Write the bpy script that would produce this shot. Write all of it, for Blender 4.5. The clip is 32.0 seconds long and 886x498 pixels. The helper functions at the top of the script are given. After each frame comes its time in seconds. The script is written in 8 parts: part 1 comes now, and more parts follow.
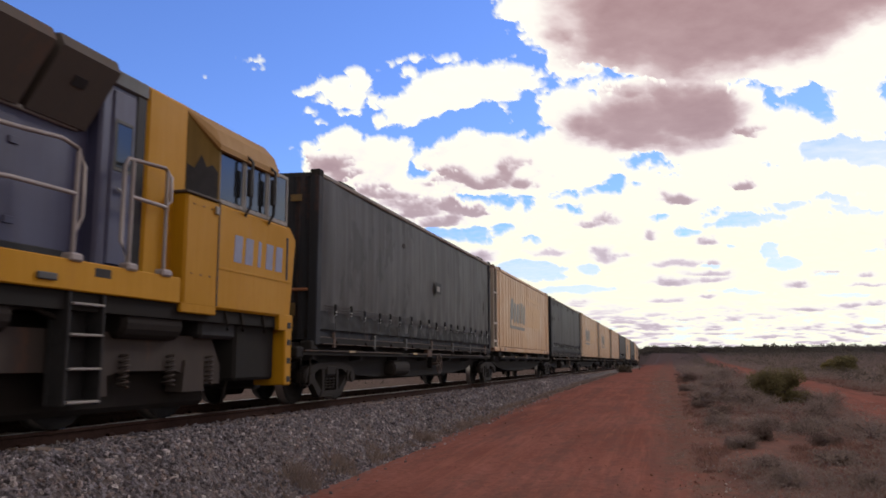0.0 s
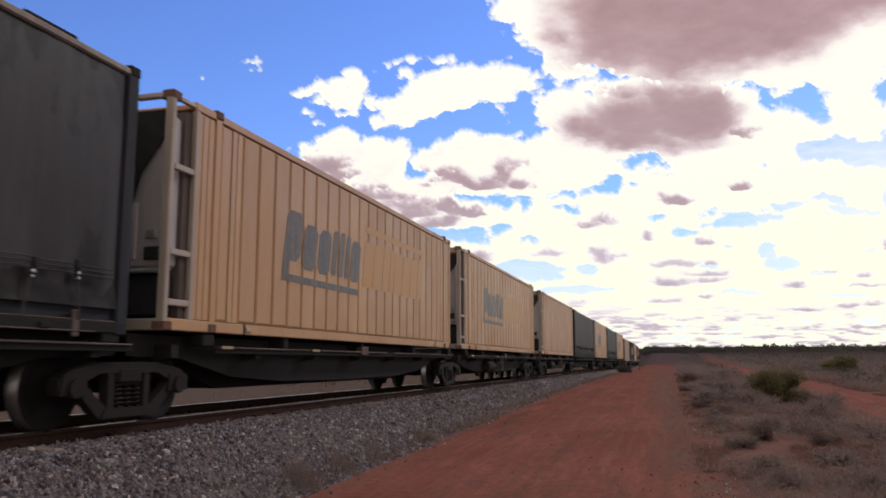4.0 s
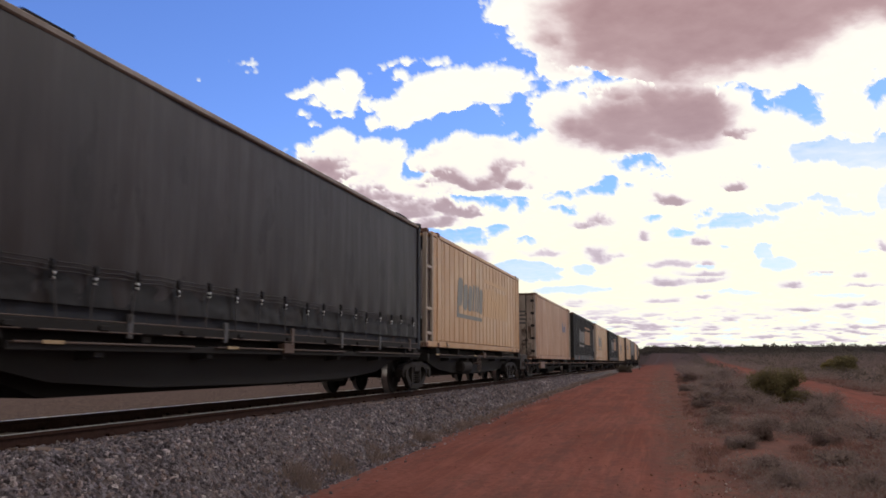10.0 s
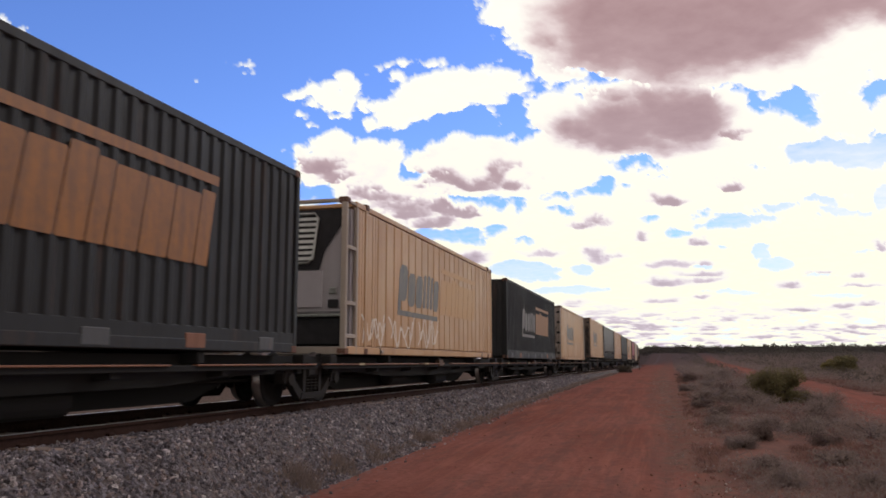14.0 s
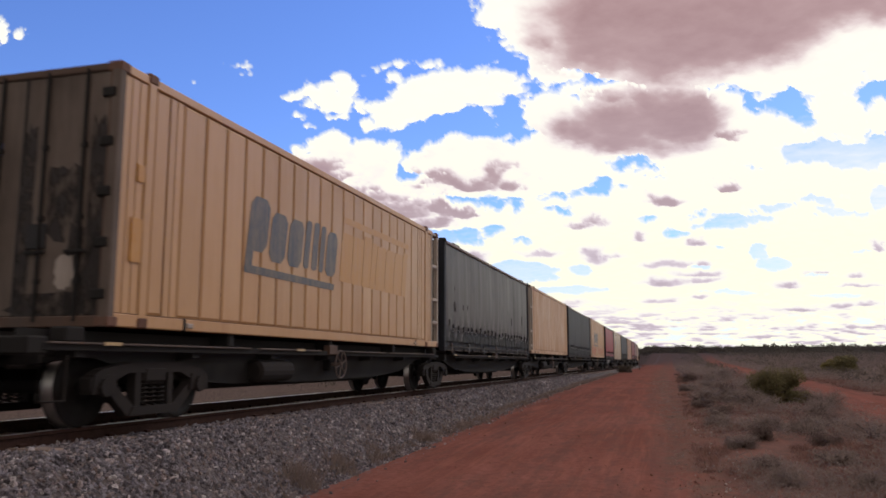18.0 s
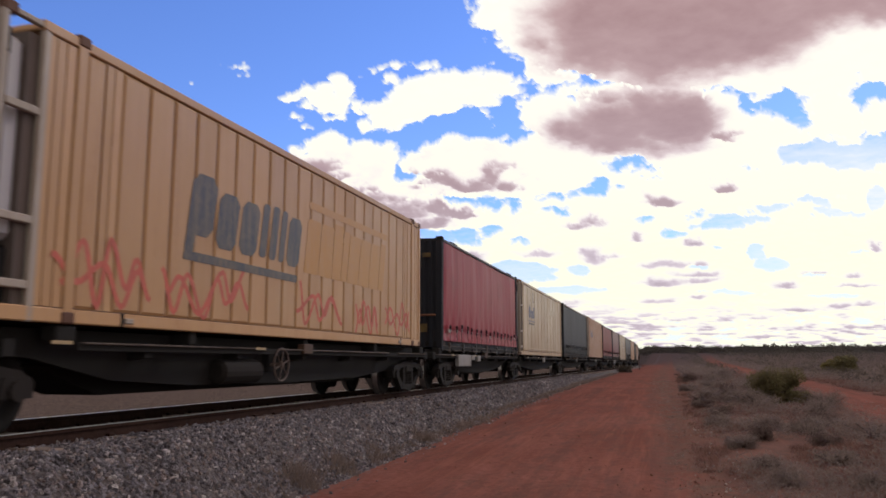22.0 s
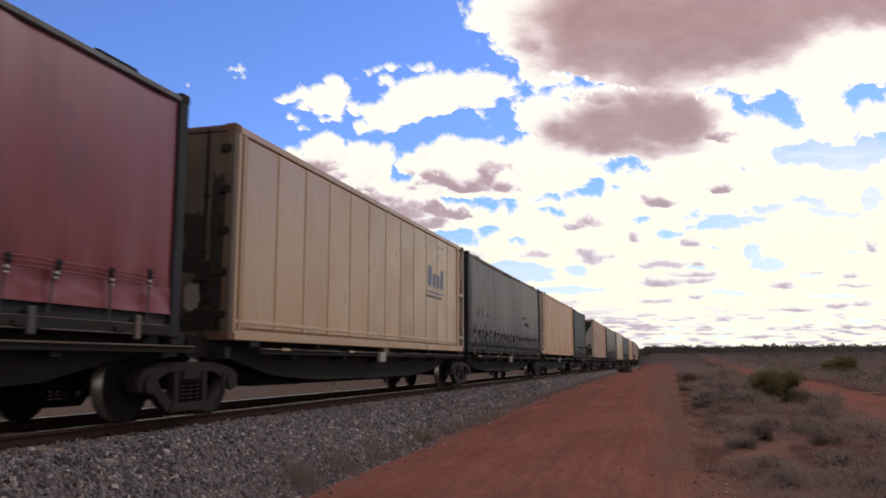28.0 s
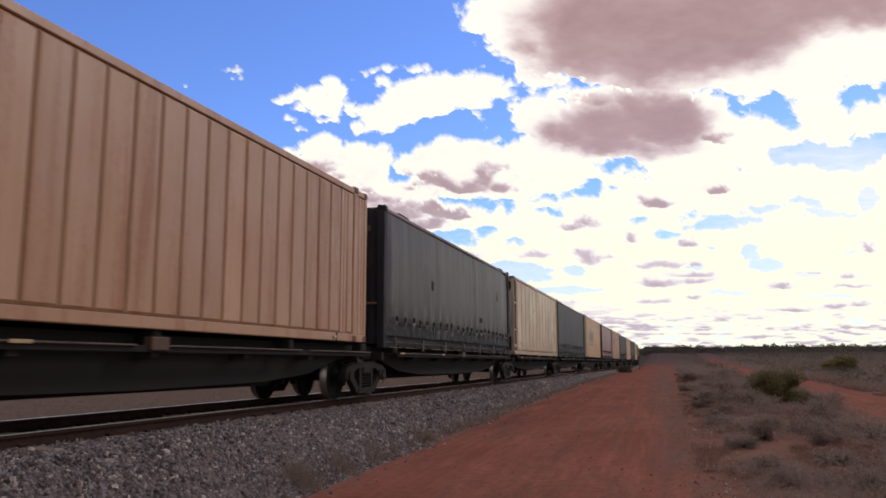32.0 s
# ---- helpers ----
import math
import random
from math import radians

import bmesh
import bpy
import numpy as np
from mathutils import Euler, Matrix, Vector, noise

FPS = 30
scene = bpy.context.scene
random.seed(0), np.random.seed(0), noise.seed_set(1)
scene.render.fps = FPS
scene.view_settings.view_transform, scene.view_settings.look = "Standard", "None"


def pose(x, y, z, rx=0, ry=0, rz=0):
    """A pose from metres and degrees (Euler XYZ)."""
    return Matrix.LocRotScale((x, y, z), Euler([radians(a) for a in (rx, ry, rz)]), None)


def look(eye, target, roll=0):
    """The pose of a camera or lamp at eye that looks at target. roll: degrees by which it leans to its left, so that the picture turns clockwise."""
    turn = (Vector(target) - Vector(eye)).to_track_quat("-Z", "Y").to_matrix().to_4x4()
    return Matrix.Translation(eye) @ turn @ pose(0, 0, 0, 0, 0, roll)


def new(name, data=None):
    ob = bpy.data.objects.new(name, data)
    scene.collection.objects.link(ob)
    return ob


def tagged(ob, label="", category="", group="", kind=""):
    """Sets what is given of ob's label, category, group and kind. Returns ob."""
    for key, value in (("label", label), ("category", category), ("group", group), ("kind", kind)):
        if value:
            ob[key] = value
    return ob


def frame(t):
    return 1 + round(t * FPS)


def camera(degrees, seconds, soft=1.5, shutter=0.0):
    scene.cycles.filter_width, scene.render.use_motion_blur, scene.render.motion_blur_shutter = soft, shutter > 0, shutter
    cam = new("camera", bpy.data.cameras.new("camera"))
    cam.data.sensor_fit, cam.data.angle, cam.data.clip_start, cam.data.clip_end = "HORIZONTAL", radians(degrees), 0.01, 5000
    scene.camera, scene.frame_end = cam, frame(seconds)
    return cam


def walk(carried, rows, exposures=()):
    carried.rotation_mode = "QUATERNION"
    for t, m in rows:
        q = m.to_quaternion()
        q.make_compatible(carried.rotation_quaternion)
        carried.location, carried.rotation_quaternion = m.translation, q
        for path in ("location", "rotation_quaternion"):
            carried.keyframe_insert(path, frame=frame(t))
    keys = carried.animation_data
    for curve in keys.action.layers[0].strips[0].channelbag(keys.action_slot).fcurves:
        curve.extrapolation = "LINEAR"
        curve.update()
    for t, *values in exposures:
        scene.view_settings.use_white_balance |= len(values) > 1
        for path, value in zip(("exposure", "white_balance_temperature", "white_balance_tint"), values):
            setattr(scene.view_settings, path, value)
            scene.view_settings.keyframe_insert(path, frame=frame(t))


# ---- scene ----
# ---------- camera ----------
cam = camera(57.8, 32.0, soft=1.7, shutter=0.13)
EYE = Vector((0.0, 0.0, 0.70))
AIM = EYE + Vector((-0.26729, 0.95347, 0.13947)) * 10
walk(cam, [(0.0, look(EYE, AIM)), (32.0, look(EYE, AIM))], exposures=[(0.0, 0.0), (32.0, 0.0)])

# ---------- world and sun ----------
SUN_DIR = Vector((0.42, 0.72, 0.56)).normalized()
world = bpy.data.worlds.new("sky")
scene.world = world
world.use_nodes = True
wn = world.node_tree.nodes
sky = wn.new("ShaderNodeTexSky")
sky.sky_type = "NISHITA"
sky.sun_disc = False
sky.sun_elevation = math.asin(SUN_DIR.z)
sky.sun_rotation = math.atan2(SUN_DIR.x, SUN_DIR.y)
sky.air_density = 1.0
sky.dust_density = 0.1
sky.ozone_density = 4.0
sky.altitude = 100
wn["Background"].inputs["Strength"].default_value = 0.132
tint = wn.new("ShaderNodeMix")
tint.data_type, tint.blend_type = "RGBA", "MULTIPLY"
tint.inputs[0].default_value = 1.0
tint.inputs[7].default_value = (0.80, 0.905, 1.36, 1)
world.node_tree.links.new(sky.outputs[0], tint.inputs[6])
world.node_tree.links.new(tint.outputs[2], wn["Background"].inputs["Color"])

sun_data = bpy.data.lights.new("sun", "SUN")
sun_data.energy = 1.3
sun_data.angle = radians(12)
sun_data.color = (1.0, 0.93, 0.82)
sun = new("sun", sun_data)
sun.matrix_world = look(SUN_DIR * 50, (0, 0, 0))


# ---------- mesh building ----------
class Mb:
    """Collects boxes, tubes and sheets into one mesh."""

    def __init__(self):
        self.v, self.f, self.smooth = [], [], []

    def add(self, verts, faces, smooth=False):
        n = len(self.v)
        self.v += [tuple(p) for p in verts]
        self.f += [tuple(i + n for i in q) for q in faces]
        self.smooth += [smooth] * len(faces)
        return self

    def box(self, x0, y0, z0, x1, y1, z1):
        p = [(x, y, z) for x in (x0, x1) for y in (y0, y1) for z in (z0, z1)]
        return self.add(p, [(0, 1, 3, 2), (4, 6, 7, 5), (0, 4, 5, 1), (2, 3, 7, 6), (0, 2, 6, 4), (1, 5, 7, 3)])

    def cbox(self, x0, y0, z0, x1, y1, z1, c=0.01):
        """A box with chamfered edges."""
        lo, hi = (x0, y0, z0), (x1, y1, z1)
        c = min(c, *(abs(hi[k] - lo[k]) * 0.45 for k in range(3)))
        idx, verts = {}, []
        for sx in (0, 1):
            for sy in (0, 1):
                for sz in (0, 1):
                    s = (sx, sy, sz)
                    for axis in range(3):
                        p = []
                        for k in range(3):
                            e = hi[k] if s[k] else lo[k]
                            p.append(e if k == axis else e + (-c if s[k] else c))
                        idx[s, axis] = len(verts)
                        verts.append(p)
        faces = []
        for axis in range(3):
            a, b = (axis + 1) % 3, (axis + 2) % 3
            for side in (0, 1):
                q = []
                for u, w in ((0, 0), (1, 0), (1, 1), (0, 1)):
                    s = [0, 0, 0]
                    s[axis], s[a], s[b] = side, u, w
                    q.append(idx[tuple(s), axis])
                faces.append(tuple(q if side else q[::-1]))
            for u in (0, 1):
                for w in (0, 1):
                    s0, s1 = [0, 0, 0], [0, 0, 0]
                    s0[a], s0[b], s0[axis] = u, w, 0
                    s1[a], s1[b], s1[axis] = u, w, 1
                    faces.append((idx[tuple(s0), a], idx[tuple(s1), a], idx[tuple(s1), b], idx[tuple(s0), b]))
        for sx in (0, 1):
            for sy in (0, 1):
                for sz in (0, 1):
                    faces.append(tuple(idx[(sx, sy, sz), k] for k in range(3)))
        return self.add(verts, faces)

    def along_x(self, poly, x0, x1):
        """Prism: a profile of (y, z) points swept from x0 to x1."""
        n = len(poly)
        verts = [(x0, y, z) for y, z in poly] + [(x1, y, z) for y, z in poly]
        faces = [tuple(range(n))[::-1], tuple(range(n, 2 * n))]
        faces += [(i, (i + 1) % n, n + (i + 1) % n, n + i) for i in range(n)]
        return self.add(verts, faces)

    def along_y(self, poly, y0, y1):
        """Prism: a profile of (x, z) points swept from y0 to y1."""
        n = len(poly)
        verts = [(x, y0, z) for x, z in poly] + [(x, y1, z) for x, z in poly]
        faces = [tuple(range(n)), tuple(range(n, 2 * n))[::-1]]
        faces += [(i, n + i, n + (i + 1) % n, (i + 1) % n) for i in range(n)]
        return self.add(verts, faces)

    def tube(self, pts, r, n=6):
        pts = [Vector(p) for p in pts]
        verts, faces = [], []
        for i, p in enumerate(pts):
            d = (pts[min(i + 1, len(pts) - 1)] - pts[max(i - 1, 0)]).normalized()
            u = d.orthogonal().normalized() if abs(d.z) > 0.9 else d.cross(Vector((0, 0, 1))).normalized()
            w = d.cross(u)
            verts += [p + (u * math.cos(2 * math.pi * k / n) + w * math.sin(2 * math.pi * k / n)) * r for k in range(n)]
        for i in range(len(pts) - 1):
            faces += [(i * n + k, i * n + (k + 1) % n, (i + 1) * n + (k + 1) % n, (i + 1) * n + k) for k in range(n)]
        self.add(verts, faces, True)
        m = len(pts) - 1
        return self.add([verts[k] for k in range(n)] + [verts[m * n + k] for k in range(n)], [tuple(range(n))[::-1], tuple(range(n, 2 * n))])

    def turned(self, profile, centre=(0, 0, 0), n=24):
        """A body turned round the x axis from (x, radius) points."""
        cx, cy, cz = centre
        verts, faces = [], []
        for x, r in profile:
            verts += [(cx + x, cy + r * math.cos(2 * math.pi * k / n), cz + r * math.sin(2 * math.pi * k / n)) for k in range(n)]
        for i in range(len(profile) - 1):
            faces += [(i * n + k, i * n + (k + 1) % n, (i + 1) * n + (k + 1) % n, (i + 1) * n + k) for k in range(n)]
        return self.add(verts, faces, len(profile) > 8)

    def mesh(self, name):
        me = bpy.data.meshes.new(name)
        me.from_pydata(self.v, [], self.f)
        me.polygons.foreach_set("use_smooth", self.smooth)
        bm = bmesh.new()
        bm.from_mesh(me)
        bmesh.ops.recalc_face_normals(bm, faces=bm.faces)
        bm.to_mesh(me)
        bm.free()
        return me


RECOLOURED = {}


def part(name, shape, material, parent, label="", at=(0, 0, 0)):
    """One mesh object under a thing or a part."""
    me = shape.mesh(name) if isinstance(shape, Mb) else shape
    if not me.materials:
        me.materials.append(material)
    elif me.materials[0] != material:
        key = (me.name, material.name)
        if key not in RECOLOURED:
            RECOLOURED[key] = me.copy()
            RECOLOURED[key].materials[0] = material
        me = RECOLOURED[key]
    ob = new(name, me)
    ob.parent = parent
    ob.location = at
    return tagged(ob, label)


def sheet(name, verts, faces, material, smooth=False):
    """A mesh from arrays of vertices and faces."""
    me = bpy.data.meshes.new(name)
    verts, faces = np.asarray(verts, dtype=np.float32), np.asarray(faces, dtype=np.int32)
    k = faces.shape[1]
    me.vertices.add(len(verts))
    me.vertices.foreach_set("co", verts.ravel())
    me.loops.add(faces.size)
    me.loops.foreach_set("vertex_index", faces.ravel())
    me.polygons.add(len(faces))
    me.polygons.foreach_set("loop_start", np.arange(0, faces.size, k, dtype=np.int32))
    me.polygons.foreach_set("use_smooth", np.full(len(faces), smooth))
    me.update(calc_edges=True)
    me.validate()
    me.materials.append(material)
    return me


# ---------- materials ----------
def nodes_of(name):
    m = bpy.data.materials.new(name)
    m.use_nodes = True
    t = m.node_tree
    return m, t, t.nodes["Principled BSDF"]


def node(t, kind, ins=(), **attrs):
    n = t.nodes.new(kind)
    if "operation" in attrs:
        n.operation = attrs["operation"]
    if "data_type" in attrs:
        n.data_type, n.blend_type = attrs["data_type"], attrs["blend_type"]
    for key, value in dict(ins).items():
        if isinstance(value, bpy.types.NodeSocket):
            t.links.new(value, n.inputs[key])
        else:
            n.inputs[key].default_value = value
    return n


def math_node(t, op, a, b=0.0, c=0.0):
    return node(t, "ShaderNodeMath", {0: a, 1: b, 2: c}, operation=op).outputs[0]


def ramp(t, fac, *stops):
    n = node(t, "ShaderNodeValToRGB", {0: fac})
    e = n.color_ramp.elements
    while len(e) < len(stops):
        e.new(0.5)
    for el, (pos, col) in zip(e, stops):
        el.position = pos
        el.color = (*col, 1) if len(col) == 3 else col
    return n.outputs[0]


def mix(t, fac, a, b, mode="MIX"):
    n = node(t, "ShaderNodeMix", data_type="RGBA", blend_type=mode)
    for i, v in ((0, fac), (6, a), (7, b)):
        if isinstance(v, bpy.types.NodeSocket):
            t.links.new(v, n.inputs[i])
        else:
            n.inputs[i].default_value = v if i == 0 else (*v, 1)
    return n.outputs[2]


def object_coords(t, scale=(1, 1, 1), shuffle=True):
    tc = node(t, "ShaderNodeTexCoord").outputs["Object"]
    m = node(t, "ShaderNodeMapping", {"Vector": tc, "Scale": scale})
    if shuffle:
        r = node(t, "ShaderNodeObjectInfo").outputs["Random"]
        off = node(t, "ShaderNodeCombineXYZ", {0: math_node(t, "MULTIPLY", r, 71.0), 1: math_node(t, "MULTIPLY", r, 37.0), 2: math_node(t, "MULTIPLY", r, 53.0)})
        return node(t, "ShaderNodeVectorMath", {0: m.outputs[0], 1: off.outputs[0]}, operation="ADD").outputs[0]
    return m.outputs[0]


def fbm(t, vec, scale, detail=4, rough=0.6, distortion=0.0):
    return node(t, "ShaderNodeTexNoise", {"Vector": vec, "Scale": scale, "Detail": detail, "Roughness": rough, "Distortion": distortion}).outputs["Fac"]


def bump(t, height, strength=0.3, distance=0.01):
    return node(t, "ShaderNodeBump", {"Height": height, "Strength": strength, "Distance": distance}).outputs[0]


def painted(name, colour, rough=0.45, grime=(0.16, 0.11, 0.07), amount=0.5, rust=0.0, shuffle=True, metallic=0.0, spec=0.5):
    """Weathered paint: mottling, dust runs down the wall and rust spots."""
    m, t, b = nodes_of(name)
    vec = object_coords(t, shuffle=shuffle)
    runs = object_coords(t, (3.0, 5.0, 0.35), shuffle)
    big = fbm(t, vec, 0.7, 4)
    fine = fbm(t, vec, 14.0, 5, 0.7)
    streak = fbm(t, runs, 2.2, 5, 0.65)
    dust = ramp(t, math_node(t, "ADD", math_node(t, "MULTIPLY", streak, 0.4), math_node(t, "MULTIPLY", big, 0.6)), (0.36, (0, 0, 0)), (0.74, (1, 1, 1)))
    col = mix(t, math_node(t, "MULTIPLY", dust, amount), colour, grime)
    col = mix(t, math_node(t, "MULTIPLY", fine, 0.22), col, tuple(c * 0.65 for c in colour))
    if rust:
        spots = ramp(t, math_node(t, "ADD", math_node(t, "MULTIPLY", fbm(t, object_coords(t, (2.0, 3.0, 0.30), shuffle), 0.8, 5, 0.6), 0.8), math_node(t, "MULTIPLY", fine, 0.2)), (0.575 - 0.035 * rust, (0, 0, 0)), (0.70 - 0.035 * rust, (1, 1, 1)))
        col = mix(t, math_node(t, "MULTIPLY", spots, min(0.9, rust)), col, (0.26, 0.098, 0.035))
    if shuffle:
        # each piece has weathered a little differently
        tone = ramp(t, node(t, "ShaderNodeObjectInfo").outputs["Random"], (0.0, (0.92,) * 3), (0.75, (1.0,) * 3), (1.0, (1.08, 1.09, 1.11)))
        col = mix(t, 1.0, col, tone, "MULTIPLY")
    t.links.new(col, b.inputs["Base Color"])
    t.links.new(ramp(t, dust, (0.0, (rough,) * 3), (1.0, (min(1, rough + 0.35),) * 3)), b.inputs["Roughness"])
    t.links.new(bump(t, fine, 0.12, 0.004), b.inputs["Normal"])
    b.inputs["Metallic"].default_value = metallic
    b.inputs["Specular IOR Level"].default_value = spec
    return m


def fabric(name, colour, pale=(0.2, 0.19, 0.18), patch=0.0, patch_colour=(0.012, 0.012, 0.013), rough=0.52, top=0.0, gloss=0.11):
    """A heavy vinyl curtain: chalky fading, dust runs and dark repair patches."""
    m, t, b = nodes_of(name)
    vec = object_coords(t)
    runs = object_coords(t, (1.0, 2.4, 0.22))
    big = fbm(t, vec, 0.45, 3)
    streak = fbm(t, runs, 1.6, 5, 0.6)
    fine = fbm(t, vec, 30.0, 3, 0.7)
    fade = ramp(t, math_node(t, "ADD", math_node(t, "MULTIPLY", streak, 0.6), math_node(t, "MULTIPLY", big, 0.4)), (0.42, (0, 0, 0)), (0.62, (1, 1, 1)))
    col = mix(t, math_node(t, "MULTIPLY", fade, 0.6), colour, pale)
    smear = ramp(t, math_node(t, "ADD", math_node(t, "MULTIPLY", fbm(t, runs, 3.1, 4, 0.6), 0.5), math_node(t, "MULTIPLY", fbm(t, vec, 0.8, 4, 0.6), 0.5)), (0.48, (0, 0, 0)), (0.58, (0.8, 0.8, 0.8)))
    col = mix(t, smear, col, (colour[0] * 0.85 + 0.007, colour[1] * 0.78 + 0.0055, colour[2] * 0.76 + 0.005))
    if patch:
        spot = ramp(t, fbm(t, object_coords(t, (1, 0.9, 0.55)), 1.5, 5, 0.55), (0.575, (0, 0, 0)), (0.60, (1, 1, 1)))
        col = mix(t, math_node(t, "MULTIPLY", spot, patch), col, patch_colour)
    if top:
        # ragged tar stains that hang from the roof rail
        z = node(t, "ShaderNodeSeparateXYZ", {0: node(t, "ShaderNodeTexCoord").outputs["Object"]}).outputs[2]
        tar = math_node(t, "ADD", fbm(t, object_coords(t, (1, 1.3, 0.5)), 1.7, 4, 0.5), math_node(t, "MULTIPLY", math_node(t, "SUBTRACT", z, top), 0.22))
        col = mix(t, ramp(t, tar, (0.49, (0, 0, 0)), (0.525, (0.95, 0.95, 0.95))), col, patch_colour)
    col = mix(t, math_node(t, "MULTIPLY", fine, 0.25), col, tuple(c * 0.5 for c in colour))
    t.links.new(col, b.inputs["Base Color"])
    b.inputs["Roughness"].default_value = rough
    b.inputs["Specular IOR Level"].default_value = gloss
    t.links.new(bump(t, math_node(t, "ADD", streak, math_node(t, "MULTIPLY", fine, 0.1)), 0.22, 0.02), b.inputs["Normal"])
    return m


def plain(name, colour, rough=0.6, metallic=0.0, var=0.35, scale=8.0, spec=0.5):
    m, t, b = nodes_of(name)
    vec = object_coords(t)
    n = math_node(t, "ADD", math_node(t, "MULTIPLY", fbm(t, vec, scale, 5, 0.65), 0.6), math_node(t, "MULTIPLY", fbm(t, vec, scale * 0.12, 3), 0.4))
    col = mix(t, ramp(t, n, (0.3, (0, 0, 0)), (0.7, (1, 1, 1))), tuple(c * (1 - var) for c in colour), tuple(min(1, c * (1 + var)) for c in colour))
    t.links.new(col, b.inputs["Base Color"])
    b.inputs["Roughness"].default_value = rough
    b.inputs["Metallic"].default_value = metallic
    b.inputs["Specular IOR Level"].default_value = spec
    t.links.new(bump(t, n, 0.15, 0.005), b.inputs["Normal"])
    return m


def faded(name, colour, base, keep=0.75, rough=0.5):
    """Lettering paint that has worn thin, so that the wall shows through in streaks."""
    m, t, b = nodes_of(name)
    vec = object_coords(t)
    runs = object_coords(t, (1.0, 3.5, 0.4))
    n = math_node(t, "ADD", math_node(t, "MULTIPLY", fbm(t, runs, 2.4, 5, 0.65), 0.6), math_node(t, "MULTIPLY", fbm(t, vec, 9.0, 5, 0.7), 0.4))
    col = mix(t, math_node(t, "MULTIPLY", ramp(t, n, (0.38, (1, 1, 1)), (0.62, (0.35, 0.35, 0.35))), keep), base, colour)
    t.links.new(col, b.inputs["Base Color"])
    b.inputs["Roughness"].default_value = rough
    b.inputs["Specular IOR Level"].default_value = 0.3
    return m


def leafy(name, dark, light, rough=0.7):
    m, t, b = nodes_of(name)
    r = node(t, "ShaderNodeNewGeometry").outputs["Random Per Island"]
    n = fbm(t, node(t, "ShaderNodeTexCoord").outputs["Object"], 0.8, 3)
    fac = math_node(t, "ADD", math_node(t, "MULTIPLY", r, 0.6), math_node(t, "MULTIPLY", n, 0.4))
    col = mix(t, fac, dark, light)
    t.links.new(col, b.inputs["Base Color"])
    b.inputs["Roughness"].default_value = rough
    b.inputs["Specular IOR Level"].default_value = 0.05
    thin = node(t, "ShaderNodeBsdfTranslucent", {"Color": col})
    both = node(t, "ShaderNodeMixShader", {0: 0.4, 1: b.outputs[0], 2: thin.outputs[0]})
    t.links.new(both.outputs[0], t.nodes["Material Output"].inputs[0])
    return m


CREAM = painted("cream_paint", (0.455, 0.262, 0.118), 0.29, (0.30, 0.150, 0.066), 0.4, 0.3, spec=0.35)
GROOVE = painted("dark_groove", (0.17, 0.088, 0.042), 0.6, (0.08, 0.042, 0.022), 0.6)
CREAM_TAN = painted("tan_paint", (0.395, 0.224, 0.124), 0.40, (0.245, 0.122, 0.062), 0.45, 1.7)
CREAM_PLAIN = painted("sand_paint", (0.455, 0.262, 0.132), 0.33, (0.30, 0.155, 0.080), 0.35, 0.2, spec=0.38)
CREAM_WHITE = painted("ivory_paint", (0.375, 0.246, 0.128), 0.24, (0.29, 0.175, 0.088), 0.5, 0.3)
CASTING = painted("casting_steel", (0.135, 0.070, 0.050), 0.7, (0.06, 0.035, 0.025), 0.6, 0.5, spec=0.2)
FRAME_WHITE = painted("frame_paint", (0.345, 0.292, 0.240), 0.5, (0.14, 0.10, 0.08), 0.5, 0.5)
UNIT_TAN = painted("unit_tan", (0.15, 0.105, 0.075), 0.55, (0.05, 0.035, 0.027), 0.7, spec=0.25)
HOUSING = painted("housing_grey_brown", (0.165, 0.135, 0.122), 0.6, (0.075, 0.058, 0.050), 0.7, spec=0.2)
BOX_BROWN = painted("box_brown", (0.15, 0.085, 0.058), 0.6, (0.08, 0.045, 0.03), 0.6)
UNIT_WHITE = painted("unit_white", (0.36, 0.335, 0.34), 0.4, (0.18, 0.15, 0.14), 0.4)
UNIT_BLACK = plain("unit_black", (0.022, 0.021, 0.022), 0.6, spec=0.15)
GRILLE = plain("grille_metal", (0.30, 0.31, 0.29), 0.4, 0.6)
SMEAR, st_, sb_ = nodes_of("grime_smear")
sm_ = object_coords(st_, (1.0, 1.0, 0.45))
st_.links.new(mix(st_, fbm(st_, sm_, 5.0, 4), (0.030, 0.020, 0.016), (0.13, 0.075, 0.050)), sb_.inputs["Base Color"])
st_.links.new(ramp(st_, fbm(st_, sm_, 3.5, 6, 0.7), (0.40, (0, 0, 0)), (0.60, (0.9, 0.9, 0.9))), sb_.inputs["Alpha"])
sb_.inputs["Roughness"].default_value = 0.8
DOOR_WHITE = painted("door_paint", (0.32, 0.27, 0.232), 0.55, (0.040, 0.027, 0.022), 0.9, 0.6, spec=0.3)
DOOR_GRIMY = painted("grimy_door_paint", (0.135, 0.104, 0.084), 0.65, (0.026, 0.019, 0.016), 0.8, 0.0, spec=0.25)
SOOT, so_, sq_ = nodes_of("door_soot")
so_.links.new(mix(so_, fbm(so_, object_coords(so_), 6.0, 4), (0.008, 0.006, 0.0055), (0.024, 0.017, 0.014)), sq_.inputs["Base Color"])
so_.links.new(ramp(so_, fbm(so_, object_coords(so_, (1.0, 1.0, 0.5)), 4.0, 5, 0.65), (0.36, (0.1, 0.1, 0.1)), (0.52, (0.97, 0.97, 0.97))), sq_.inputs["Alpha"])
sq_.inputs["Roughness"].default_value = 0.85
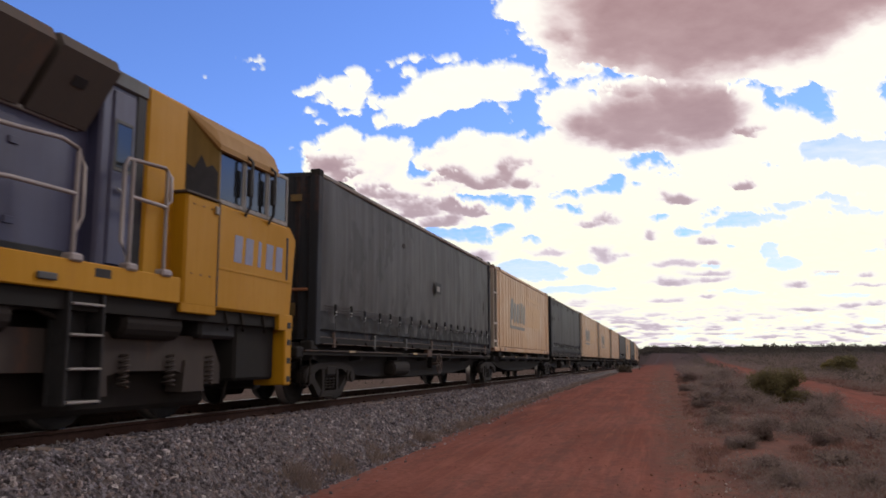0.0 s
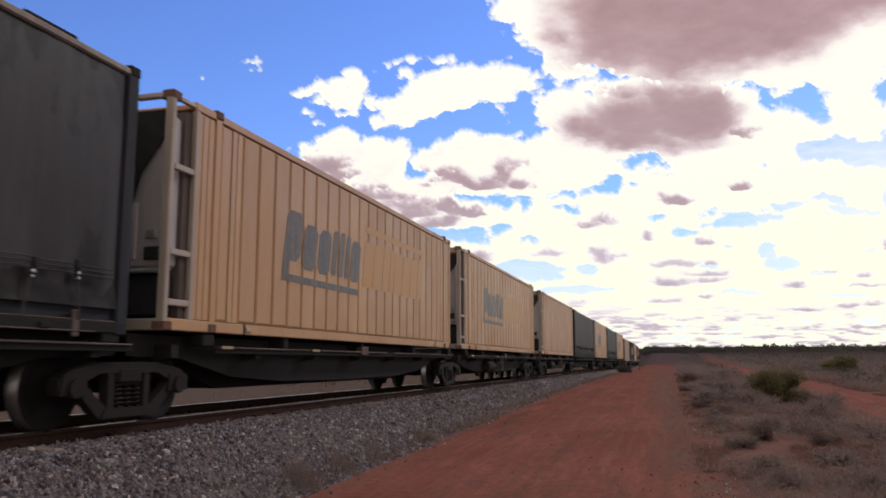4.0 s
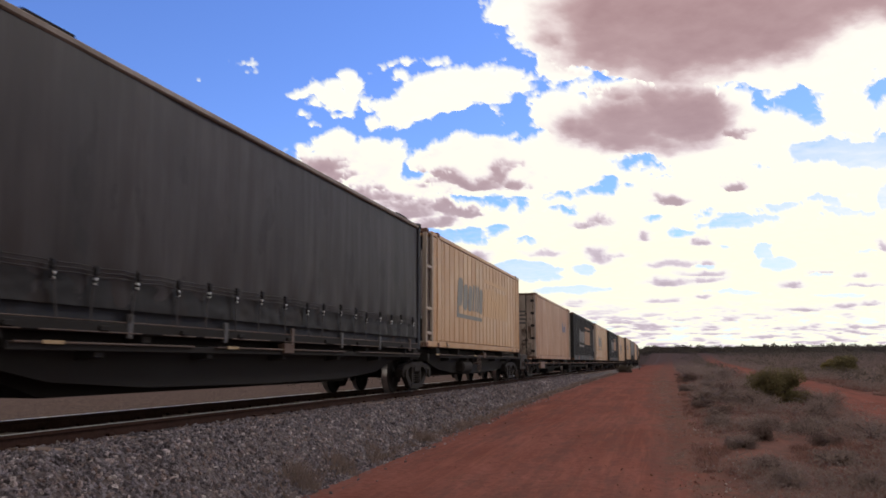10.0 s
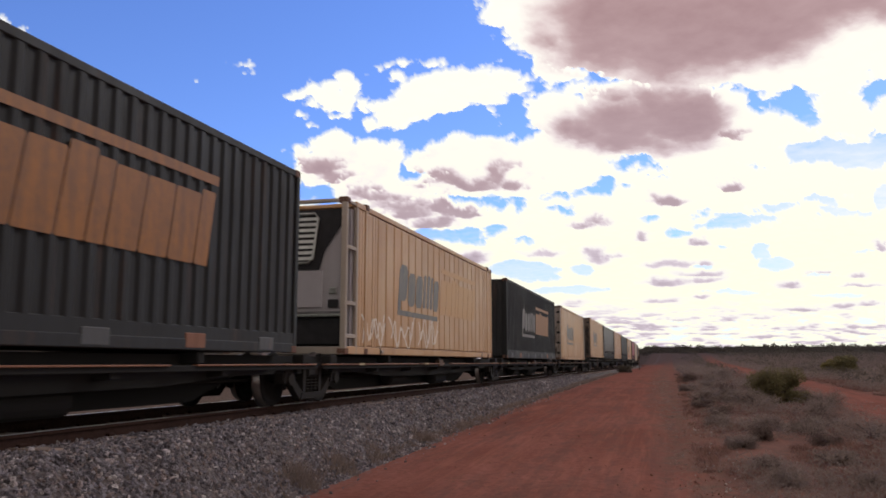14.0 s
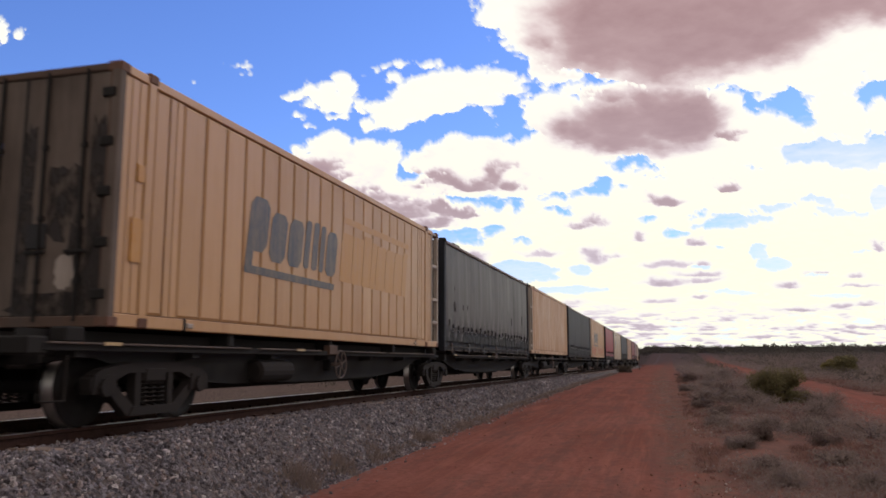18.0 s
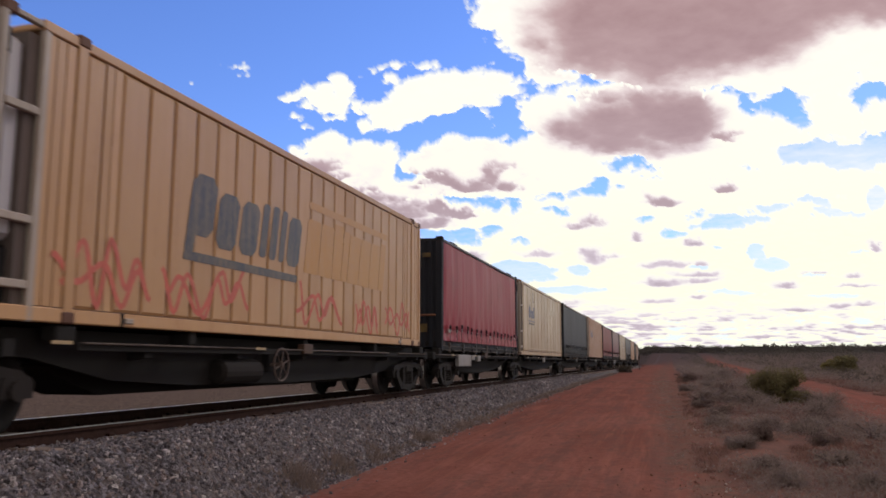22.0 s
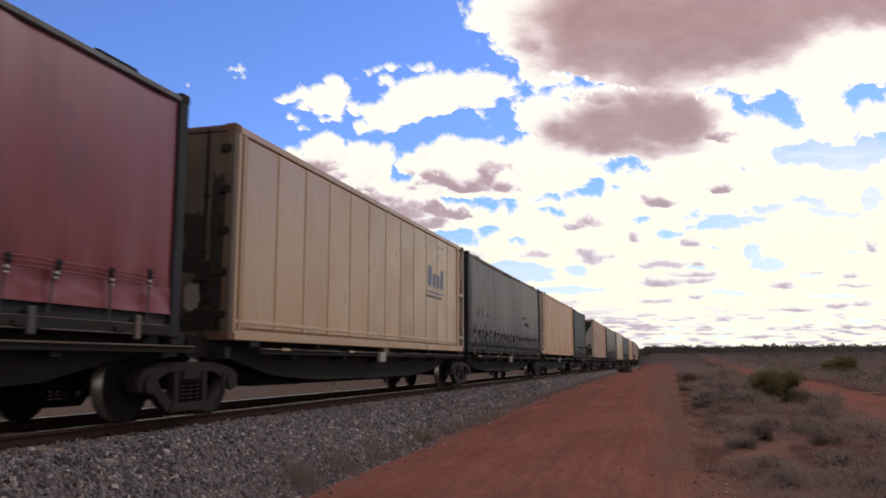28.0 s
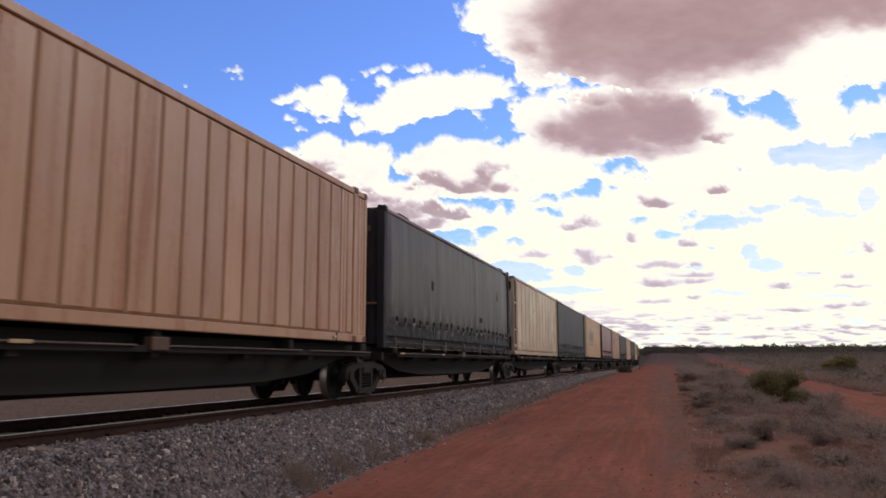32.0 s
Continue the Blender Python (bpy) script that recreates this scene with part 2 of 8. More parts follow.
NOTICE_GREEN = plain("notice_green", (0.035, 0.11, 0.06), 0.55)
RUSTY = painted("rusty_steel", (0.055, 0.035, 0.026), 0.75, (0.13, 0.06, 0.03), 0.6, 0.5)
DARK_STEEL = painted("dark_steel", (0.0185, 0.0180, 0.0175), 0.85, (0.027, 0.023, 0.021), 0.6, 0.0, spec=0.12)
BOGIE = painted("bogie_steel", (0.015, 0.013, 0.012), 0.85, (0.032, 0.025, 0.022), 0.7, 0.0, spec=0.15)
WHEEL = plain("wheel_steel", (0.012, 0.0105, 0.010), 0.8, 0.0, spec=0.1)
HAND_RUST = plain("hand_wheel_rust", (0.10, 0.074, 0.064), 0.75, spec=0.2)
TREAD = plain("wheel_tread", (0.22, 0.20, 0.19), 0.35, 0.9)
WORN_EDGE = painted("worn_edge", (0.13, 0.10, 0.085), 0.65, (0.010, 0.008, 0.007), 1.0, 0.3, spec=0.2)
ORANGE_EDGE = painted("oxide_edge", (0.23, 0.085, 0.035), 0.55, (0.05, 0.03, 0.025), 0.6)
SILVER = plain("buckle_steel", (0.5, 0.5, 0.5), 0.35, 0.8)
WEBBING = plain("grey_webbing", (0.034, 0.031, 0.031), 0.8, spec=0.2)
STRAP = plain("strap_webbing", (0.016, 0.016, 0.018), 0.8, spec=0.2)
GREY_BOX = painted("grey_box", (0.26, 0.245, 0.235), 0.6, (0.10, 0.08, 0.06), 0.6)
CURTAIN_DARK = fabric("charcoal_curtain", (0.030, 0.0265, 0.0270), (0.068, 0.060, 0.061), 0.35, (0.010, 0.009, 0.008))
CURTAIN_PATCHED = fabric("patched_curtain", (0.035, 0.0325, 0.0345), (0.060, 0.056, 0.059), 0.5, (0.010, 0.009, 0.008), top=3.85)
CURTAIN_GREY = fabric("grey_curtain", (0.053, 0.0405, 0.0415), (0.094, 0.075, 0.077), 0.5, (0.025, 0.019, 0.019), 0.42, gloss=0.14)
CURTAIN_BROWN = fabric("brown_black_curtain", (0.030, 0.0230, 0.0230), (0.062, 0.050, 0.050), 0.3)
CURTAIN_BLUE = fabric("blue_black_curtain", (0.024, 0.0225, 0.026), (0.046, 0.043, 0.049), 0.0)
CURTAIN_SLATE = fabric("slate_curtain", (0.041, 0.041, 0.048), (0.067, 0.067, 0.077), 0.15)
CURTAIN_RED = fabric("red_curtain", (0.275, 0.015, 0.034), (0.28, 0.055, 0.070), 0.25, (0.14, 0.014, 0.018), 0.42)
CURTAIN_MAROON = fabric("maroon_curtain", (0.155, 0.018, 0.025), (0.185, 0.044, 0.049), 0.4, (0.075, 0.016, 0.019), 0.40, gloss=0.3)
CURTAIN_WORN = fabric("worn_charcoal_curtain", (0.052, 0.0495, 0.0505), (0.112, 0.107, 0.108), 0.45, (0.018, 0.015, 0.014))
CURTAIN_RUSSET = fabric("russet_curtain", (0.20, 0.024, 0.024), (0.235, 0.055, 0.050), 0.35, (0.09, 0.016, 0.018), 0.45)
CURTAIN_GREEN = fabric("green_black_curtain", (0.022, 0.026, 0.025), (0.040, 0.045, 0.043), 0.0)
SKIRT = fabric("crumpled_skirt", (0.013, 0.0125, 0.013), (0.027, 0.025, 0.024), 0.4, (0.024, 0.016, 0.012), 0.6, gloss=0.10)
TAR = plain("tar_stain", (0.022, 0.0165, 0.0145), 0.8, spec=0.1)
END_DARK = painted("bulkhead_paint", (0.012, 0.014, 0.020), 0.6, (0.02, 0.017, 0.016), 0.5, 0.2, spec=0.2)
POST_GREY = painted("post_paint", (0.05, 0.05, 0.052), 0.5, (0.03, 0.027, 0.025), 0.5, 0.2)
ROOF_EDGE = painted("roof_edge", (0.21, 0.165, 0.13), 0.55, (0.045, 0.04, 0.035), 0.7)
CORRUGATED = painted("slate_blue_paint", (0.0185, 0.0195, 0.0205), 0.5, (0.029, 0.025, 0.024), 0.4, 0.12, spec=0.2)
LOGO_NAVY = faded("faded_navy", (0.034, 0.038, 0.055), (0.20, 0.14, 0.08), 1.0, 0.4)
LOGO_YELLOW = faded("faded_yellow", (0.42, 0.190, 0.020), (0.40, 0.225, 0.095), 0.85, 0.4)
LOGO_WHITE = plain("faded_white", (0.20, 0.18, 0.165), 0.6, 0, 0.2)
END_SIGN = faded("faded_end_sign", (0.17, 0.105, 0.022), (0.014, 0.014, 0.018), 0.8, 0.6)
REFLECTOR = plain("reflector_yellow", (0.32, 0.225, 0.11), 0.4, 0, 0.3)
LOGO_ORANGE = faded("faded_orange", (0.270, 0.100, 0.010), (0.110, 0.050, 0.022), 0.95, 0.5)
LOGO_PALE = faded("faded_pale", (0.150, 0.128, 0.120), (0.040, 0.036, 0.034), 0.9, 0.5)
LOGO_BLUE = plain("faded_blue", (0.05, 0.06, 0.13), 0.5, 0, 0.25)
LOGO_RUST = plain("faded_ring", (0.40, 0.17, 0.09), 0.6, 0, 0.25)
SPRAY_RED = plain("red_spray", (0.44, 0.085, 0.050), 0.6, 0, 0.3)
SPRAY_WHITE = plain("white_spray", (0.60, 0.52, 0.42), 0.6, 0, 0.2)
LOCO_BLUE = painted("loco_blue", (0.032, 0.034, 0.082), 0.45, (0.05, 0.042, 0.05), 0.5)
LOCO_YELLOW = painted("loco_yellow", (0.42, 0.205, 0.003), 0.5, (0.22, 0.10, 0.005), 0.45, 0.3, spec=0.2)
# Cab yellow with soot, set darker for the cheek turned from the sun.
LOCO_SHADE_YELLOW = painted("loco_shade_yellow", (0.17, 0.105, 0.022), 0.6, (0.05, 0.036, 0.016), 0.7, 0.2, spec=0.2)
LOCO_ROOF = painted("loco_roof_yellow", (0.30, 0.165, 0.045), 0.6, (0.17, 0.105, 0.06), 0.6, 0.3, spec=0.2)
LOCO_BOGIE = painted("loco_bogie_dust", (0.045, 0.038, 0.035), 0.85, (0.080, 0.063, 0.054), 0.7, 0.2, spec=0.15)
LOCO_DARK = painted("radiator_grime", (0.062, 0.052, 0.046), 0.7, (0.11, 0.082, 0.066), 0.6, 0.2, spec=0.25)
RAIL_GREY = painted("handrail_grey", (0.27, 0.235, 0.23), 0.5, (0.16, 0.13, 0.11), 0.4)
DIRTY_GLASS, gt, gb = nodes_of("dirty_glass")
gb.inputs["Base Color"].default_value = (0.02, 0.025, 0.03, 1)
gb.inputs["Roughness"].default_value = 0.06
gt.links.new(bump(gt, fbm(gt, object_coords(gt), 3.0, 2), 0.05, 0.01), gb.inputs["Normal"])
CONCRETE = plain("sleeper_concrete", (0.20, 0.145, 0.115), 0.85, 0, 0.3, 6)
RAIL_RUST = plain("rail_rust", (0.036, 0.020, 0.016), 0.95, 0, 0.4, 20, spec=0.05)
RAIL_HEAD = plain("rail_head", (0.45, 0.43, 0.42), 0.28, 0.9, 0.2, 12)
BARK = plain("bark", (0.09, 0.065, 0.05), 0.9)
LEAF_BUSH = leafy("bush_leaves", (0.088, 0.076, 0.040), (0.190, 0.162, 0.082))
LEAF_YELLOW = leafy("yellow_bush_leaves", (0.10, 0.084, 0.030), (0.23, 0.185, 0.070))
LEAF_FAR = leafy("far_scrub_leaves", (0.070, 0.060, 0.048), (0.135, 0.114, 0.092))
LEAF_SALT = leafy("saltbush_leaves", (0.140, 0.108, 0.096), (0.270, 0.214, 0.190))
LEAF_DEAD = leafy("dead_brush_twigs", (0.095, 0.068, 0.060), (0.175, 0.127, 0.110))
STRAW = leafy("dry_grass_blades", (0.140, 0.078, 0.062), (0.235, 0.138, 0.112))
STRAW_GREY = leafy("grey_grass_blades", (0.165, 0.125, 0.105), (0.30, 0.24, 0.21))


# ---------- lie of the land ----------
TRACK_X = -6.95
CURVE_START, CURVE_RADIUS = 130.0, 1500.0


def along(s):
    """The track at s metres ahead: its place and its heading. It bends left far out."""
    if s <= CURVE_START:
        return TRACK_X, s, 0.0
    a = (s - CURVE_START) / CURVE_RADIUS
    return TRACK_X - CURVE_RADIUS * (1 - math.cos(a)), CURVE_START + CURVE_RADIUS * math.sin(a), a


def noise_grid(x, y, seed=0, octaves=4, gain=0.5):
    """Smooth value noise in about -1..1 for arrays of places."""
    rng = np.random.RandomState(seed)
    table = rng.rand(256, 256) * 2 - 1
    total, amp, norm = np.zeros(np.shape(x)), 1.0, 0.0
    x, y = np.asarray(x, float), np.asarray(y, float)
    for o in range(octaves):
        xf, yf = x * 2 ** o + 17.3 * o, y * 2 ** o - 9.1 * o
        xi, yi = np.floor(xf).astype(int), np.floor(yf).astype(int)
        u, v = xf - xi, yf - yi
        u, v = u * u * (3 - 2 * u), v * v * (3 - 2 * v)
        a, b = table[xi % 256, yi % 256], table[(xi + 1) % 256, yi % 256]
        c, d = table[xi % 256, (yi + 1) % 256], table[(xi + 1) % 256, (yi + 1) % 256]
        total += amp * ((a * (1 - u) + b * u) * (1 - v) + (c * (1 - u) + d * u) * v)
        norm += amp
        amp *= gain
    return total / norm


def ground_z(x, y):
    """Height of the ground: it rises towards the track's level with distance."""
    x, y = np.asarray(x, float), np.asarray(y, float)
    z = 0.70 - (0.80 + 0.75 * np.exp(-(np.clip(y, 6.0, 4000) - 9.65) / 35.0))
    near = np.exp(-(np.hypot(x, y) / 90.0) ** 2)
    z += near * 0.035 * noise_grid(x * 0.45, y * 0.3, 3, 4)
    scrub = 1 / (1 + np.exp(-np.clip((x - 0.7) * 5, -30, 30)))
    z += near * scrub * (0.05 + 0.05 * noise_grid(x * 1.1, y * 0.9, 5, 3))
    rut = np.exp(-((x + 0.05) / 0.22) ** 2) + np.exp(-((x + 2.0) / 0.30) ** 2)
    z -= near * 0.025 * rut
    z -= near * 0.05 * np.exp(-((x - 5.3 - 0.02 * y) / 1.0) ** 4)
    bend = np.where(y > CURVE_START, (y - CURVE_START) ** 2 / (2 * CURVE_RADIUS), 0.0)
    lateral = np.abs(x - TRACK_X + bend)
    # the plain rises gently away from the line
    z += 0.015 * np.clip(np.hypot(x, y) - 80.0, 0, 900) * np.clip((lateral - 7.0) / 18.0, 0, 1)
    under = np.clip((2.4 - lateral) / 0.8, 0, 1)
    return z * (1 - under) + np.minimum(z, -0.55) * under


def spread(edges):
    out = []
    for a, b, step in edges:
        out += list(np.arange(a, b, step))
    return np.array(out + [edges[-1][1]])


gx = spread([(-4000, -1000, 500), (-1000, -200, 100), (-200, -40, 10), (-40, -12, 2), (-12, -5, 0.35), (-5, 6, 0.10), (6, 14, 0.3), (14, 60, 3), (60, 300, 20), (300, 1000, 100), (1000, 4000, 500)])
gy = spread([(-900, -100, 100), (-100, 0, 20), (0, 5, 0.5), (5, 22, 0.12), (22, 50, 0.4), (50, 120, 2), (120, 400, 10), (400, 1000, 60), (1000, 4600, 400)])
GX, GY = np.meshgrid(gx, gy)
GZ = ground_z(GX, GY)
nx, ny = len(gx), len(gy)
idx = np.arange(nx * ny).reshape(ny, nx)
quads = np.stack([idx[:-1, :-1], idx[:-1, 1:], idx[1:, 1:], idx[1:, :-1]], -1).reshape(-1, 4)


def ground_material():
    """Red dirt with wheel paths, a grassy strip, grey litter in the scrub and a second track."""
    m, t, b = nodes_of("red_earth")
    pos = node(t, "ShaderNodeNewGeometry").outputs["Position"]
    xyz = node(t, "ShaderNodeSeparateXYZ", {0: pos})
    x, y = xyz.outputs[0], xyz.outputs[1]
    wob = math_node(t, "MULTIPLY", math_node(t, "SUBTRACT", fbm(t, pos, 0.5, 4), 0.5), 0.9)
    fray = math_node(t, "MULTIPLY", math_node(t, "SUBTRACT", fbm(t, pos, 3.2, 6, 0.7), 0.5), 1.3)
    xw = math_node(t, "ADD", x, math_node(t, "ADD", wob, fray))
    patch = fbm(t, pos, 0.35, 4)
    grain = fbm(t, pos, 9.0, 6, 0.7)
    pebble = fbm(t, pos, 38.0, 3, 0.6)
    red = mix(t, ramp(t, patch, (0.32, (0, 0, 0)), (0.68, (1, 1, 1))), (0.172, 0.071, 0.056), (0.240, 0.107, 0.087))
    red = mix(t, ramp(t, grain, (0.40, (0, 0, 0)), (0.72, (1, 1, 1))), red, (0.138, 0.055, 0.043))
    soil = mix(t, ramp(t, fbm(t, pos, 1.3, 5, 0.65), (0.36, (0, 0, 0)), (0.62, (1, 1, 1))), (0.134, 0.078, 0.066), (0.196, 0.096, 0.076))
    soil = mix(t, ramp(t, fbm(t, pos, 6.5, 5, 0.7), (0.42, (0, 0, 0)), (0.60, (0.85, 0.85, 0.85))), soil, (0.103, 0.072, 0.063))
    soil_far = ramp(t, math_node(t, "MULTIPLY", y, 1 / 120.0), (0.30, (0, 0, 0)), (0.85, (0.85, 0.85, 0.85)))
    track_vec = node(t, "ShaderNodeMapping", {"Vector": pos, "Scale": (2.2, 0.09, 1.0)}).outputs[0]
    streak = fbm(t, track_vec, 1.6, 5, 0.6)
    red = mix(t, ramp(t, streak, (0.44, (0, 0, 0)), (0.66, (0.6, 0.6, 0.6))), red, (0.142, 0.058, 0.045))
    red = mix(t, ramp(t, fbm(t, track_vec, 4.5, 4, 0.6), (0.5, (0, 0, 0)), (0.70, (0.4, 0.4, 0.4))), red, (0.285, 0.125, 0.09))
    red = mix(t, ramp(t, pebble, (0.62, (0, 0, 0)), (0.68, (0.7, 0.7, 0.7))), red, (0.27, 0.13, 0.09))
    soil = mix(t, ramp(t, pebble, (0.62, (0, 0, 0)), (0.70, (1, 1, 1))), soil, (0.165, 0.122, 0.106))
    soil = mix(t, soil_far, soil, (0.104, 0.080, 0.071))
    # scrub begins right of the road, and far out the whole plain is scrub
    scrub = ramp(t, math_node(t, "ADD", math_node(t, "MULTIPLY", xw, 0.9), 0.24), (0.28, (0, 0, 0)), (1.0, (1, 1, 1)))
    t2 = math_node(t, "SUBTRACT", xw, math_node(t, "ADD", 5.05, math_node(t, "MULTIPLY", y, 0.022)))
    t2 = ramp(t, math_node(t, "MULTIPLY", math_node(t, "ABSOLUTE", t2), 0.5), (0.48, (1, 1, 1)), (0.78, (0, 0, 0)))
    cover = math_node(t, "MULTIPLY", scrub, math_node(t, "SUBTRACT", 1.0, t2))
    strip = ramp(t, math_node(t, "MULTIPLY", math_node(t, "ABSOLUTE", math_node(t, "SUBTRACT", xw, math_node(t, "SUBTRACT", 0.46, math_node(t, "MULTIPLY", math_node(t, "MINIMUM", y, 60.0), 0.018)))), math_node(t, "DIVIDE", 20.0, math_node(t, "ADD", 14.0, math_node(t, "MINIMUM", y, 36.0)))), (0.10, (1, 1, 1)), (0.42, (0, 0, 0)))
    strip = math_node(t, "MULTIPLY", strip, ramp(t, fbm(t, pos, 1.9, 6, 0.7), (0.38, (0.05, 0.05, 0.05)), (0.62, (0.9, 0.9, 0.9))))
    # past the last of the graded road the plain is all scrub
    cover = math_node(t, "MAXIMUM", cover, ramp(t, math_node(t, "MULTIPLY", math_node(t, "ADD", y, math_node(t, "MULTIPLY", wob, 20.0)), 1 / 400.0), (0.42, (0, 0, 0)), (0.75, (0.9, 0.9, 0.9))))
    # Beyond the track: greyer soil, with the train's shade put into its colour.
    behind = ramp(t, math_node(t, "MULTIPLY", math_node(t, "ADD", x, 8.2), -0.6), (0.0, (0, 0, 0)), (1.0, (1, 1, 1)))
    # dull scuffed blotches over the road
    scuff = math_node(t, "ADD", math_node(t, "MULTIPLY", fbm(t, node(t, "ShaderNodeMapping", {"Vector": pos, "Scale": (1.3, 0.14, 1.0)}).outputs[0], 1.7, 5, 0.65), 0.6), math_node(t, "MULTIPLY", fbm(t, node(t, "ShaderNodeMapping", {"Vector": pos, "Scale": (1.0, 0.3, 1.0)}).outputs[0], 6.0, 4, 0.65), 0.4))
    red = mix(t, ramp(t, scuff, (0.47, (0, 0, 0)), (0.62, (0.75, 0.75, 0.75))), red, (0.122, 0.066, 0.057))
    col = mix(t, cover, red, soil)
    col = mix(t, strip, col, mix(t, ramp(t, grain, (0.40, (0, 0, 0)), (0.62, (1, 1, 1))), (0.140, 0.094, 0.076), (0.088, 0.068, 0.056)))
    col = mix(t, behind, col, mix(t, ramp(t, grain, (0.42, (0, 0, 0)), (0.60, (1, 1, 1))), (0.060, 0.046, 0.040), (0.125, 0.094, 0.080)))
    # stray grey stones near the track's foot
    foot = ramp(t, math_node(t, "MULTIPLY", math_node(t, "ABSOLUTE", math_node(t, "ADD", x, 4.6)), 1.0), (0.15, (1, 1, 1)), (0.75, (0, 0, 0)))
    stones = math_node(t, "MULTIPLY", foot, ramp(t, fbm(t, pos, 14.0, 3, 0.6), (0.52, (0, 0, 0)), (0.58, (1, 1, 1))))
    col = mix(t, math_node(t, "MULTIPLY", stones, 0.8), col, (0.17, 0.15, 0.145))
    litter = ramp(t, math_node(t, "ADD", math_node(t, "MULTIPLY", fbm(t, pos, 22.0, 4, 0.7), 0.6), math_node(t, "MULTIPLY", fbm(t, pos, 0.8, 3), 0.4)), (0.55, (0, 0, 0)), (0.62, (1, 1, 1)))
    col = mix(t, math_node(t, "MULTIPLY", litter, 0.55), col, (0.10, 0.062, 0.048))
    t.links.new(col, b.inputs["Base Color"])
    b.inputs["Roughness"].default_value = 1.0
    b.inputs["Specular IOR Level"].default_value = 0.0
    h = math_node(t, "ADD", math_node(t, "MULTIPLY", grain, 0.7), math_node(t, "MULTIPLY", pebble, 0.3))
    t.links.new(bump(t, h, 0.6, 0.03), b.inputs["Normal"])
    return m


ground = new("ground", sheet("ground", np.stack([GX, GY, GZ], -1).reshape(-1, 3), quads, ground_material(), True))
tagged(ground, "red outback earth with a graded dirt road beside the railway", "ground", kind="structure")

# ---------- ballast, rails, sleepers ----------
s_list = spread([(-430, -20, 10), (-20, 3, 1.0), (3, 30, 0.16), (30, 80, 0.6), (80, 130, 4), (130, 560, 8)])
prof = np.array([-3.0, -2.3, -1.72, -1.25, -0.85, -0.6, 0.0, 0.6, 0.85, 1.1, 1.25, 1.36, 1.5, 1.6, 1.65, 1.8, 1.95, 2.1, 2.25, 2.4, 2.55, 2.75, 3.0])
bv = []
for s in s_list:
    cx, cy, a = along(float(s))
    o = np.abs(prof)
    z = np.where(o < 1.72, np.where(o > 0.8, -0.160, -0.205), -0.160 - (o - 1.72) * 0.78)
    bv.append(np.stack([cx + prof * math.cos(a), cy + prof * math.sin(a), z], -1))
bv = np.array(bv)
rough = noise_grid(bv[..., 0] * 6, bv[..., 1] * 6, 11, 3) * 0.035 + noise_grid(bv[..., 0] * 0.8, bv[..., 1] * 0.5, 12, 2) * 0.02
bv[..., 2] += rough * (np.abs(prof) > 0.9)
ns, npf = bv.shape[:2]
idx = np.arange(ns * npf).reshape(ns, npf)
bq = np.stack([idx[:-1, :-1], idx[:-1, 1:], idx[1:, 1:], idx[1:, :-1]], -1).reshape(-1, 4)


def ballast_material(name, per_stone):
    m, t, b = nodes_of(name)
    pos = node(t, "ShaderNodeTexCoord").outputs["Object"]
    if per_stone:
        r = node(t, "ShaderNodeNewGeometry").outputs["Random Per Island"]
    else:
        r = node(t, "ShaderNodeTexVoronoi", {"Vector": pos, "Scale": 17.0}).outputs["Color"]
    col = ramp(t, r, (0.0, (0.072, 0.066, 0.074)), (0.35, (0.172, 0.160, 0.176)), (0.68, (0.262, 0.245, 0.264)), (0.85, (0.205, 0.155, 0.143)), (0.97, (0.48, 0.44, 0.435)))
    dust = ramp(t, fbm(t, pos, 0.9, 4), (0.45, (0, 0, 0)), (0.75, (1, 1, 1)))
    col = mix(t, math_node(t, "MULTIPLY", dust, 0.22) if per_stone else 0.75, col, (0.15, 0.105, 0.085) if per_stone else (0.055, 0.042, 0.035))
    t.links.new(col, b.inputs["Base Color"])
    b.inputs["Roughness"].default_value = 0.85
    b.inputs["Specular IOR Level"].default_value = 0.12
    h = fbm(t, pos, 40.0, 4, 0.7) if per_stone else node(t, "ShaderNodeTexVoronoi", {"Vector": pos, "Scale": 17.0}).outputs["Distance"]
    t.links.new(bump(t, h, 0.9, 0.05), b.inputs["Normal"])
    return m


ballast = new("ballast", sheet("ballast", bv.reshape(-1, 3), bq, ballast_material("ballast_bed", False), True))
tagged(ballast, "grey crushed-rock ballast bank under the railway track", "ballast", kind="structure")

# loose stones
ico = bmesh.new()
bmesh.ops.create_icosphere(ico, subdivisions=1, radius=1.0)
IV = np.array([v.co[:] for v in ico.verts])
IF = np.array([[v.index for v in f.verts] for f in ico.faces])
ico.free()


OV = np.array([(1, 0, 0), (-1, 0, 0), (0, 1, 0), (0, -1, 0), (0, 0, 1), (0, 0, -1)], float) * 1.2
OF = np.array([(0, 2, 4), (2, 1, 4), (1, 3, 4), (3, 0, 4), (2, 0, 5), (1, 2, 5), (3, 1, 5), (0, 3, 5)])


def scatter_stones(places, sizes, seed, IV=IV, IF=IF):
    rng = np.random.RandomState(seed)
    n = len(places)
    ax = rng.normal(size=(n, 3, 3))
    q, _ = np.linalg.qr(ax)
    shape = np.stack([rng.uniform(0.75, 1.45, n), rng.uniform(0.55, 0.95, n), rng.uniform(0.35, 0.75, n)], -1)
    jag = rng.uniform(0.62, 1.28, (n, len(IV), 1))
    v = IV[None] * jag * shape[:, None] * sizes[:, None, None]
    v = np.einsum("nij,nkj->nki", q, v) + places[:, None]
    f = IF[None] + (np.arange(n) * len(IV))[:, None, None]
    return v.reshape(-1, 3), f.reshape(-1, 3)


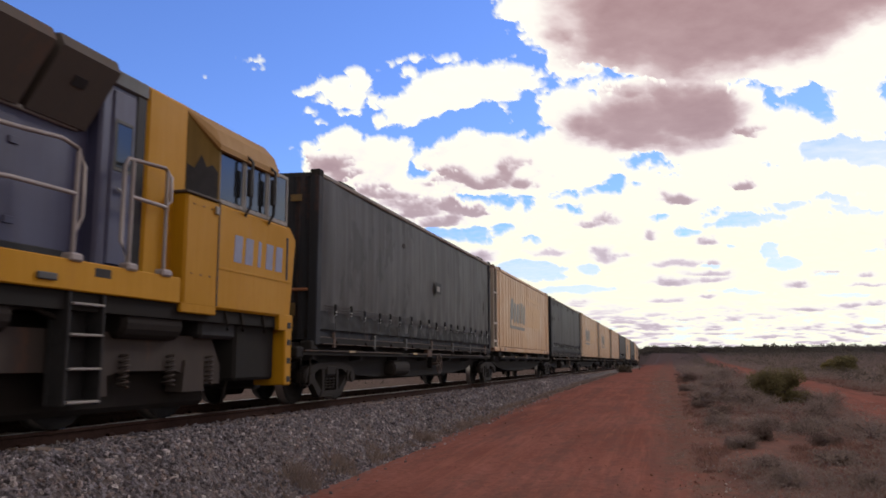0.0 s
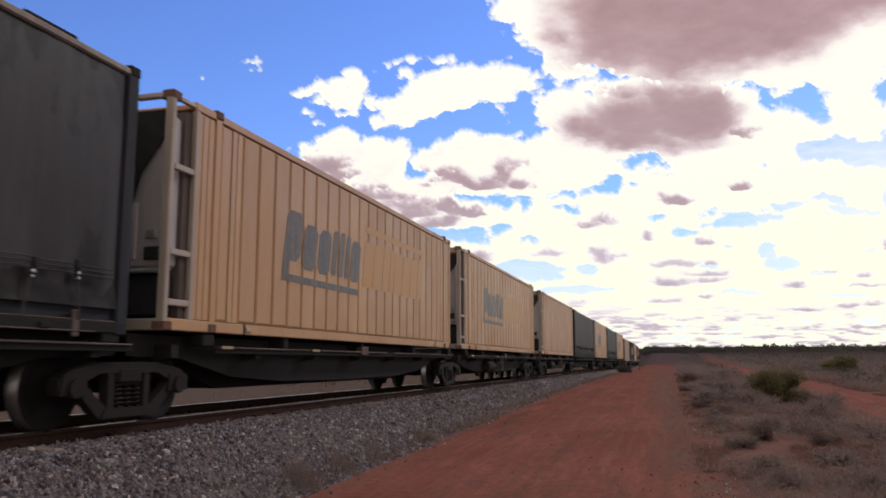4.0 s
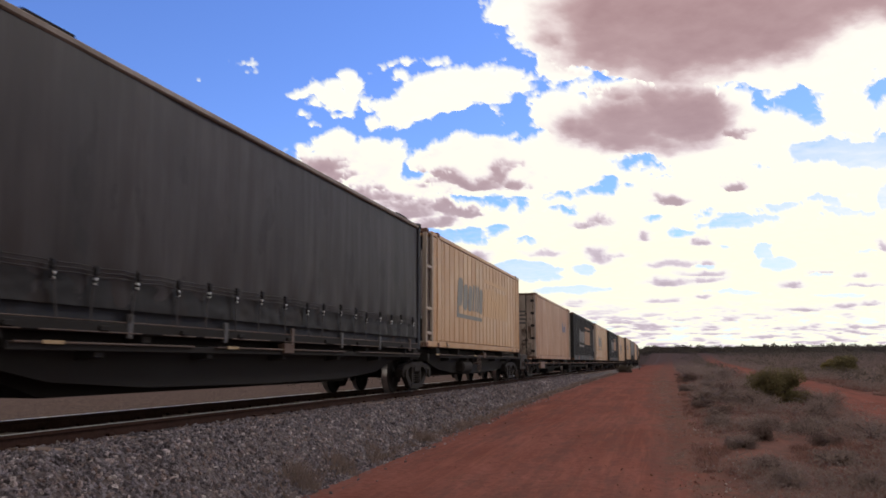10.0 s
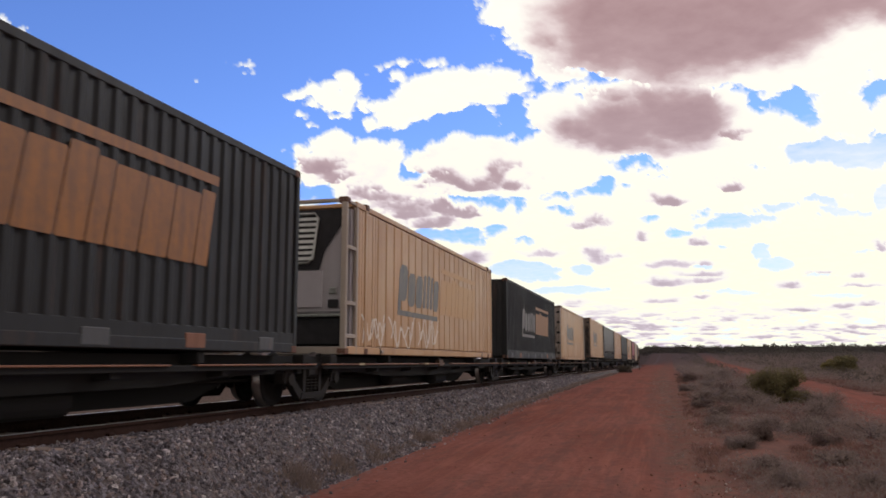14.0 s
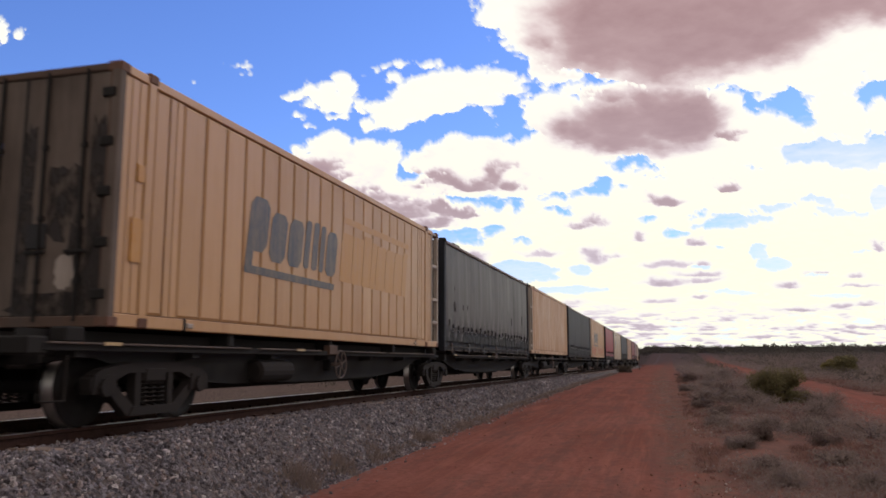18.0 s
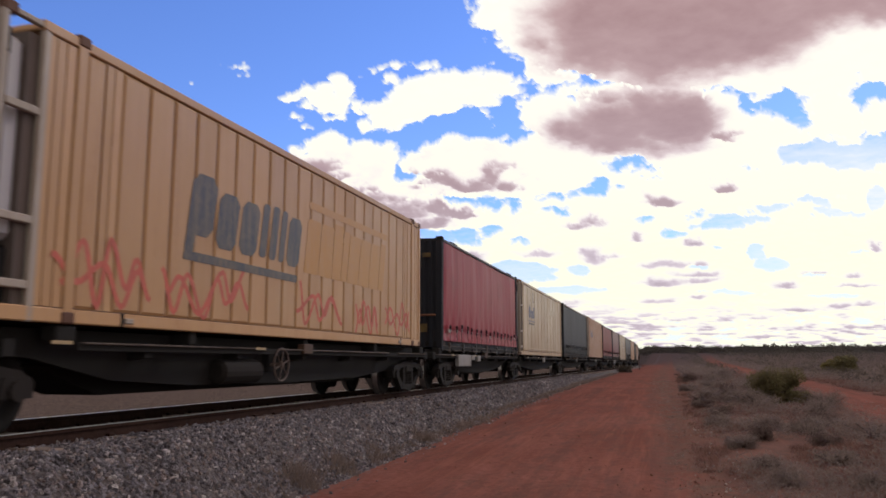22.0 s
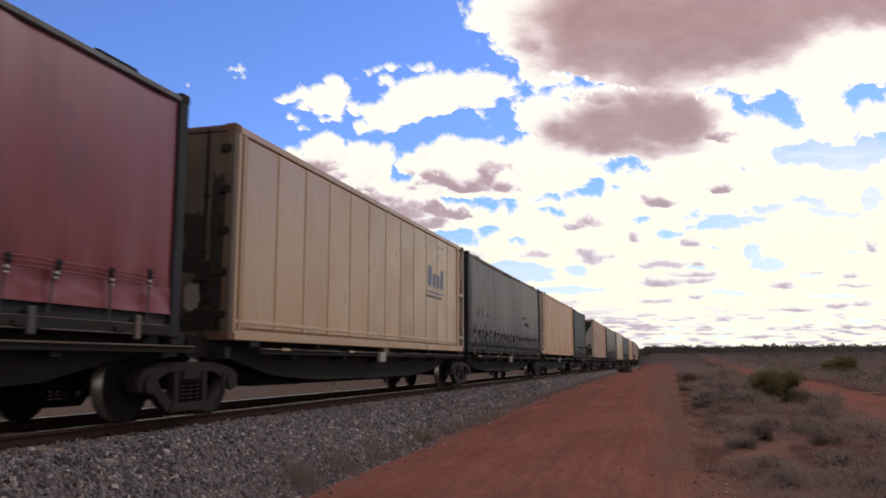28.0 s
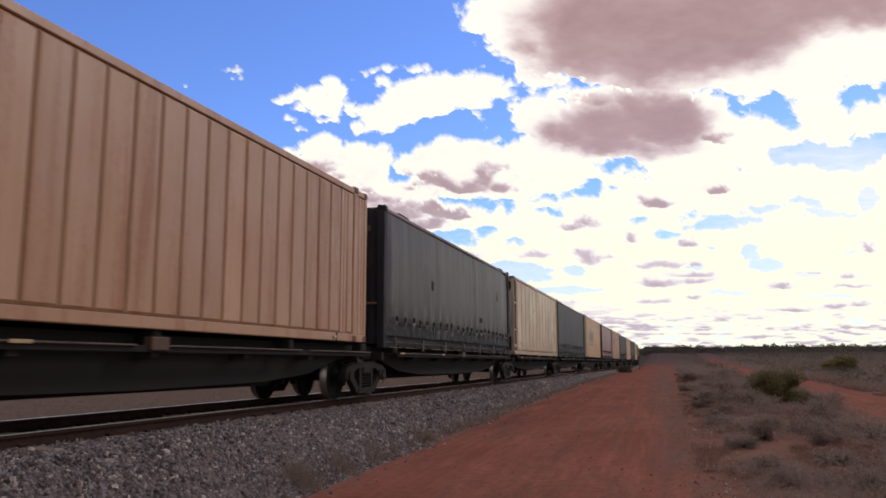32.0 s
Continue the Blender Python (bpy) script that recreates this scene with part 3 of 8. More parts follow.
rng = np.random.RandomState(21)


def bank_places(n, y0, y1, o0, o1):
    y = rng.uniform(y0, y1, n)
    o = rng.uniform(o0, o1, n)
    z = np.where(np.abs(o) < 1.72, np.where(np.abs(o) > 0.8, -0.165, -0.205), -0.165 - (np.abs(o) - 1.72) * 0.78)
    return np.stack([TRACK_X + o, y, np.maximum(z, ground_z(TRACK_X + o, y) - 0.01) + rng.uniform(-0.015, 0.02, n)], -1)


# stones
near_p = bank_places(23000, 4.2, 15.0, 0.80, 2.75)
mid_p = bank_places(26000, 15.0, 52.0, 0.80, 2.65)
mid_s = rng.uniform(0.030, 0.055, len(mid_p)) * np.clip(0.75 + (mid_p[:, 1] - 15) / 60, 0.75, 1.3)
far_p = bank_places(3500, 4.0, 26.0, -1.75, -0.80)
mid_p = np.concatenate([mid_p, far_p])
mid_s = np.concatenate([mid_s, rng.uniform(0.03, 0.055, len(far_p))])
inner_p = bank_places(2500, 4.5, 24.0, -0.62, 0.62)
stray_p = np.stack([rng.normal(-4.35, 0.22, 420), rng.uniform(7, 30, 420), np.zeros(420)], -1)
stray_p[:, 2] = ground_z(stray_p[:, 0], stray_p[:, 1]) + 0.008
allp = np.concatenate([near_p, inner_p, stray_p])
alls = np.concatenate([rng.uniform(0.020, 0.044, len(near_p)), rng.uniform(0.02, 0.045, len(inner_p)), rng.uniform(0.012, 0.034, len(stray_p))])
sv, sf = scatter_stones(allp, alls, 5)
mv, mf = scatter_stones(mid_p, mid_s, 7, OV, OF)
sv, sf = np.concatenate([sv, mv]), np.concatenate([sf, mf + len(sv)])
litter_n = 900
litter_p = np.stack([rng.normal(0.55, 0.22, litter_n), 6.5 + 26 * rng.rand(litter_n) ** 1.4, np.zeros(litter_n)], -1)
litter_p[:300, 0] = rng.uniform(-3.8, 4.0, 300)
litter_p[:, 2] = ground_z(litter_p[:, 0], litter_p[:, 1]) + 0.004
lv, lf = scatter_stones(litter_p, rng.uniform(0.006, 0.022, litter_n), 6, OV, OF)
pale_p = np.stack([rng.normal(0.62, 0.16, 130), 8.0 + 14 * rng.rand(130) ** 1.5, np.zeros(130)], -1)
pale_p[:40, 0] = rng.uniform(0.5, 4.2, 40)
pale_p[:, 2] = ground_z(pale_p[:, 0], pale_p[:, 1]) + 0.008
pv, pf = scatter_stones(pale_p, rng.uniform(0.010, 0.028, 130), 16)
tagged(new("pale_pebbles", sheet("pale_pebbles", pv, pf, plain("pale_pebble", (0.33, 0.28, 0.26), 0.9, 0, 0.3, 5, spec=0.15))), "pale pebbles lying in the scrub litter", "gravel", kind="stuff")
RED_STONE = plain("red_gravel", (0.17, 0.085, 0.06), 0.9, 0, 0.5, 4, spec=0.15)
tagged(new("road_gravel", sheet("road_gravel", lv, lf, RED_STONE)), "loose reddish gravel along the dirt road edge", "gravel", kind="stuff")
stones = new("ballast_stones", sheet("ballast_stones", sv, sf, ballast_material("ballast_stone", True)))
tagged(stones, "loose angular grey and brown ballast stones", "stones", kind="stuff")

# rails
rail_profile = [(-0.07, -0.165), (0.07, -0.165), (0.07, -0.152), (0.012, -0.135), (0.009, -0.045), (0.034, -0.035), (0.036, -0.006), (0.028, 0.0), (-0.028, 0.0), (-0.036, -0.006), (-0.034, -0.035), (-0.009, -0.045), (-0.012, -0.135), (-0.07, -0.152)]
track = tagged(new("railway_track"), "single standard-gauge railway track with rusty rails on sleepers", "railway track", kind="structure")
rs = spread([(-430, 0, 10), (0, 130, 2.5), (130, 560, 5)])
for off in (0.752, -0.752):
    web, head = Mb(), Mb()
    n = len(rail_profile)
    verts, faces = [], []
    for s in rs:
        cx, cy, a = along(float(s))
        verts += [(cx + (off + px) * math.cos(a), cy + (off + px) * math.sin(a), pz) for px, pz in rail_profile]
    for i in range(len(rs) - 1):
        faces += [(i * n + k, i * n + (k + 1) % n, (i + 1) * n + (k + 1) % n, (i + 1) * n + k) for k in range(n)]
    web.add(verts, faces)
    part("rail", web, RAIL_RUST, track, "rusty steel rail")
    verts, faces = [], []
    for s in rs:
        cx, cy, a = along(float(s))
        verts += [(cx + (off + px) * math.cos(a), cy + (off + px) * math.sin(a), pz) for px, pz in ((-0.03, -0.004), (-0.022, 0.003), (0.022, 0.003), (0.03, -0.004))]
    for i in range(len(rs) - 1):
        faces += [(i * 4 + k, i * 4 + k + 1, i * 4 + k + 5, i * 4 + k + 4) for k in range(3)]
    head.add(verts, faces)
    part("rail_head", head, RAIL_HEAD, track, "polished running surface")

sleeper_mesh = Mb().cbox(-1.25, -0.12, -0.36, 1.25, 0.12, -0.168, 0.02).mesh("sleeper")
clip_mesh = Mb()
for off in (0.752, -0.752):
    for side in (-1, 1):
        clip_mesh.cbox(off + side * 0.075 - 0.03, -0.05, -0.168, off + side * 0.075 + 0.03, 0.05, -0.135, 0.008)
clip_mesh = clip_mesh.mesh("rail_clip")
srng = random.Random(8)
s = 0.0
while s < 150:
    cx, cy, a = along(s)
    sl = part("sleeper", sleeper_mesh, CONCRETE, track)
    sl.matrix_local = pose(cx + srng.uniform(-0.025, 0.025), cy + srng.uniform(-0.03, 0.03), srng.uniform(0.022, 0.045), 0, 0, math.degrees(a) + srng.uniform(-0.8, 0.8))
    if s < 40:
        part("rail_clip", clip_mesh, RAIL_RUST, sl)
    s += 0.66


# ---------- plants ----------
def leaf_cloud(centres, radii, count, size, seed, flat=0.75, slim=0.45):
    """Many small leaf blades scattered in clumps."""
    g = np.random.RandomState(seed)
    pick = g.randint(0, len(centres), count)
    d = g.normal(size=(count, 3))
    d /= np.linalg.norm(d, axis=1)[:, None]
    r = g.uniform(0.35, 1.0, count) ** 0.6
    p = centres[pick] + d * (r * radii[pick])[:, None] * np.array([1, 1, flat])
    u = g.normal(size=(count, 3))
    u /= np.linalg.norm(u, axis=1)[:, None]
    w = np.cross(u, g.normal(size=(count, 3)))
    w /= np.linalg.norm(w, axis=1)[:, None]
    sz = (size * g.uniform(0.6, 1.4, count))[:, None] if np.isscalar(size) else (size[pick] * g.uniform(0.6, 1.4, count))[:, None]
    v = np.stack([p - u * sz, p + w * sz * slim, p + u * sz, p - w * sz * slim], 1)
    f = np.arange(count * 4).reshape(-1, 4)
    return v.reshape(-1, 3), f


def shrub(name, x, y, width, height, seed, leaves, material, label, category="bush", leaf=0.03, group="", slim=0.45):
    """A rounded desert bush with stems from the ground and a ragged crown of small leaves."""
    g = np.random.RandomState(seed)
    root = tagged(new(name), label, category, group)
    root.location = (x, y, float(ground_z(x, y)) - 0.02)
    stems = Mb()
    cs, rr = [], []
    for k in range(16):
        a, lean = g.uniform(0, 2 * math.pi), g.uniform(0.25, 1.0)
        tip = Vector((math.cos(a) * width * 0.42 * lean, math.sin(a) * width * 0.42 * lean, height * g.uniform(0.5, 0.9) * (1.1 - 0.35 * lean)))
        midp = Vector((tip.x * 0.4, tip.y * 0.4, tip.z * 0.55))
        stems.tube([(0.03 * math.cos(a), 0.03 * math.sin(a), 0), midp], 0.022, 5)
        stems.tube([midp, tip], 0.011, 5)
        cs.append(tip)
        rr.append(width * g.uniform(0.13, 0.22))
        cs.append(midp.lerp(tip, 0.6))
        rr.append(width * g.uniform(0.10, 0.18))
        cs.append(Vector((tip.x * 0.95, tip.y * 0.95, height * g.uniform(0.12, 0.3))))
        rr.append(width * g.uniform(0.12, 0.18))
    rr = [min(r, 0.32 * height + 0.06) if slim < 0.4 else r for r in rr]
    part("stem", stems, BARK, root)
    v, f = leaf_cloud(np.array([c[:] for c in cs]), np.array(rr), leaves, leaf, seed + 1, 0.75, slim)
    part("crown", sheet("crown", v, f, material), material, root)
    return root


shrub("desert_bush", 3.02, 26.0, 1.75, 1.12, 4, 20000, LEAF_BUSH, "dense olive green rounded desert bush in the scrub", leaf=0.026)
shrub("desert_bush", 3.75, 25.4, 0.6, 0.45, 14, 1500, LEAF_BUSH, "small olive green bush beside the larger one", leaf=0.03)
shrub("desert_bush", 13.2, 69.0, 2.6, 1.5, 6, 7000, LEAF_BUSH, "dark green bush standing in the scrub", leaf=0.07)
shrub("desert_bush", 12.15, 71.0, 1.7, 1.15, 7, 4000, LEAF_YELLOW, "yellowish flowering desert bush", leaf=0.07)

shrub("desert_bush", -3.9, 74.0, 1.5, 0.7, 9, 2500, LEAF_FAR, "low dark dry bush at the ballast foot", leaf=0.05)
for k, (x, y, w_, h_) in enumerate(((0.94, 26.2, 1.0, 0.42), (1.68, 26.4, 1.15, 0.5), (2.2, 24.0, 1.25, 0.5), (0.65, 34.6, 0.8, 0.3), (1.7, 34.8, 1.3, 0.5), (1.05, 14.3, 0.62, 0.22), (1.0, 18.5, 0.75, 0.26), (1.8, 17.7, 0.95, 0.3), (2.45, 16.8, 1.0, 0.34), (3.5, 16.5, 1.2, 0.42), (2.2, 12.6, 0.85, 0.26), (1.3, 10.9, 0.6, 0.18), (2.25, 10.7, 0.7, 0.2), (3.3, 21.0, 1.4, 0.46), (4.1, 24.5, 1.2, 0.5), (2.7, 30.5, 1.6, 0.55), (2.0, 42.0, 1.8, 0.6), (3.6, 38.0, 1.6, 0.55), (5.0, 46.0, 2.0, 0.7), (3.0, 52.0, 2.2, 0.8))):
    shrub("saltbush_clump", x, y, w_, h_, 200 + k, 2600, LEAF_SALT, "low grey twiggy saltbush mound on red soil", "saltbush", 0.016 + 0.0007 * y, "saltbush mounds", 0.2)
for k, (x, y, w_, h_) in enumerate(((1.55, 15.7, 0.75, 0.30), (1.15, 21.0, 0.8, 0.30), (2.45, 15.2, 0.7, 0.22), (1.25, 12.2, 0.5, 0.16), (3.1, 18.8, 1.1, 0.34), (0.9, 24.0, 0.8, 0.34), (3.6, 27.5, 1.3, 0.5), (1.9, 31.0, 1.2, 0.45), (0.85, 45.0, 1.3, 0.55))):
    shrub("dead_bush", x, y, w_, h_, 260 + k, 2600, LEAF_DEAD, "dark brown dry twiggy bush on red soil", "bush", 0.014 + 0.0006 * y, "dead bushes", 0.2)
post = tagged(new("marker_post"), "thin dark marker post beside the dirt road", "post")
post.location = (-3.3, 92.0, float(ground_z(-3.3, 92.0)))
part("shaft", Mb().cbox(-0.04, -0.04, -0.1, 0.04, 0.04, 1.5, 0.01), BARK, post)
part("plate", Mb().cbox(-0.12, -0.055, 1.2, 0.12, -0.042, 1.5, 0.005), BARK, post)

# small grey saltbush clumps in the scrub
g = np.random.RandomState(31)
n = 2600
cy_ = 8 + 100 * g.rand(n) ** 1.7
cx_ = np.where(g.rand(n) < 0.8, 0.75 + (3.6 + cy_ * 0.16) * g.rand(n), 6.5 + cy_ * 0.3 * g.rand(n))
keep = (np.abs(cx_ - 5.1 - 0.022 * cy_) > 1.25) & (noise_grid(cx_ * 0.5, cy_ * 0.3, 41, 2) > -0.25)
cx_, cy_ = cx_[keep], cy_[keep]
rad = (0.08 + 0.36 * g.rand(len(cx_)) ** 2.2) * (1 + cy_ * 0.012)
cz_ = ground_z(cx_, cy_) + rad * 0.35
extra = np.array([(1.75, 24.5, 0.42), (1.35, 25.8, 0.38), (2.3, 23.2, 0.40), (2.0, 21.3, 0.30), (1.1, 27.5, 0.3), (1.55, 17.9, 0.30), (2.6, 29.5, 0.4)])
C = np.concatenate([np.stack([cx_, cy_, cz_], -1), np.stack([extra[:, 0], extra[:, 1], ground_z(extra[:, 0], extra[:, 1]) + extra[:, 2] * 0.3], -1)])
Rd = np.concatenate([rad, extra[:, 2]])
v, f = leaf_cloud(C, Rd, 400000, np.clip(Rd * 0.085, 0.008, 0.035), 32, 0.5, 0.16)
tagged(new("saltbush", sheet("saltbush", v, f, LEAF_SALT)), "low grey saltbush clumps scattered over red soil", "saltbush", kind="stuff")


def tufts(name, x, y, height, blades, seed, material, label):
    """Dry grass: thin bent blades in tufts."""
    g = np.random.RandomState(seed)
    n = len(x)
    k = n * blades
    bx, by = np.repeat(x, blades), np.repeat(y, blades)
    h = np.repeat(height, blades) * g.uniform(0.4, 1.1, k)
    base = np.stack([bx + g.normal(0, 0.05, k) * (0.5 + h * 3), by + g.normal(0, 0.05, k) * (0.5 + h * 3), np.zeros(k)], -1)
    base[:, 2] = ground_z(base[:, 0], base[:, 1]) - 0.01
    foot = np.abs(base[:, 0] - TRACK_X)
    base[:, 2] = np.maximum(base[:, 2], np.where(foot < 3.0, -0.205 - (foot - 1.72) * 0.74, -9))
    a = g.uniform(0, 2 * math.pi, k)
    lean = g.uniform(0.2, 1.5, k) * h
    tip = base + np.stack([np.cos(a) * lean, np.sin(a) * lean, h], -1)
    w = np.stack([-np.sin(a), np.cos(a), np.zeros(k)], -1) * (0.0016 + by * 0.00022)[:, None]
    mid_ = base + (tip - base) * 0.55 + np.stack([np.zeros(k), np.zeros(k), h * 0.12], -1)
    v = np.stack([base - w, base + w, mid_ + w * 0.8, tip, mid_ - w * 0.8], 1).reshape(-1, 3)
    i = np.arange(k)[:, None] * 5
    f = np.concatenate([i + np.array([[0, 1, 2]]), i + np.array([[0, 2, 4]]), i + np.array([[4, 2, 3]])], 0)
    return tagged(new(name, sheet(name, v, f, material)), label, "dry grass", kind="stuff")


g = np.random.RandomState(51)
n = 22000
ty = 7.5 + 60 * g.rand(n) ** 1.5
tx = 0.30 + (4.4 + ty * 0.12) * g.rand(n) ** 0.85
keep = (np.abs(tx - 5.1 - 0.022 * ty) > 1.2) & (noise_grid(tx * 0.8, ty * 0.5, 61, 4) > -0.04)
tx, ty = tx[keep], ty[keep]
tufts("dry_grass", tx, ty, 0.03 + 0.12 * g.rand(len(tx)) ** 1.6, 13, 52, STRAW, "sparse dry brown grass and litter in the scrub")
n = 900
ty = 8 + 40 * g.rand(n) ** 1.3
tx = 0.46 - 0.018 * ty + g.normal(0, 0.13, n) * (14 + ty) / 20
tufts("roadside_grass", tx, ty, g.uniform(0.012, 0.04, n), 9, 53, STRAW_GREY, "short dry grass strip along the dirt road")
n = 1100
ty = 8.2 + 58 * g.rand(n) ** 0.9
tx = g.normal(-4.46, 0.12, n)
tx[:90] = g.normal(-4.46, 0.11, 90)
ty[:90] = g.choice([9.35, 9.35, 10.6, 12.0, 14.6, 17.5], 90) + g.normal(0, 0.16, 90)
tufts("bank_grass", tx, ty, np.where(np.arange(n) < 90, g.uniform(0.10, 0.22, n), g.uniform(0.04, 0.13, n)), 30, 54, STRAW_GREY, "dry grey-brown weeds at the foot of the ballast")

# far scrub and tree line
g = np.random.RandomState(71)
n = 11000
d = 36 + 420 * g.rand(n) ** 1.15
ang = radians(-46) + radians(66) * g.rand(n)
fx, fy = d * np.sin(ang), d * np.cos(ang)
bend = np.where(fy > CURVE_START, (fy - CURVE_START) ** 2 / (2 * CURVE_RADIUS), 0.0)
keep = (np.abs(fx - TRACK_X + bend) > 6.0) & ~((np.abs(fx + 2.2) < 3.2) & (fy < 320)) & ((fx > 4) | (fx < -14)) & (np.abs(fx - 5.3 - 0.022 * fy) > 2.0)
fx, fy, d = fx[keep], fy[keep], d[keep]
h = np.where((g.rand(len(d)) < 0.05) & (d > 170), g.uniform(1.5, 2.4, len(d)), g.uniform(0.35, 0.8, len(d)) * np.clip(0.8 + d / 300.0, 0.8, 1.7))
fz = ground_z(fx, fy)
cent, rads = [], []
for k in range(5):
    cent.append(np.stack([fx + g.normal(0, 0.45, len(d)) * h, fy + g.normal(0, 0.45, len(d)) * h, fz + h * g.uniform(0.2, 0.85, len(d))], -1))
    rads.append(h * g.uniform(0.25, 0.5, len(d)))
v, f = leaf_cloud(np.concatenate(cent), np.concatenate(rads), 330000, np.concatenate(rads) * 0.22, 72)
tagged(new("far_scrub", sheet("far_scrub", v, f, LEAF_FAR)), "dark low mulga scrub spread over the far plain", "scrub", kind="stuff")
n = 1900
ang = radians(-50) + radians(80) * np.arange(n) / n
d = g.uniform(400, 560, n)
big = g.rand(n) < 0.06
h = np.where(big, g.uniform(4.2, 5.8, n), g.uniform(2.9, 4.3, n))
tz = ground_z(d * np.sin(ang), d * np.cos(ang))
cent, rads = [], []
for k in range(6):
    cent.append(np.stack([d * np.sin(ang) + g.normal(0, 2.2, n), d * np.cos(ang) + g.normal(0, 2.2, n), tz + h * g.uniform(0.05, 0.78, n)], -1))
    rads.append(h * g.uniform(0.20, 0.34, n))
v, f = leaf_cloud(np.concatenate(cent), np.concatenate(rads), 300000, np.concatenate(rads) * 0.34, 73)
tagged(new("tree_line", sheet("tree_line", v, f, LEAF_FAR)), "distant line of dark desert trees along the horizon", "trees", kind="stuff")

# ---------- clouds ----------
# The cloud field is laid out on a picture plane of the sky and projected on a wide shallow layer.
LAYER = 320.0
SKY_X = Vector((0.96288, 0.26993, 0.0))
SKY_Y = Vector((0.03765, -0.13429, 0.99023))
SKY_F = Vector((-0.26729, 0.95347, 0.13947))
CLOUD_DRIFT = Vector((-31.8, 17.0, 0.0))


def oval(px, py, x, y, rx, ry, lean=0.0):
    """1 in the middle of an oval, 0 at its rim, negative outside."""
    a = radians(lean)
    u, w = (px - x) * math.cos(a) + (py - y) * math.sin(a), (py - y) * math.cos(a) - (px - x) * math.sin(a)
    return 1 - np.sqrt((u / rx) ** 2 + (w / ry) ** 2)


def to_sky(px, py):
    d = np.multiply.outer((px - 784) / 1420.0, np.array(SKY_X)) + np.multiply.outer((441 - py) / 1420.0, np.array(SKY_Y)) + np.array(SKY_F)
    flat = np.hypot(d[..., 0], d[..., 1])
    slope = np.maximum(d[..., 2] / flat, 0.004)
    r = 1 / (slope / LAYER + 1 / 4300.0)
    return np.stack([d[..., 0] / flat * r, d[..., 1] / flat * r, slope * r], -1)


STEP = 3.0
pxs, pys = np.arange(-160, 1800, STEP), np.arange(-150, 634, STEP)
pys = np.concatenate([pys[pys < 500], np.arange(500.0, 634.0, 1.6)])
PX, PY = np.meshgrid(pxs, pys)
SKY = to_sky(PX, PY)
puff = noise_grid(PX / 110.0, PY / 70.0, 81, 4, 0.55)
puff2 = noise_grid(PX / 26.0, PY / 17.0, 82, 5, 0.6)
wisp = noise_grid(PX / 90.0, PY / 14.0, 84, 4, 0.55)
rag = noise_grid(PX / 17.0, PY / 13.0, 83, 5, 0.62)

far_in = np.clip((634 - PY) / 330.0, 0.14, 1.0)
WX = PX + far_in * (26 * noise_grid(PX / 40.0, PY / 30.0, 86, 6, 0.68) + 6 * rag)
WY = PY + far_in * (19 * noise_grid(PX / 38.0, PY / 26.0, 87, 6, 0.68) + 5 * rag)
SX = PX + far_in * (34 * noise_grid(PX / 70.0, PY / 46.0, 88, 4, 0.5) + 26 * noise_grid(PX / 26.0, PY / 14.0, 96, 5, 0.62))
SY = PY + far_in * (20 * noise_grid(PX / 70.0, PY / 40.0, 89, 4, 0.5) + 17 * noise_grid(PX / 26.0, PY / 14.0, 97, 5, 0.62))


def reach_in(px, py, *shapes):
    """How far inside the nearest of several ovals each place lies, in the sky plane's units."""
    field = np.full(np.shape(px), -400.0)
    for x, y, rx, ry, *lean in shapes:
        field = np.maximum(field, oval(px, py, x, y, rx, ry, *lean) * min(rx, ry))
    return field


def heaps(*shapes):
    """Small bellies: a flat base with lumps rising from it. 1 in the middle, 0 at the rim."""
    lobe = random.Random(17)
    field = np.full(PX.shape, -9.0)
    for x, y, rx, ry, *lean in shapes:
        f = oval(SX, SY, x, y, rx, ry, *lean)
        for k in range(3):
            ox = lobe.uniform(-0.6, 0.6) * rx
            f = np.maximum(f, oval(SX, SY, x + ox, y - ry * lobe.uniform(0.2, 0.6), rx * lobe.uniform(0.22, 0.45), ry * lobe.uniform(0.5, 0.9)) * 0.7)
        f = f - np.clip((PY + 3 * puff2 - y - 0.5 * ry) / (0.5 * ry), 0, 3) * 0.45
        field = np.maximum(field, f)
    return field


# the great cloud at the top and the one below it
cover = reach_in(WX, WY, (1330, 5, 490, 142, -2), (885, 26, 38, 24, -25), (930, 30, 52, 44), (905, 68, 18, 20, 60), (958, 112, 26, 30, 50), (990, 132, 42, 18), (1480, 100, 210, 66, -8))
cover = np.maximum(cover, reach_in(WX, WY, (1150, 205, 225, 76), (962, 192, 40, 34), (990, 222, 40, 34), (1490, 195, 62, 46), (1590, 210, 60, 46), (1340, 232, 110, 42), (1430, 228, 90, 26)))
# bright heaps in the blue
cover = np.maximum(cover, reach_in(WX, WY, (585, 170, 54, 28, 5), (612, 150, 26, 25), (527, 167, 25, 12), (645, 178, 16, 20), (605, 202, 14, 11), (650, 214, 20, 15, 40), (700, 195, 56, 29, -15), (760, 165, 86, 43, -18), (830, 150, 72, 38, -5), (880, 137, 58, 22, 15), (925, 133, 22, 7, 20), (690, 214, 40, 14), (872, 156, 30, 16, 30)))
cover = np.maximum(cover, reach_in(WX, WY, (670, 121, 22, 8, -10), (705, 114, 20, 7, -8), (748, 106, 21, 11), (773, 111, 12, 9), (700, 138, 30, 10, 8), (868, 190, 9, 17, -28), (880, 208, 7, 9), (533, 207, 13, 8), (552, 228, 7, 6), (425, 119, 21, 8, -6), (430, 108, 7, 5), (349, 144, 7, 5), (-2, 55, 14, 20), (46, 60, 12, 9)))
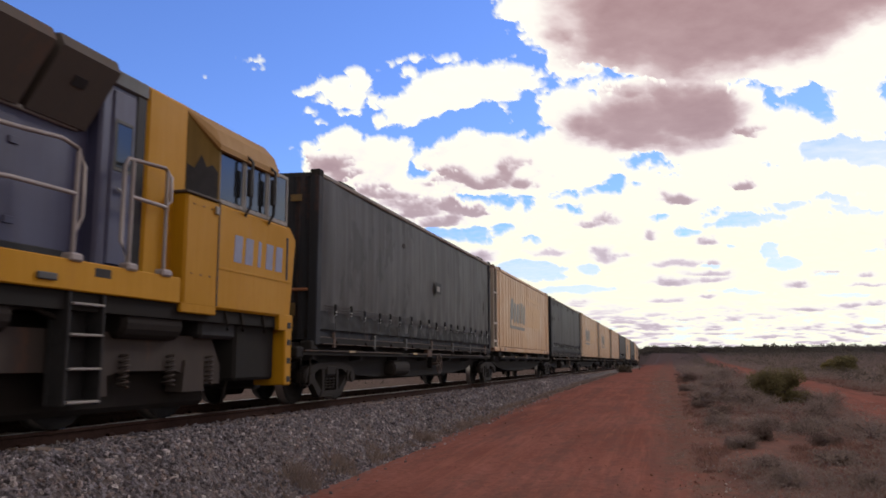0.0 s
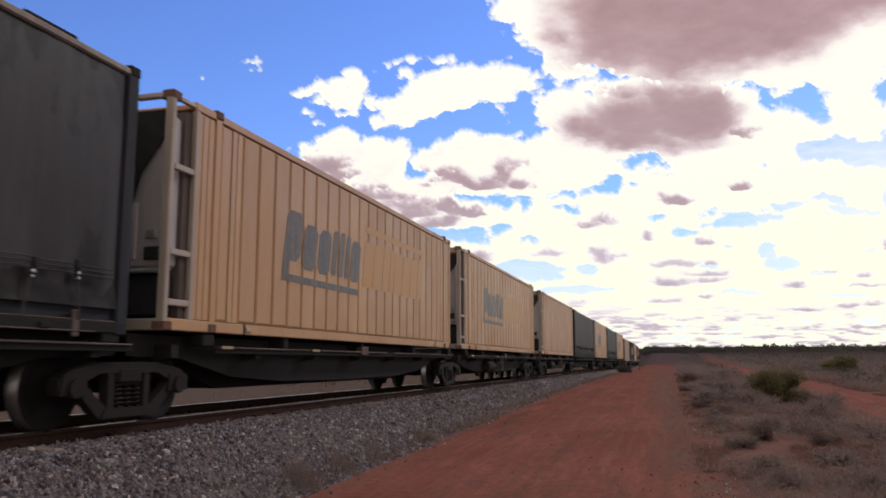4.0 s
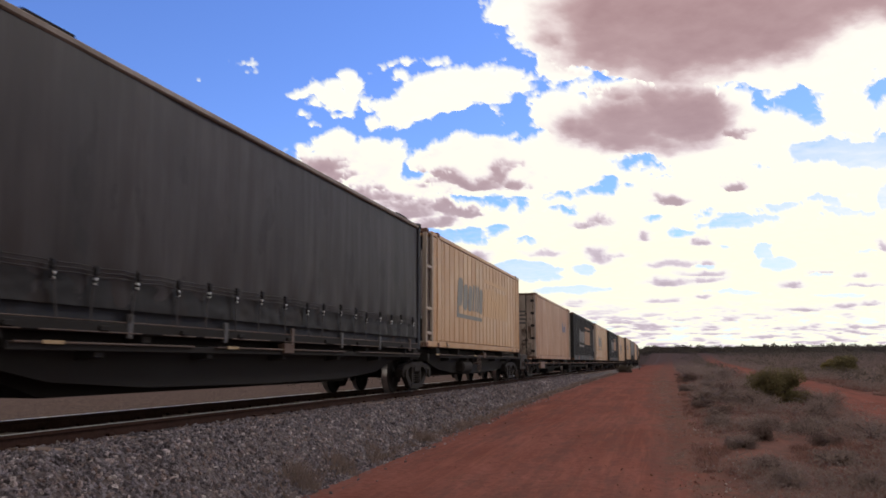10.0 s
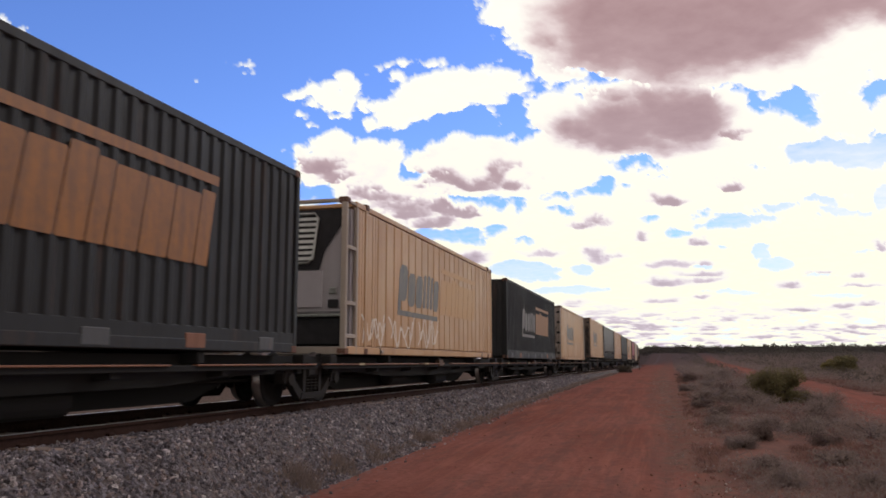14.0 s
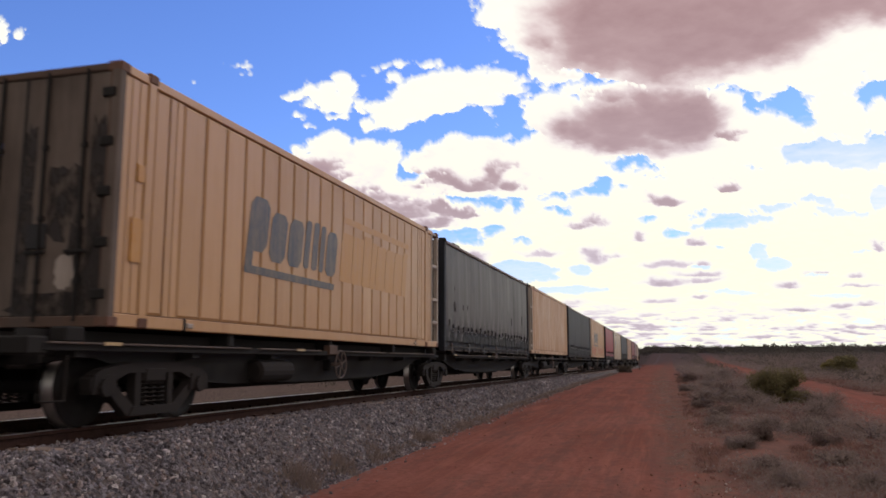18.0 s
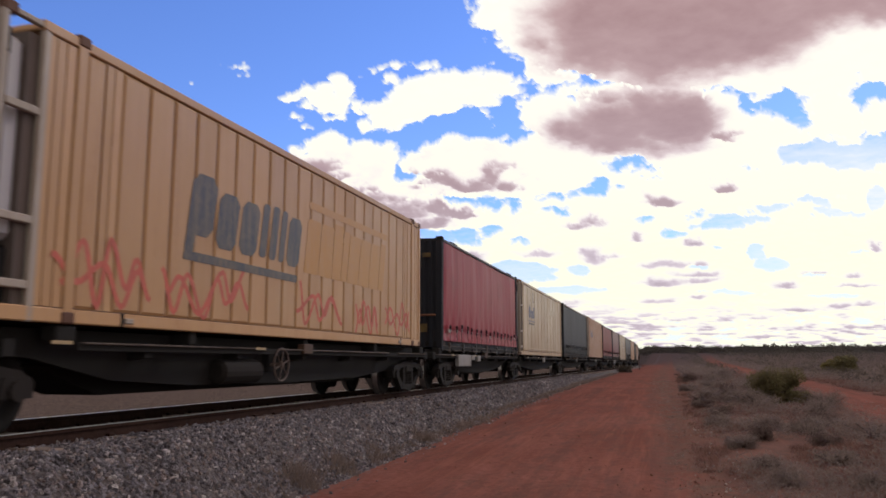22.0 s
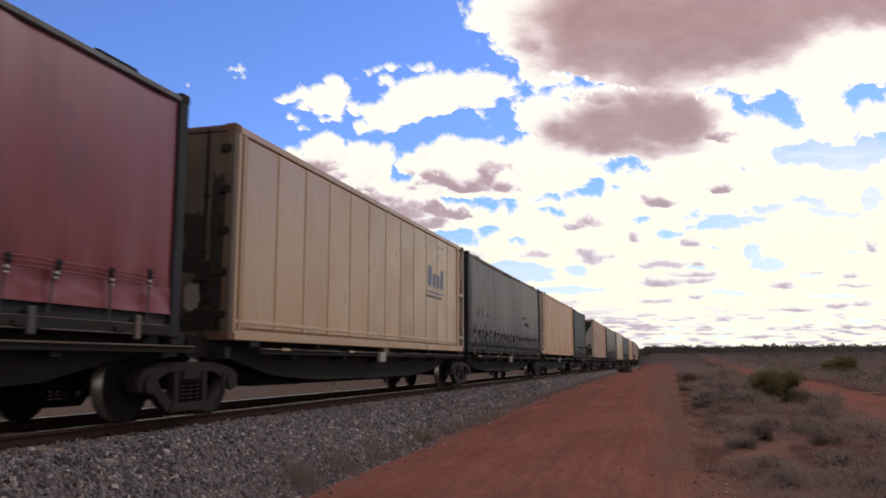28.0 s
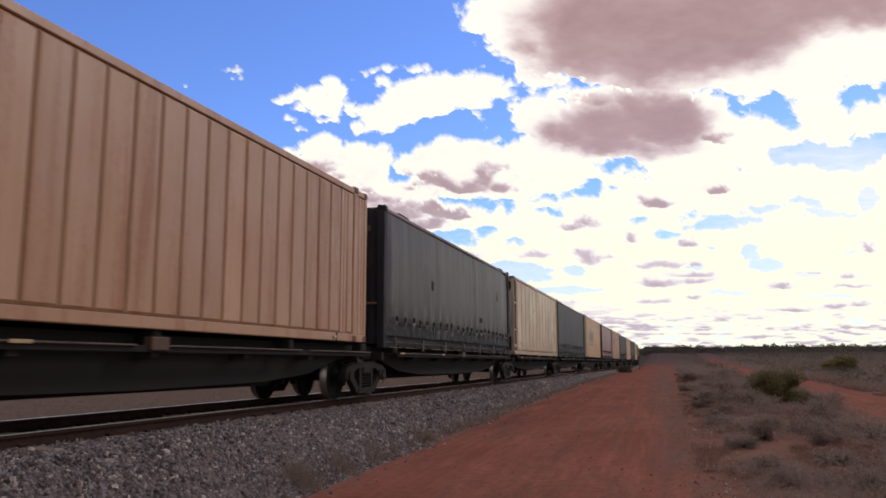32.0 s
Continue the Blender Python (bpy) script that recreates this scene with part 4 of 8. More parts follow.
cover = np.maximum(cover, reach_in(WX, WY, (588, 260, 56, 27, -8), (625, 278, 84, 42), (665, 288, 46, 38), (685, 262, 24, 11), (560, 292, 52, 36), (530, 276, 22, 14), (640, 312, 76, 32), (655, 345, 70, 34, 8), (725, 366, 118, 38, 8), (805, 380, 78, 27, 5), (705, 328, 66, 24)))
cover = np.maximum(cover, reach_in(WX, WY, (852, 270, 112, 38), (830, 246, 42, 14), (965, 266, 84, 34), (762, 282, 46, 22), (860, 316, 132, 34), (925, 312, 90, 48)))
# the bank to the right and the low bank beyond the train
cover = np.maximum(cover, reach_in(WX, WY, (1400, 350, 480, 125), (1060, 290, 130, 60), (1000, 400, 170, 70), (1200, 560, 1500, 140), (158, 255, 48, 10, 3), (272, 262, 30, 7), (80, 340, 150, 52), (150, 370, 150, 60), (60, 460, 200, 60), (380, 420, 260, 90)))
gap = reach_in(WX, WY, (985, 154, 34, 7, 5), (1012, 166, 14, 7, 40), (1345, 170, 34, 20), (1402, 176, 48, 24, 15), (1426, 207, 22, 14, 50), (1556, 155, 38, 24), (1540, 120, 11, 9), (1455, 264, 78, 20, 3), (1530, 272, 64, 28), (1572, 250, 42, 28))
gap = np.maximum(gap, reach_in(WX, WY, (1125, 284, 54, 15, 8), (1168, 297, 13, 15), (1055, 329, 50, 11, -8), (1070, 320, 20, 15), (1000, 346, 62, 6, -6), (990, 367, 27, 9), (1325, 288, 17, 7), (1150, 381, 20, 7), (1300, 388, 78, 16, -3), (1240, 376, 30, 8), (1200, 408, 32, 9), (1370, 362, 60, 10, -5), (1450, 350, 54, 12, -5), (1480, 372, 64, 8), (1562, 345, 20, 28)))
gap = np.maximum(gap, reach_in(WX, WY, (890, 362, 44, 13, 5), (912, 352, 32, 11), (875, 402, 24, 13), (826, 412, 40, 17), (922, 420, 24, 8), (1368, 464, 44, 15, -4), (1340, 444, 20, 18), (1450, 482, 30, 5), (1275, 436, 24, 5), (1530, 446, 30, 6), (1240, 470, 22, 5), (930, 478, 74, 20, 5), (1030, 474, 26, 12), (1000, 512, 90, 10), (1290, 515, 100, 8), (1480, 520, 110, 7), (1180, 545, 90, 5), (90, 445, 60, 12), (270, 404, 66, 8), (200, 512, 90, 17), (60, 522, 150, 20), (330, 470, 60, 8), (720, 298, 14, 16)))
isle = reach_in(WX, WY, (1358, 162, 15, 7), (895, 366, 10, 8))
edge = np.maximum(np.minimum(cover - 3.5 * far_in, 3.0 - gap), isle) + far_in * (8.0 * rag + 5.0 * puff2 + 3.0 * puff)
low = np.clip((PY - 500 - 40 * np.clip((480 - PX) / 100.0, 0, 1)) / 90.0, 0, 1)
edge = edge * (1 - 0.8 * low) + low * (9.0 * wisp + 4.0)
vapour = np.clip(0.5 + edge / (3.0 + 9.0 * far_in), 0, 1)
vapour = vapour * vapour * (3 - 2 * vapour)
# haze pales the gaps towards the sun and the horizon
veil = np.clip((PX - 1060) / 420.0, 0, 1) * np.clip((PY - 190) / 110.0, 0, 1)
veil = np.maximum(veil, np.clip((PY - 380) / 120.0, 0, 1))
vapour = np.maximum(vapour, (0.43 + 0.14 * np.clip((PX - 1250) / 150.0, 0, 1)) * veil * (0.9 + 0.35 * wisp))
billow = noise_grid(PX / 95.0, PY / 55.0, 99, 4, 0.55)
QX, QY = PX + 0.45 * (SX - PX), PY + 0.45 * (SY - PY)
great = reach_in(QX, QY, (1250, -4, 305, 138, -6), (1075, 45, 125, 84), (1185, 62, 160, 80), (1510, -30, 230, 78, -8), (965, 62, 40, 44), (1030, 72, 80, 50))
second = reach_in(QX, QY, (1190, 196, 98, 46), (1115, 205, 95, 42), (1110, 236, 118, 28, 3), (1242, 186, 42, 32, 20), (1030, 226, 52, 28, 10), (1000, 216, 26, 20), (1145, 160, 24, 9), (1085, 160, 28, 12))
wide = np.clip(np.maximum((great + 12 + 4 * puff2 + 14 * billow) / 58.0, (second + 14 + 5 * puff2 + 9 * billow) / 34.0), 0, 1)
wide = wide ** 0.75 * (0.90 + 0.16 * billow)
small = heaps((566, 284, 48, 25, 12), (602, 306, 52, 15, 8), (536, 281, 22, 13), (660, 346, 52, 14, 5), (702, 366, 62, 19, 10), (746, 390, 54, 10, 5), (786, 360, 50, 15), (826, 371, 26, 8), (820, 313, 92, 22, 4), (872, 292, 34, 24), (762, 299, 32, 11), (915, 319, 30, 15))
small = np.maximum(small, heaps((1172, 346, 44, 13, 2), (1285, 322, 24, 9), (1052, 386, 34, 18, 10), (1018, 396, 26, 8), (1140, 416, 21, 9), (1238, 426, 19, 8), (1052, 453, 34, 14, 8), (1086, 446, 32, 6), (955, 446, 32, 7, 5), (840, 450, 36, 15), (806, 373, 40, 10), (1290, 231, 36, 11)))
small = np.maximum(small, heaps((1180, 463, 52, 11, -2), (1242, 463, 22, 6), (1240, 479, 50, 7), (1182, 496, 58, 9), (1242, 491, 42, 6, -5), (1010, 536, 32, 7), (1166, 529, 42, 5, -6), (1240, 518, 21, 8), (1400, 503, 32, 7, 5), (1450, 481, 26, 5), (1512, 483, 24, 5), (1522, 501, 42, 4), (1426, 544, 36, 5), (1490, 537, 22, 4), (1542, 537, 24, 5), (1560, 430, 12, 12)))
small = np.maximum(small, heaps((138, 318, 50, 22), (80, 356, 66, 17), (216, 342, 84, 34), (345, 350, 60, 26), (455, 306, 60, 18), (40, 416, 80, 18), (120, 426, 44, 12), (270, 446, 105, 22), (50, 482, 60, 8), (335, 506, 54, 12), (250, 566, 120, 12)))
lump_in = np.clip(small * 0.85 + 0.30 + 0.30 * puff2 + 0.18 * puff, 0, 1)
lump_in = lump_in * lump_in * (3 - 2 * lump_in) * (0.90 - 0.32 * np.clip((PY - 330) / 120.0, 0, 1)) * (0.88 + 0.3 * billow)
thick = np.clip(np.maximum(wide, lump_in), 0, 1.0)
heft = vapour * (0.43 + 0.55 * thick * np.clip(vapour * 2 - 1, 0, 1))
# soft shading in the white heaps on the side away from the sun
lump = noise_grid(PX / 44.0, PY / 24.0, 101, 5, 0.55)
heft = heft + (0.22 + 0.20 * np.clip((520 - PX) / 100.0, 0, 1)) * np.clip(lump + 0.05, 0, 1) * np.clip((1020 - PX) / 300.0, 0, 1) * np.clip((PY - 225) / 30.0, 0, 1) * np.clip(vapour * 3 - 2, 0, 1)
# streaks of far cloud lie in thin bands over the horizon
bands = 0.6 * noise_grid(PX / 46.0, PY / 7.0, 85, 4, 0.62) + 0.75 * noise_grid(PX / 30.0, PY / 4.0, 98, 3, 0.6)
sheet_low = np.clip(0.47 + 0.82 * bands, 0.15, 0.80)
edge_low = np.clip((PY - 520 - 32 * np.clip((480 - PX) / 100.0, 0, 1)) / 50.0, 0, 1)
heft = heft * (1 - 0.85 * edge_low) + sheet_low * 0.85 * edge_low
heft = np.where(PY > 598, np.maximum(heft, 0.42 * np.clip((PY - 598) / 16.0, 0, 1)), heft)


def cloud_material():
    """Thin rims let the sky through, bright vapour glows, thick bellies turn grey-mauve."""
    m = bpy.data.materials.new("cloud_vapour")
    m.use_nodes = True
    t = m.node_tree
    t.nodes.remove(t.nodes["Principled BSDF"])
    att = node(t, "ShaderNodeAttribute")
    att.attribute_name = "heft"
    pos = node(t, "ShaderNodeTexCoord").outputs["Object"]
    fine = fbm(t, pos, 0.055, 6, 0.62)
    h = math_node(t, "ADD", att.outputs["Fac"], math_node(t, "MULTIPLY", math_node(t, "SUBTRACT", fine, 0.5), 0.15))
    col = ramp(t, h, (0.0, (0.92, 0.97, 1.0)), (0.30, (1.0, 0.985, 0.95)), (0.44, (1.0, 0.97, 0.90)), (0.54, (1.0, 0.93, 0.87)), (0.68, (0.86, 0.70, 0.68)), (0.84, (0.63, 0.425, 0.425)), (1.0, (0.47, 0.285, 0.29)))
    # far clouds pale to lilac with distance
    reach = node(t, "ShaderNodeVectorMath", {0: pos}, operation="LENGTH").outputs["Value"]
    far = ramp(t, math_node(t, "MULTIPLY", reach, 1 / 4000.0), (0.13, (0, 0, 0)), (0.38, (1, 1, 1)))
    lilac = ramp(t, h, (0.0, (0.88, 0.96, 1.0)), (0.40, (1.0, 0.985, 0.78)), (0.55, (0.98, 0.94, 0.90)), (0.66, (0.76, 0.66, 0.74)), (0.80, (0.56, 0.455, 0.53)))
    col = mix(t, far, col, lilac)
    strength = ramp(t, h, (0.0, (0.8,) * 3), (0.36, (1.0,) * 3), (0.62, (0.92,) * 3), (0.80, (0.80,) * 3))
    glow = node(t, "ShaderNodeEmission", {"Color": col, "Strength": math_node(t, "MULTIPLY", strength, 1.07)})
    clear = node(t, "ShaderNodeBsdfTransparent")
    alpha = ramp(t, h, (0.02, (0, 0, 0)), (0.12, (0.55, 0.55, 0.55)), (0.30, (1, 1, 1)))
    out = node(t, "ShaderNodeMixShader", {0: alpha, 1: clear.outputs[0], 2: glow.outputs[0]})
    t.links.new(out.outputs[0], t.nodes["Material Output"].inputs[0])
    return m


CLOUD = cloud_material()


def label_patches(mask):
    """Connected patches of a mask, numbered by repeated spreading of the highest number."""
    lab = np.where(mask, np.arange(1, mask.size + 1).reshape(mask.shape), 0)
    while True:
        nxt = lab.copy()
        for ax in (0, 1):
            for sh in (1, -1):
                r = np.roll(lab, sh, ax)
                edge = [slice(None), slice(None)]
                edge[ax] = 0 if sh == 1 else -1
                r[tuple(edge)] = 0
                nxt = np.maximum(nxt, r)
        # jump along rows and columns to spread fast
        nxt = np.where(mask, nxt, 0)
        if np.array_equal(nxt, lab):
            return lab
        lab = nxt


def pieces_of(mask):
    """The connected pieces of a mask, the largest first."""
    rows, cols = np.where(mask.any(1))[0], np.where(mask.any(0))[0]
    if not len(rows):
        return []
    box = (slice(rows[0], rows[-1] + 1), slice(cols[0], cols[-1] + 1))
    lab = label_patches(mask[box])
    out = []
    for i, c in sorted(zip(*np.unique(lab[lab > 0], return_counts=True)), key=lambda q: -q[1]):
        m = np.zeros_like(mask)
        m[box] = lab == i
        out.append((m, int(c)))
    return out


CLOUDS = []


def cloud_mesh(cells, name, points, weight):
    q = np.argwhere(cells)
    cols = points.shape[1]
    base = q[:, 0] * cols + q[:, 1]
    quad = np.stack([base, base + 1, base + cols + 1, base + cols], -1)
    used, inv = np.unique(quad, return_inverse=True)
    v = points.reshape(-1, 3)[used].copy()
    v[:, 2] -= weight.ravel()[used] * 9.0 * np.clip(v[:, 2] / 120.0, 0.05, 1)
    me = sheet(name, v, inv.reshape(-1, 4), CLOUD, True)
    at = me.attributes.new("heft", "FLOAT", "POINT")
    at.data.foreach_set("value", weight.ravel()[used].astype(np.float32))
    return me


def cloud_object(cells, name, label, kind="", points=SKY, weight=heft):
    """One cloud from the chosen cells of the field; its thick belly sags and is a part of its own."""
    bellies = [m for m, c in pieces_of(cells & (weight[:-1, :-1] > 0.66)) if c > 60]
    rim = cells.copy()
    for b in bellies:
        rim &= ~b
    puffs = []
    if not rim.any():
        rim, bellies = cells, []
    elif not kind:
        (rim, _), *puffs = pieces_of(rim)
    ob = tagged(new(name, cloud_mesh(rim, name, points, weight)), label, "cloud", "" if kind else "cumulus clouds", kind)
    for b in bellies:
        part("cloud_belly", cloud_mesh(b, "cloud_belly", points, weight), CLOUD, ob, "mauve-grey shaded cloud belly")
    for m, c in puffs:
        part("cloud_puff", cloud_mesh(m, "cloud_puff", points, weight), CLOUD, ob)
    CLOUDS.append(ob)
    return ob


solid = heft > 0.02
cell = solid[:-1, :-1] | solid[1:, :-1] | solid[:-1, 1:] | solid[1:, 1:]
rest = np.zeros_like(cell)
# the great bank is made of several clouds that have grown together
SEEDS = np.array([(1290, 30), (1140, 205), (1480, 120), (1495, 220), (1400, 300), (1180, 330), (1045, 375), (840, 290), (620, 280), (730, 360), (1200, 475), (1440, 470), (990, 430), (1250, 570), (1560, 350), (780, 165), (605, 165), (60, 340), (60, 450), (330, 440), (900, 550)])
CX, CY = WX[:-1, :-1], WY[:-1, :-1]
near_seed = np.argmin([(CX - sx) ** 2 + ((CY - sy) * 1.8) ** 2 for sx, sy in SEEDS], 0)
for sel, c in pieces_of(cell):
    if c < 160:
        rest |= sel
    elif c < 4000:
        cloud_object(sel, "cloud", "small bright white fair-weather cloud")
    else:
        for k in range(len(SEEDS)):
            for piece, count in pieces_of(sel & (near_seed == k)):
                if count < 120:
                    rest |= piece
                    continue
                belly = (heft[:-1, :-1][piece] > 0.66).mean()
                cloud_object(piece, "cloud", "large cumulus cloud with a mauve-grey belly" if belly > 0.3 else "bright white cumulus cloud with a small grey belly" if belly > 0.05 else "dazzling white sunlit bank of cloud")
if rest.any():
    cloud_object(rest, "cloud_scraps", "thin white scraps of cloud between the larger ones", "stuff")

# unseen sky, mostly covered: cloud added to tone the light, open at the sun
az, el = np.meshgrid(np.radians(np.arange(-180, 181, 3.0)), np.radians(np.concatenate([np.arange(2, 30, 3.0), np.arange(30, 88, 4.0)])))
flat = np.cos(el)
D = np.stack([np.sin(az) * flat, np.cos(az) * flat, np.sin(el)], -1)
r = 1 / (np.tan(el) / LAYER + 1 / 4300.0)
FAR = np.stack([np.sin(az) * r, np.cos(az) * r, np.tan(el) * r], -1)
depth = D @ np.array(SKY_F)
fpx = 784 + 1420 * (D @ np.array(SKY_X)) / np.maximum(depth, 0.01)
fpy = 441 - 1420 * (D @ np.array(SKY_Y)) / np.maximum(depth, 0.01)
inside = (depth > 0.05) & (fpx > -150) & (fpx < 1785) & (fpy > -140)
cov = 0.42 + 0.75 * noise_grid(FAR[..., 0] / LAYER * 0.9 + 3, FAR[..., 1] / LAYER * 0.9, 95, 4)
to_sun = np.degrees(np.arccos(np.clip(D @ np.array(SUN_DIR), -1, 1)))
cov -= 1.5 * np.clip(1.5 - to_sun / 17.0, 0, 1)
far_heft = np.clip(cov * 1.6, 0, 1) * (0.58 + 0.40 * np.clip(el / 0.6, 0, 1))
far_cell = (far_heft > 0.03)[:-1, :-1] & ~(inside[:-1, :-1] | inside[1:, :-1] | inside[:-1, 1:] | inside[1:, 1:])
cloud_object(far_cell, "overhead_clouds", "unseen broken cloud cover, added overhead and behind to tone the light", "stuff", FAR, far_heft)


# ---------- containers ----------
# In a vehicle's own space x points to the road side, y back along the train, z up from the rails.
SIDE = 1.25
CAST = Mb().cbox(-0.09, -0.09, -0.06, 0.09, 0.09, 0.06, 0.015).mesh("corner_casting")
BUCKLE = Mb().cbox(-0.012, -0.020, -0.016, 0.028, 0.020, 0.016, 0.008).cbox(-0.012, -0.016, -0.062, 0.024, 0.016, -0.036, 0.007).mesh("buckle")
RATCHET = Mb().cbox(-0.012, -0.030, -0.05, 0.034, 0.030, 0.05, 0.012).cbox(-0.010, -0.020, -0.14, 0.022, 0.020, -0.05, 0.008).tube([(0.024, -0.042, 0.02), (0.024, 0.042, 0.02)], 0.009, 5).mesh("ratchet")
LATCH = Mb().cbox(-0.02, -0.07, -0.03, 0.02, 0.07, 0.03, 0.01).mesh("latch")
HINGE = Mb().cbox(-0.085, -0.03, -0.055, 0.085, 0.03, 0.055, 0.012).mesh("hinge")
PEDESTAL = Mb().cbox(-0.10, -0.14, -0.10, 0.10, 0.14, 0.06, 0.02).mesh("pedestal")


def corners(thing, length, z0, z1, mat, inset=0.0):
    for y in (-length / 2 + 0.09 + inset, length / 2 - 0.09):
        for x in (-SIDE + 0.085, SIDE - 0.085):
            for z in (z0 + 0.06, z1 - 0.05):
                part("corner_casting", CAST, mat, thing, "", (x, y, z))


def word_bars(thing, name, y0, y1, z0, z1, shapes, mat, x, lean=0.16, cut=0.22):
    """A wordmark as plain leaning blocks of its size, with cut corners: (start, end, low, high) as shares of the word's box."""
    for a, b, lo, hi in shapes:
        ya, yb = y0 + (y1 - y0) * a, y0 + (y1 - y0) * b
        za, zb = z0 + (z1 - z0) * lo, z0 + (z1 - z0) * hi
        c = min(yb - ya, zb - za) * cut
        outline = [(ya + c, za), (yb - c, za), (yb, za + c), (yb, zb - c), (yb - c, zb), (ya + c, zb), (ya, zb - c), (ya, za + c)]
        part(name, Mb().along_x([(p + (q - z0) * lean, q) for p, q in outline], x, x + 0.003), mat, thing)


BARS_A = [(0.0, 0.065, -0.22, 0.62), (0.0, 0.185, 0.08, 1.06), (0.21, 0.375, -0.03, 0.90), (0.40, 0.56, -0.03, 0.90), (0.585, 0.65, 0.0, 0.98), (0.68, 0.75, 0.0, 1.0), (0.775, 0.835, 0.0, 0.98), (0.86, 1.0, -0.03, 0.92), (0.0, 1.0, -0.32, -0.18)]
BARS_B = [(0.0, 0.135, 0.0, 0.80), (0.14, 0.275, 0.0, 0.80), (0.28, 0.385, 0.0, 0.88), (0.39, 0.46, 0.0, 0.82), (0.465, 0.60, 0.0, 0.80), (0.605, 0.74, 0.0, 0.80), (0.745, 0.88, 0.0, 0.80), (0.885, 0.96, 0.0, 0.86), (0.0, 0.97, 0.95, 1.06)]
BARS_C = [(0.0, 0.24, 0.0, 1.0), (0.31, 0.50, 0.0, 0.68), (0.56, 0.74, 0.0, 0.68), (0.80, 1.0, 0.0, 1.0)]


def ring(thing, y, z, ry, rz, mat, x):
    m = Mb()
    n = 30
    verts, faces = [], []
    for k in range(n + 1):
        a = math.pi * (-0.15 + 1.55 * k / n)
        w = 0.035 * (0.4 + math.sin(math.pi * k / n))
        verts += [(x, y + (ry - w) * math.cos(a), z + (rz - w) * math.sin(a)), (x, y + (ry + w) * math.cos(a), z + (rz + w) * math.sin(a))]
    faces = [(2 * k, 2 * k + 1, 2 * k + 3, 2 * k + 2) for k in range(n)]
    m.add(verts, faces)
    part("emblem_ring", m, mat, thing, "faded rust-red ring emblem")


def spray(thing, spans, z0, z1, mat, seed, label, half=0.026):
    """Sprayed scribbles, as plain zigzag strokes over the given spans."""
    g = random.Random(seed)
    for ya, yb in spans:
        for k in range(2):
            n = g.randint(5, 8)
            ctrl = []
            for i in range(n):
                y = ya + (yb - ya) * (i + g.uniform(-0.35, 0.35)) / (n - 1)
                up = g.uniform(0.55, 1.0) if (i + k) % 2 else g.uniform(0.0, 0.35)
                ctrl.append((y, z0 + (z1 - z0) * up))
            pts = []
            for (ay, az), (by, bz) in zip(ctrl, ctrl[1:]):
                for q in range(6):
                    u = q / 6
                    w = u * u * (3 - 2 * u)
                    pts.append((ay + (by - ay) * u, az + (bz - az) * w))
            pts.append(ctrl[-1])
            verts = []
            for i, (y, z) in enumerate(pts):
                (py, pz), (qy, qz) = pts[max(i - 1, 0)], pts[min(i + 1, len(pts) - 1)]
                d = math.hypot(qy - py, qz - pz) or 1
                ny_, nz_ = -(qz - pz) / d * half, (qy - py) / d * half
                verts += [(SIDE - 0.0105, y + ny_, z + nz_), (SIDE - 0.0105, y - ny_, z - nz_)]
            part("paint_stroke", Mb().add(verts, [(2 * i, 2 * i + 1, 2 * i + 3, 2 * i + 2) for i in range(len(pts) - 1)]), mat, thing, label)


PANELS = {}


def panel_mesh(width, height, mat):
    key = (round(width, 3), round(height, 3), mat.name)
    if key not in PANELS:
        w, h = width / 2, height / 2
        PANELS[key] = Mb().along_y([(0, -h), (0.016, -h), (0.016, h), (0, h)], -w, w).mesh("wall_panel") if width < 0.2 else Mb().along_x(
            [(-w, -h), (w, -h), (w, h), (-w, h)], 0.0, 0.004).add(
            [(0.004, -w, -h), (0.004, w, -h), (0.004, w, h), (0.004, -w, h), (0.022, -w + 0.03, -h + 0.03), (0.022, w - 0.03, -h + 0.03), (0.022, w - 0.03, h - 0.03), (0.022, -w + 0.03, h - 0.03)],
            [(4, 5, 6, 7), (0, 1, 5, 4), (1, 2, 6, 5), (2, 3, 7, 6), (3, 0, 4, 7)]).mesh("wall_panel")
    return PANELS[key]


def box_frame(thing, length, z0, z1, mat, front, rear, rail_mat=None, grimy=False):
    """Rails, posts, roof and castings that all rigid containers have."""
    h = length / 2
    rail_mat = rail_mat or mat
    for sx in (1, -1):
        xo, xi = sx * SIDE, sx * (SIDE - 0.07)
        a, b = min(xo, xi), max(xo, xi)
        part("top_rail", Mb().cbox(a, -h + (0.5 if front == "unit" else 0.1), z1 - 0.11, b, h - (0.5 if rear == "frame" else 0.1), z1, 0.012), rail_mat, thing)
        part("bottom_rail", Mb().cbox(a, -h + 0.1, z0 + 0.005, b, h - 0.1, z0 + 0.15, 0.012), rail_mat, thing)
        for y, end in ((-h, front), (h, rear)):
            pw = 0.09 if end in ("unit", "frame") else 0.12
            ya, yb = (y, y + pw) if y < 0 else (y - pw, y)
            part("corner_post", Mb().cbox(a - 0.04 * (sx > 0), ya, z0, b + 0.04 * (sx < 0), yb, z1, 0.014), FRAME_WHITE if end in ("unit", "frame") else (DOOR_GRIMY if grimy else DOOR_WHITE) if end == "door" else mat, thing)
    part("roof", Mb().cbox(-SIDE + 0.05, -h + (0.52 if front == "unit" else 0.1), z1 - 0.09, SIDE - 0.05, h - (0.52 if rear == "frame" else 0.1), z1 - 0.02, 0.01), mat, thing)
    part("floor", Mb().box(-SIDE + 0.06, -h + 0.1, z0 + 0.01, SIDE - 0.06, h - 0.1, z0 + 0.13), DARK_STEEL, thing)
    corners(thing, length, z0, z1, CASTING)


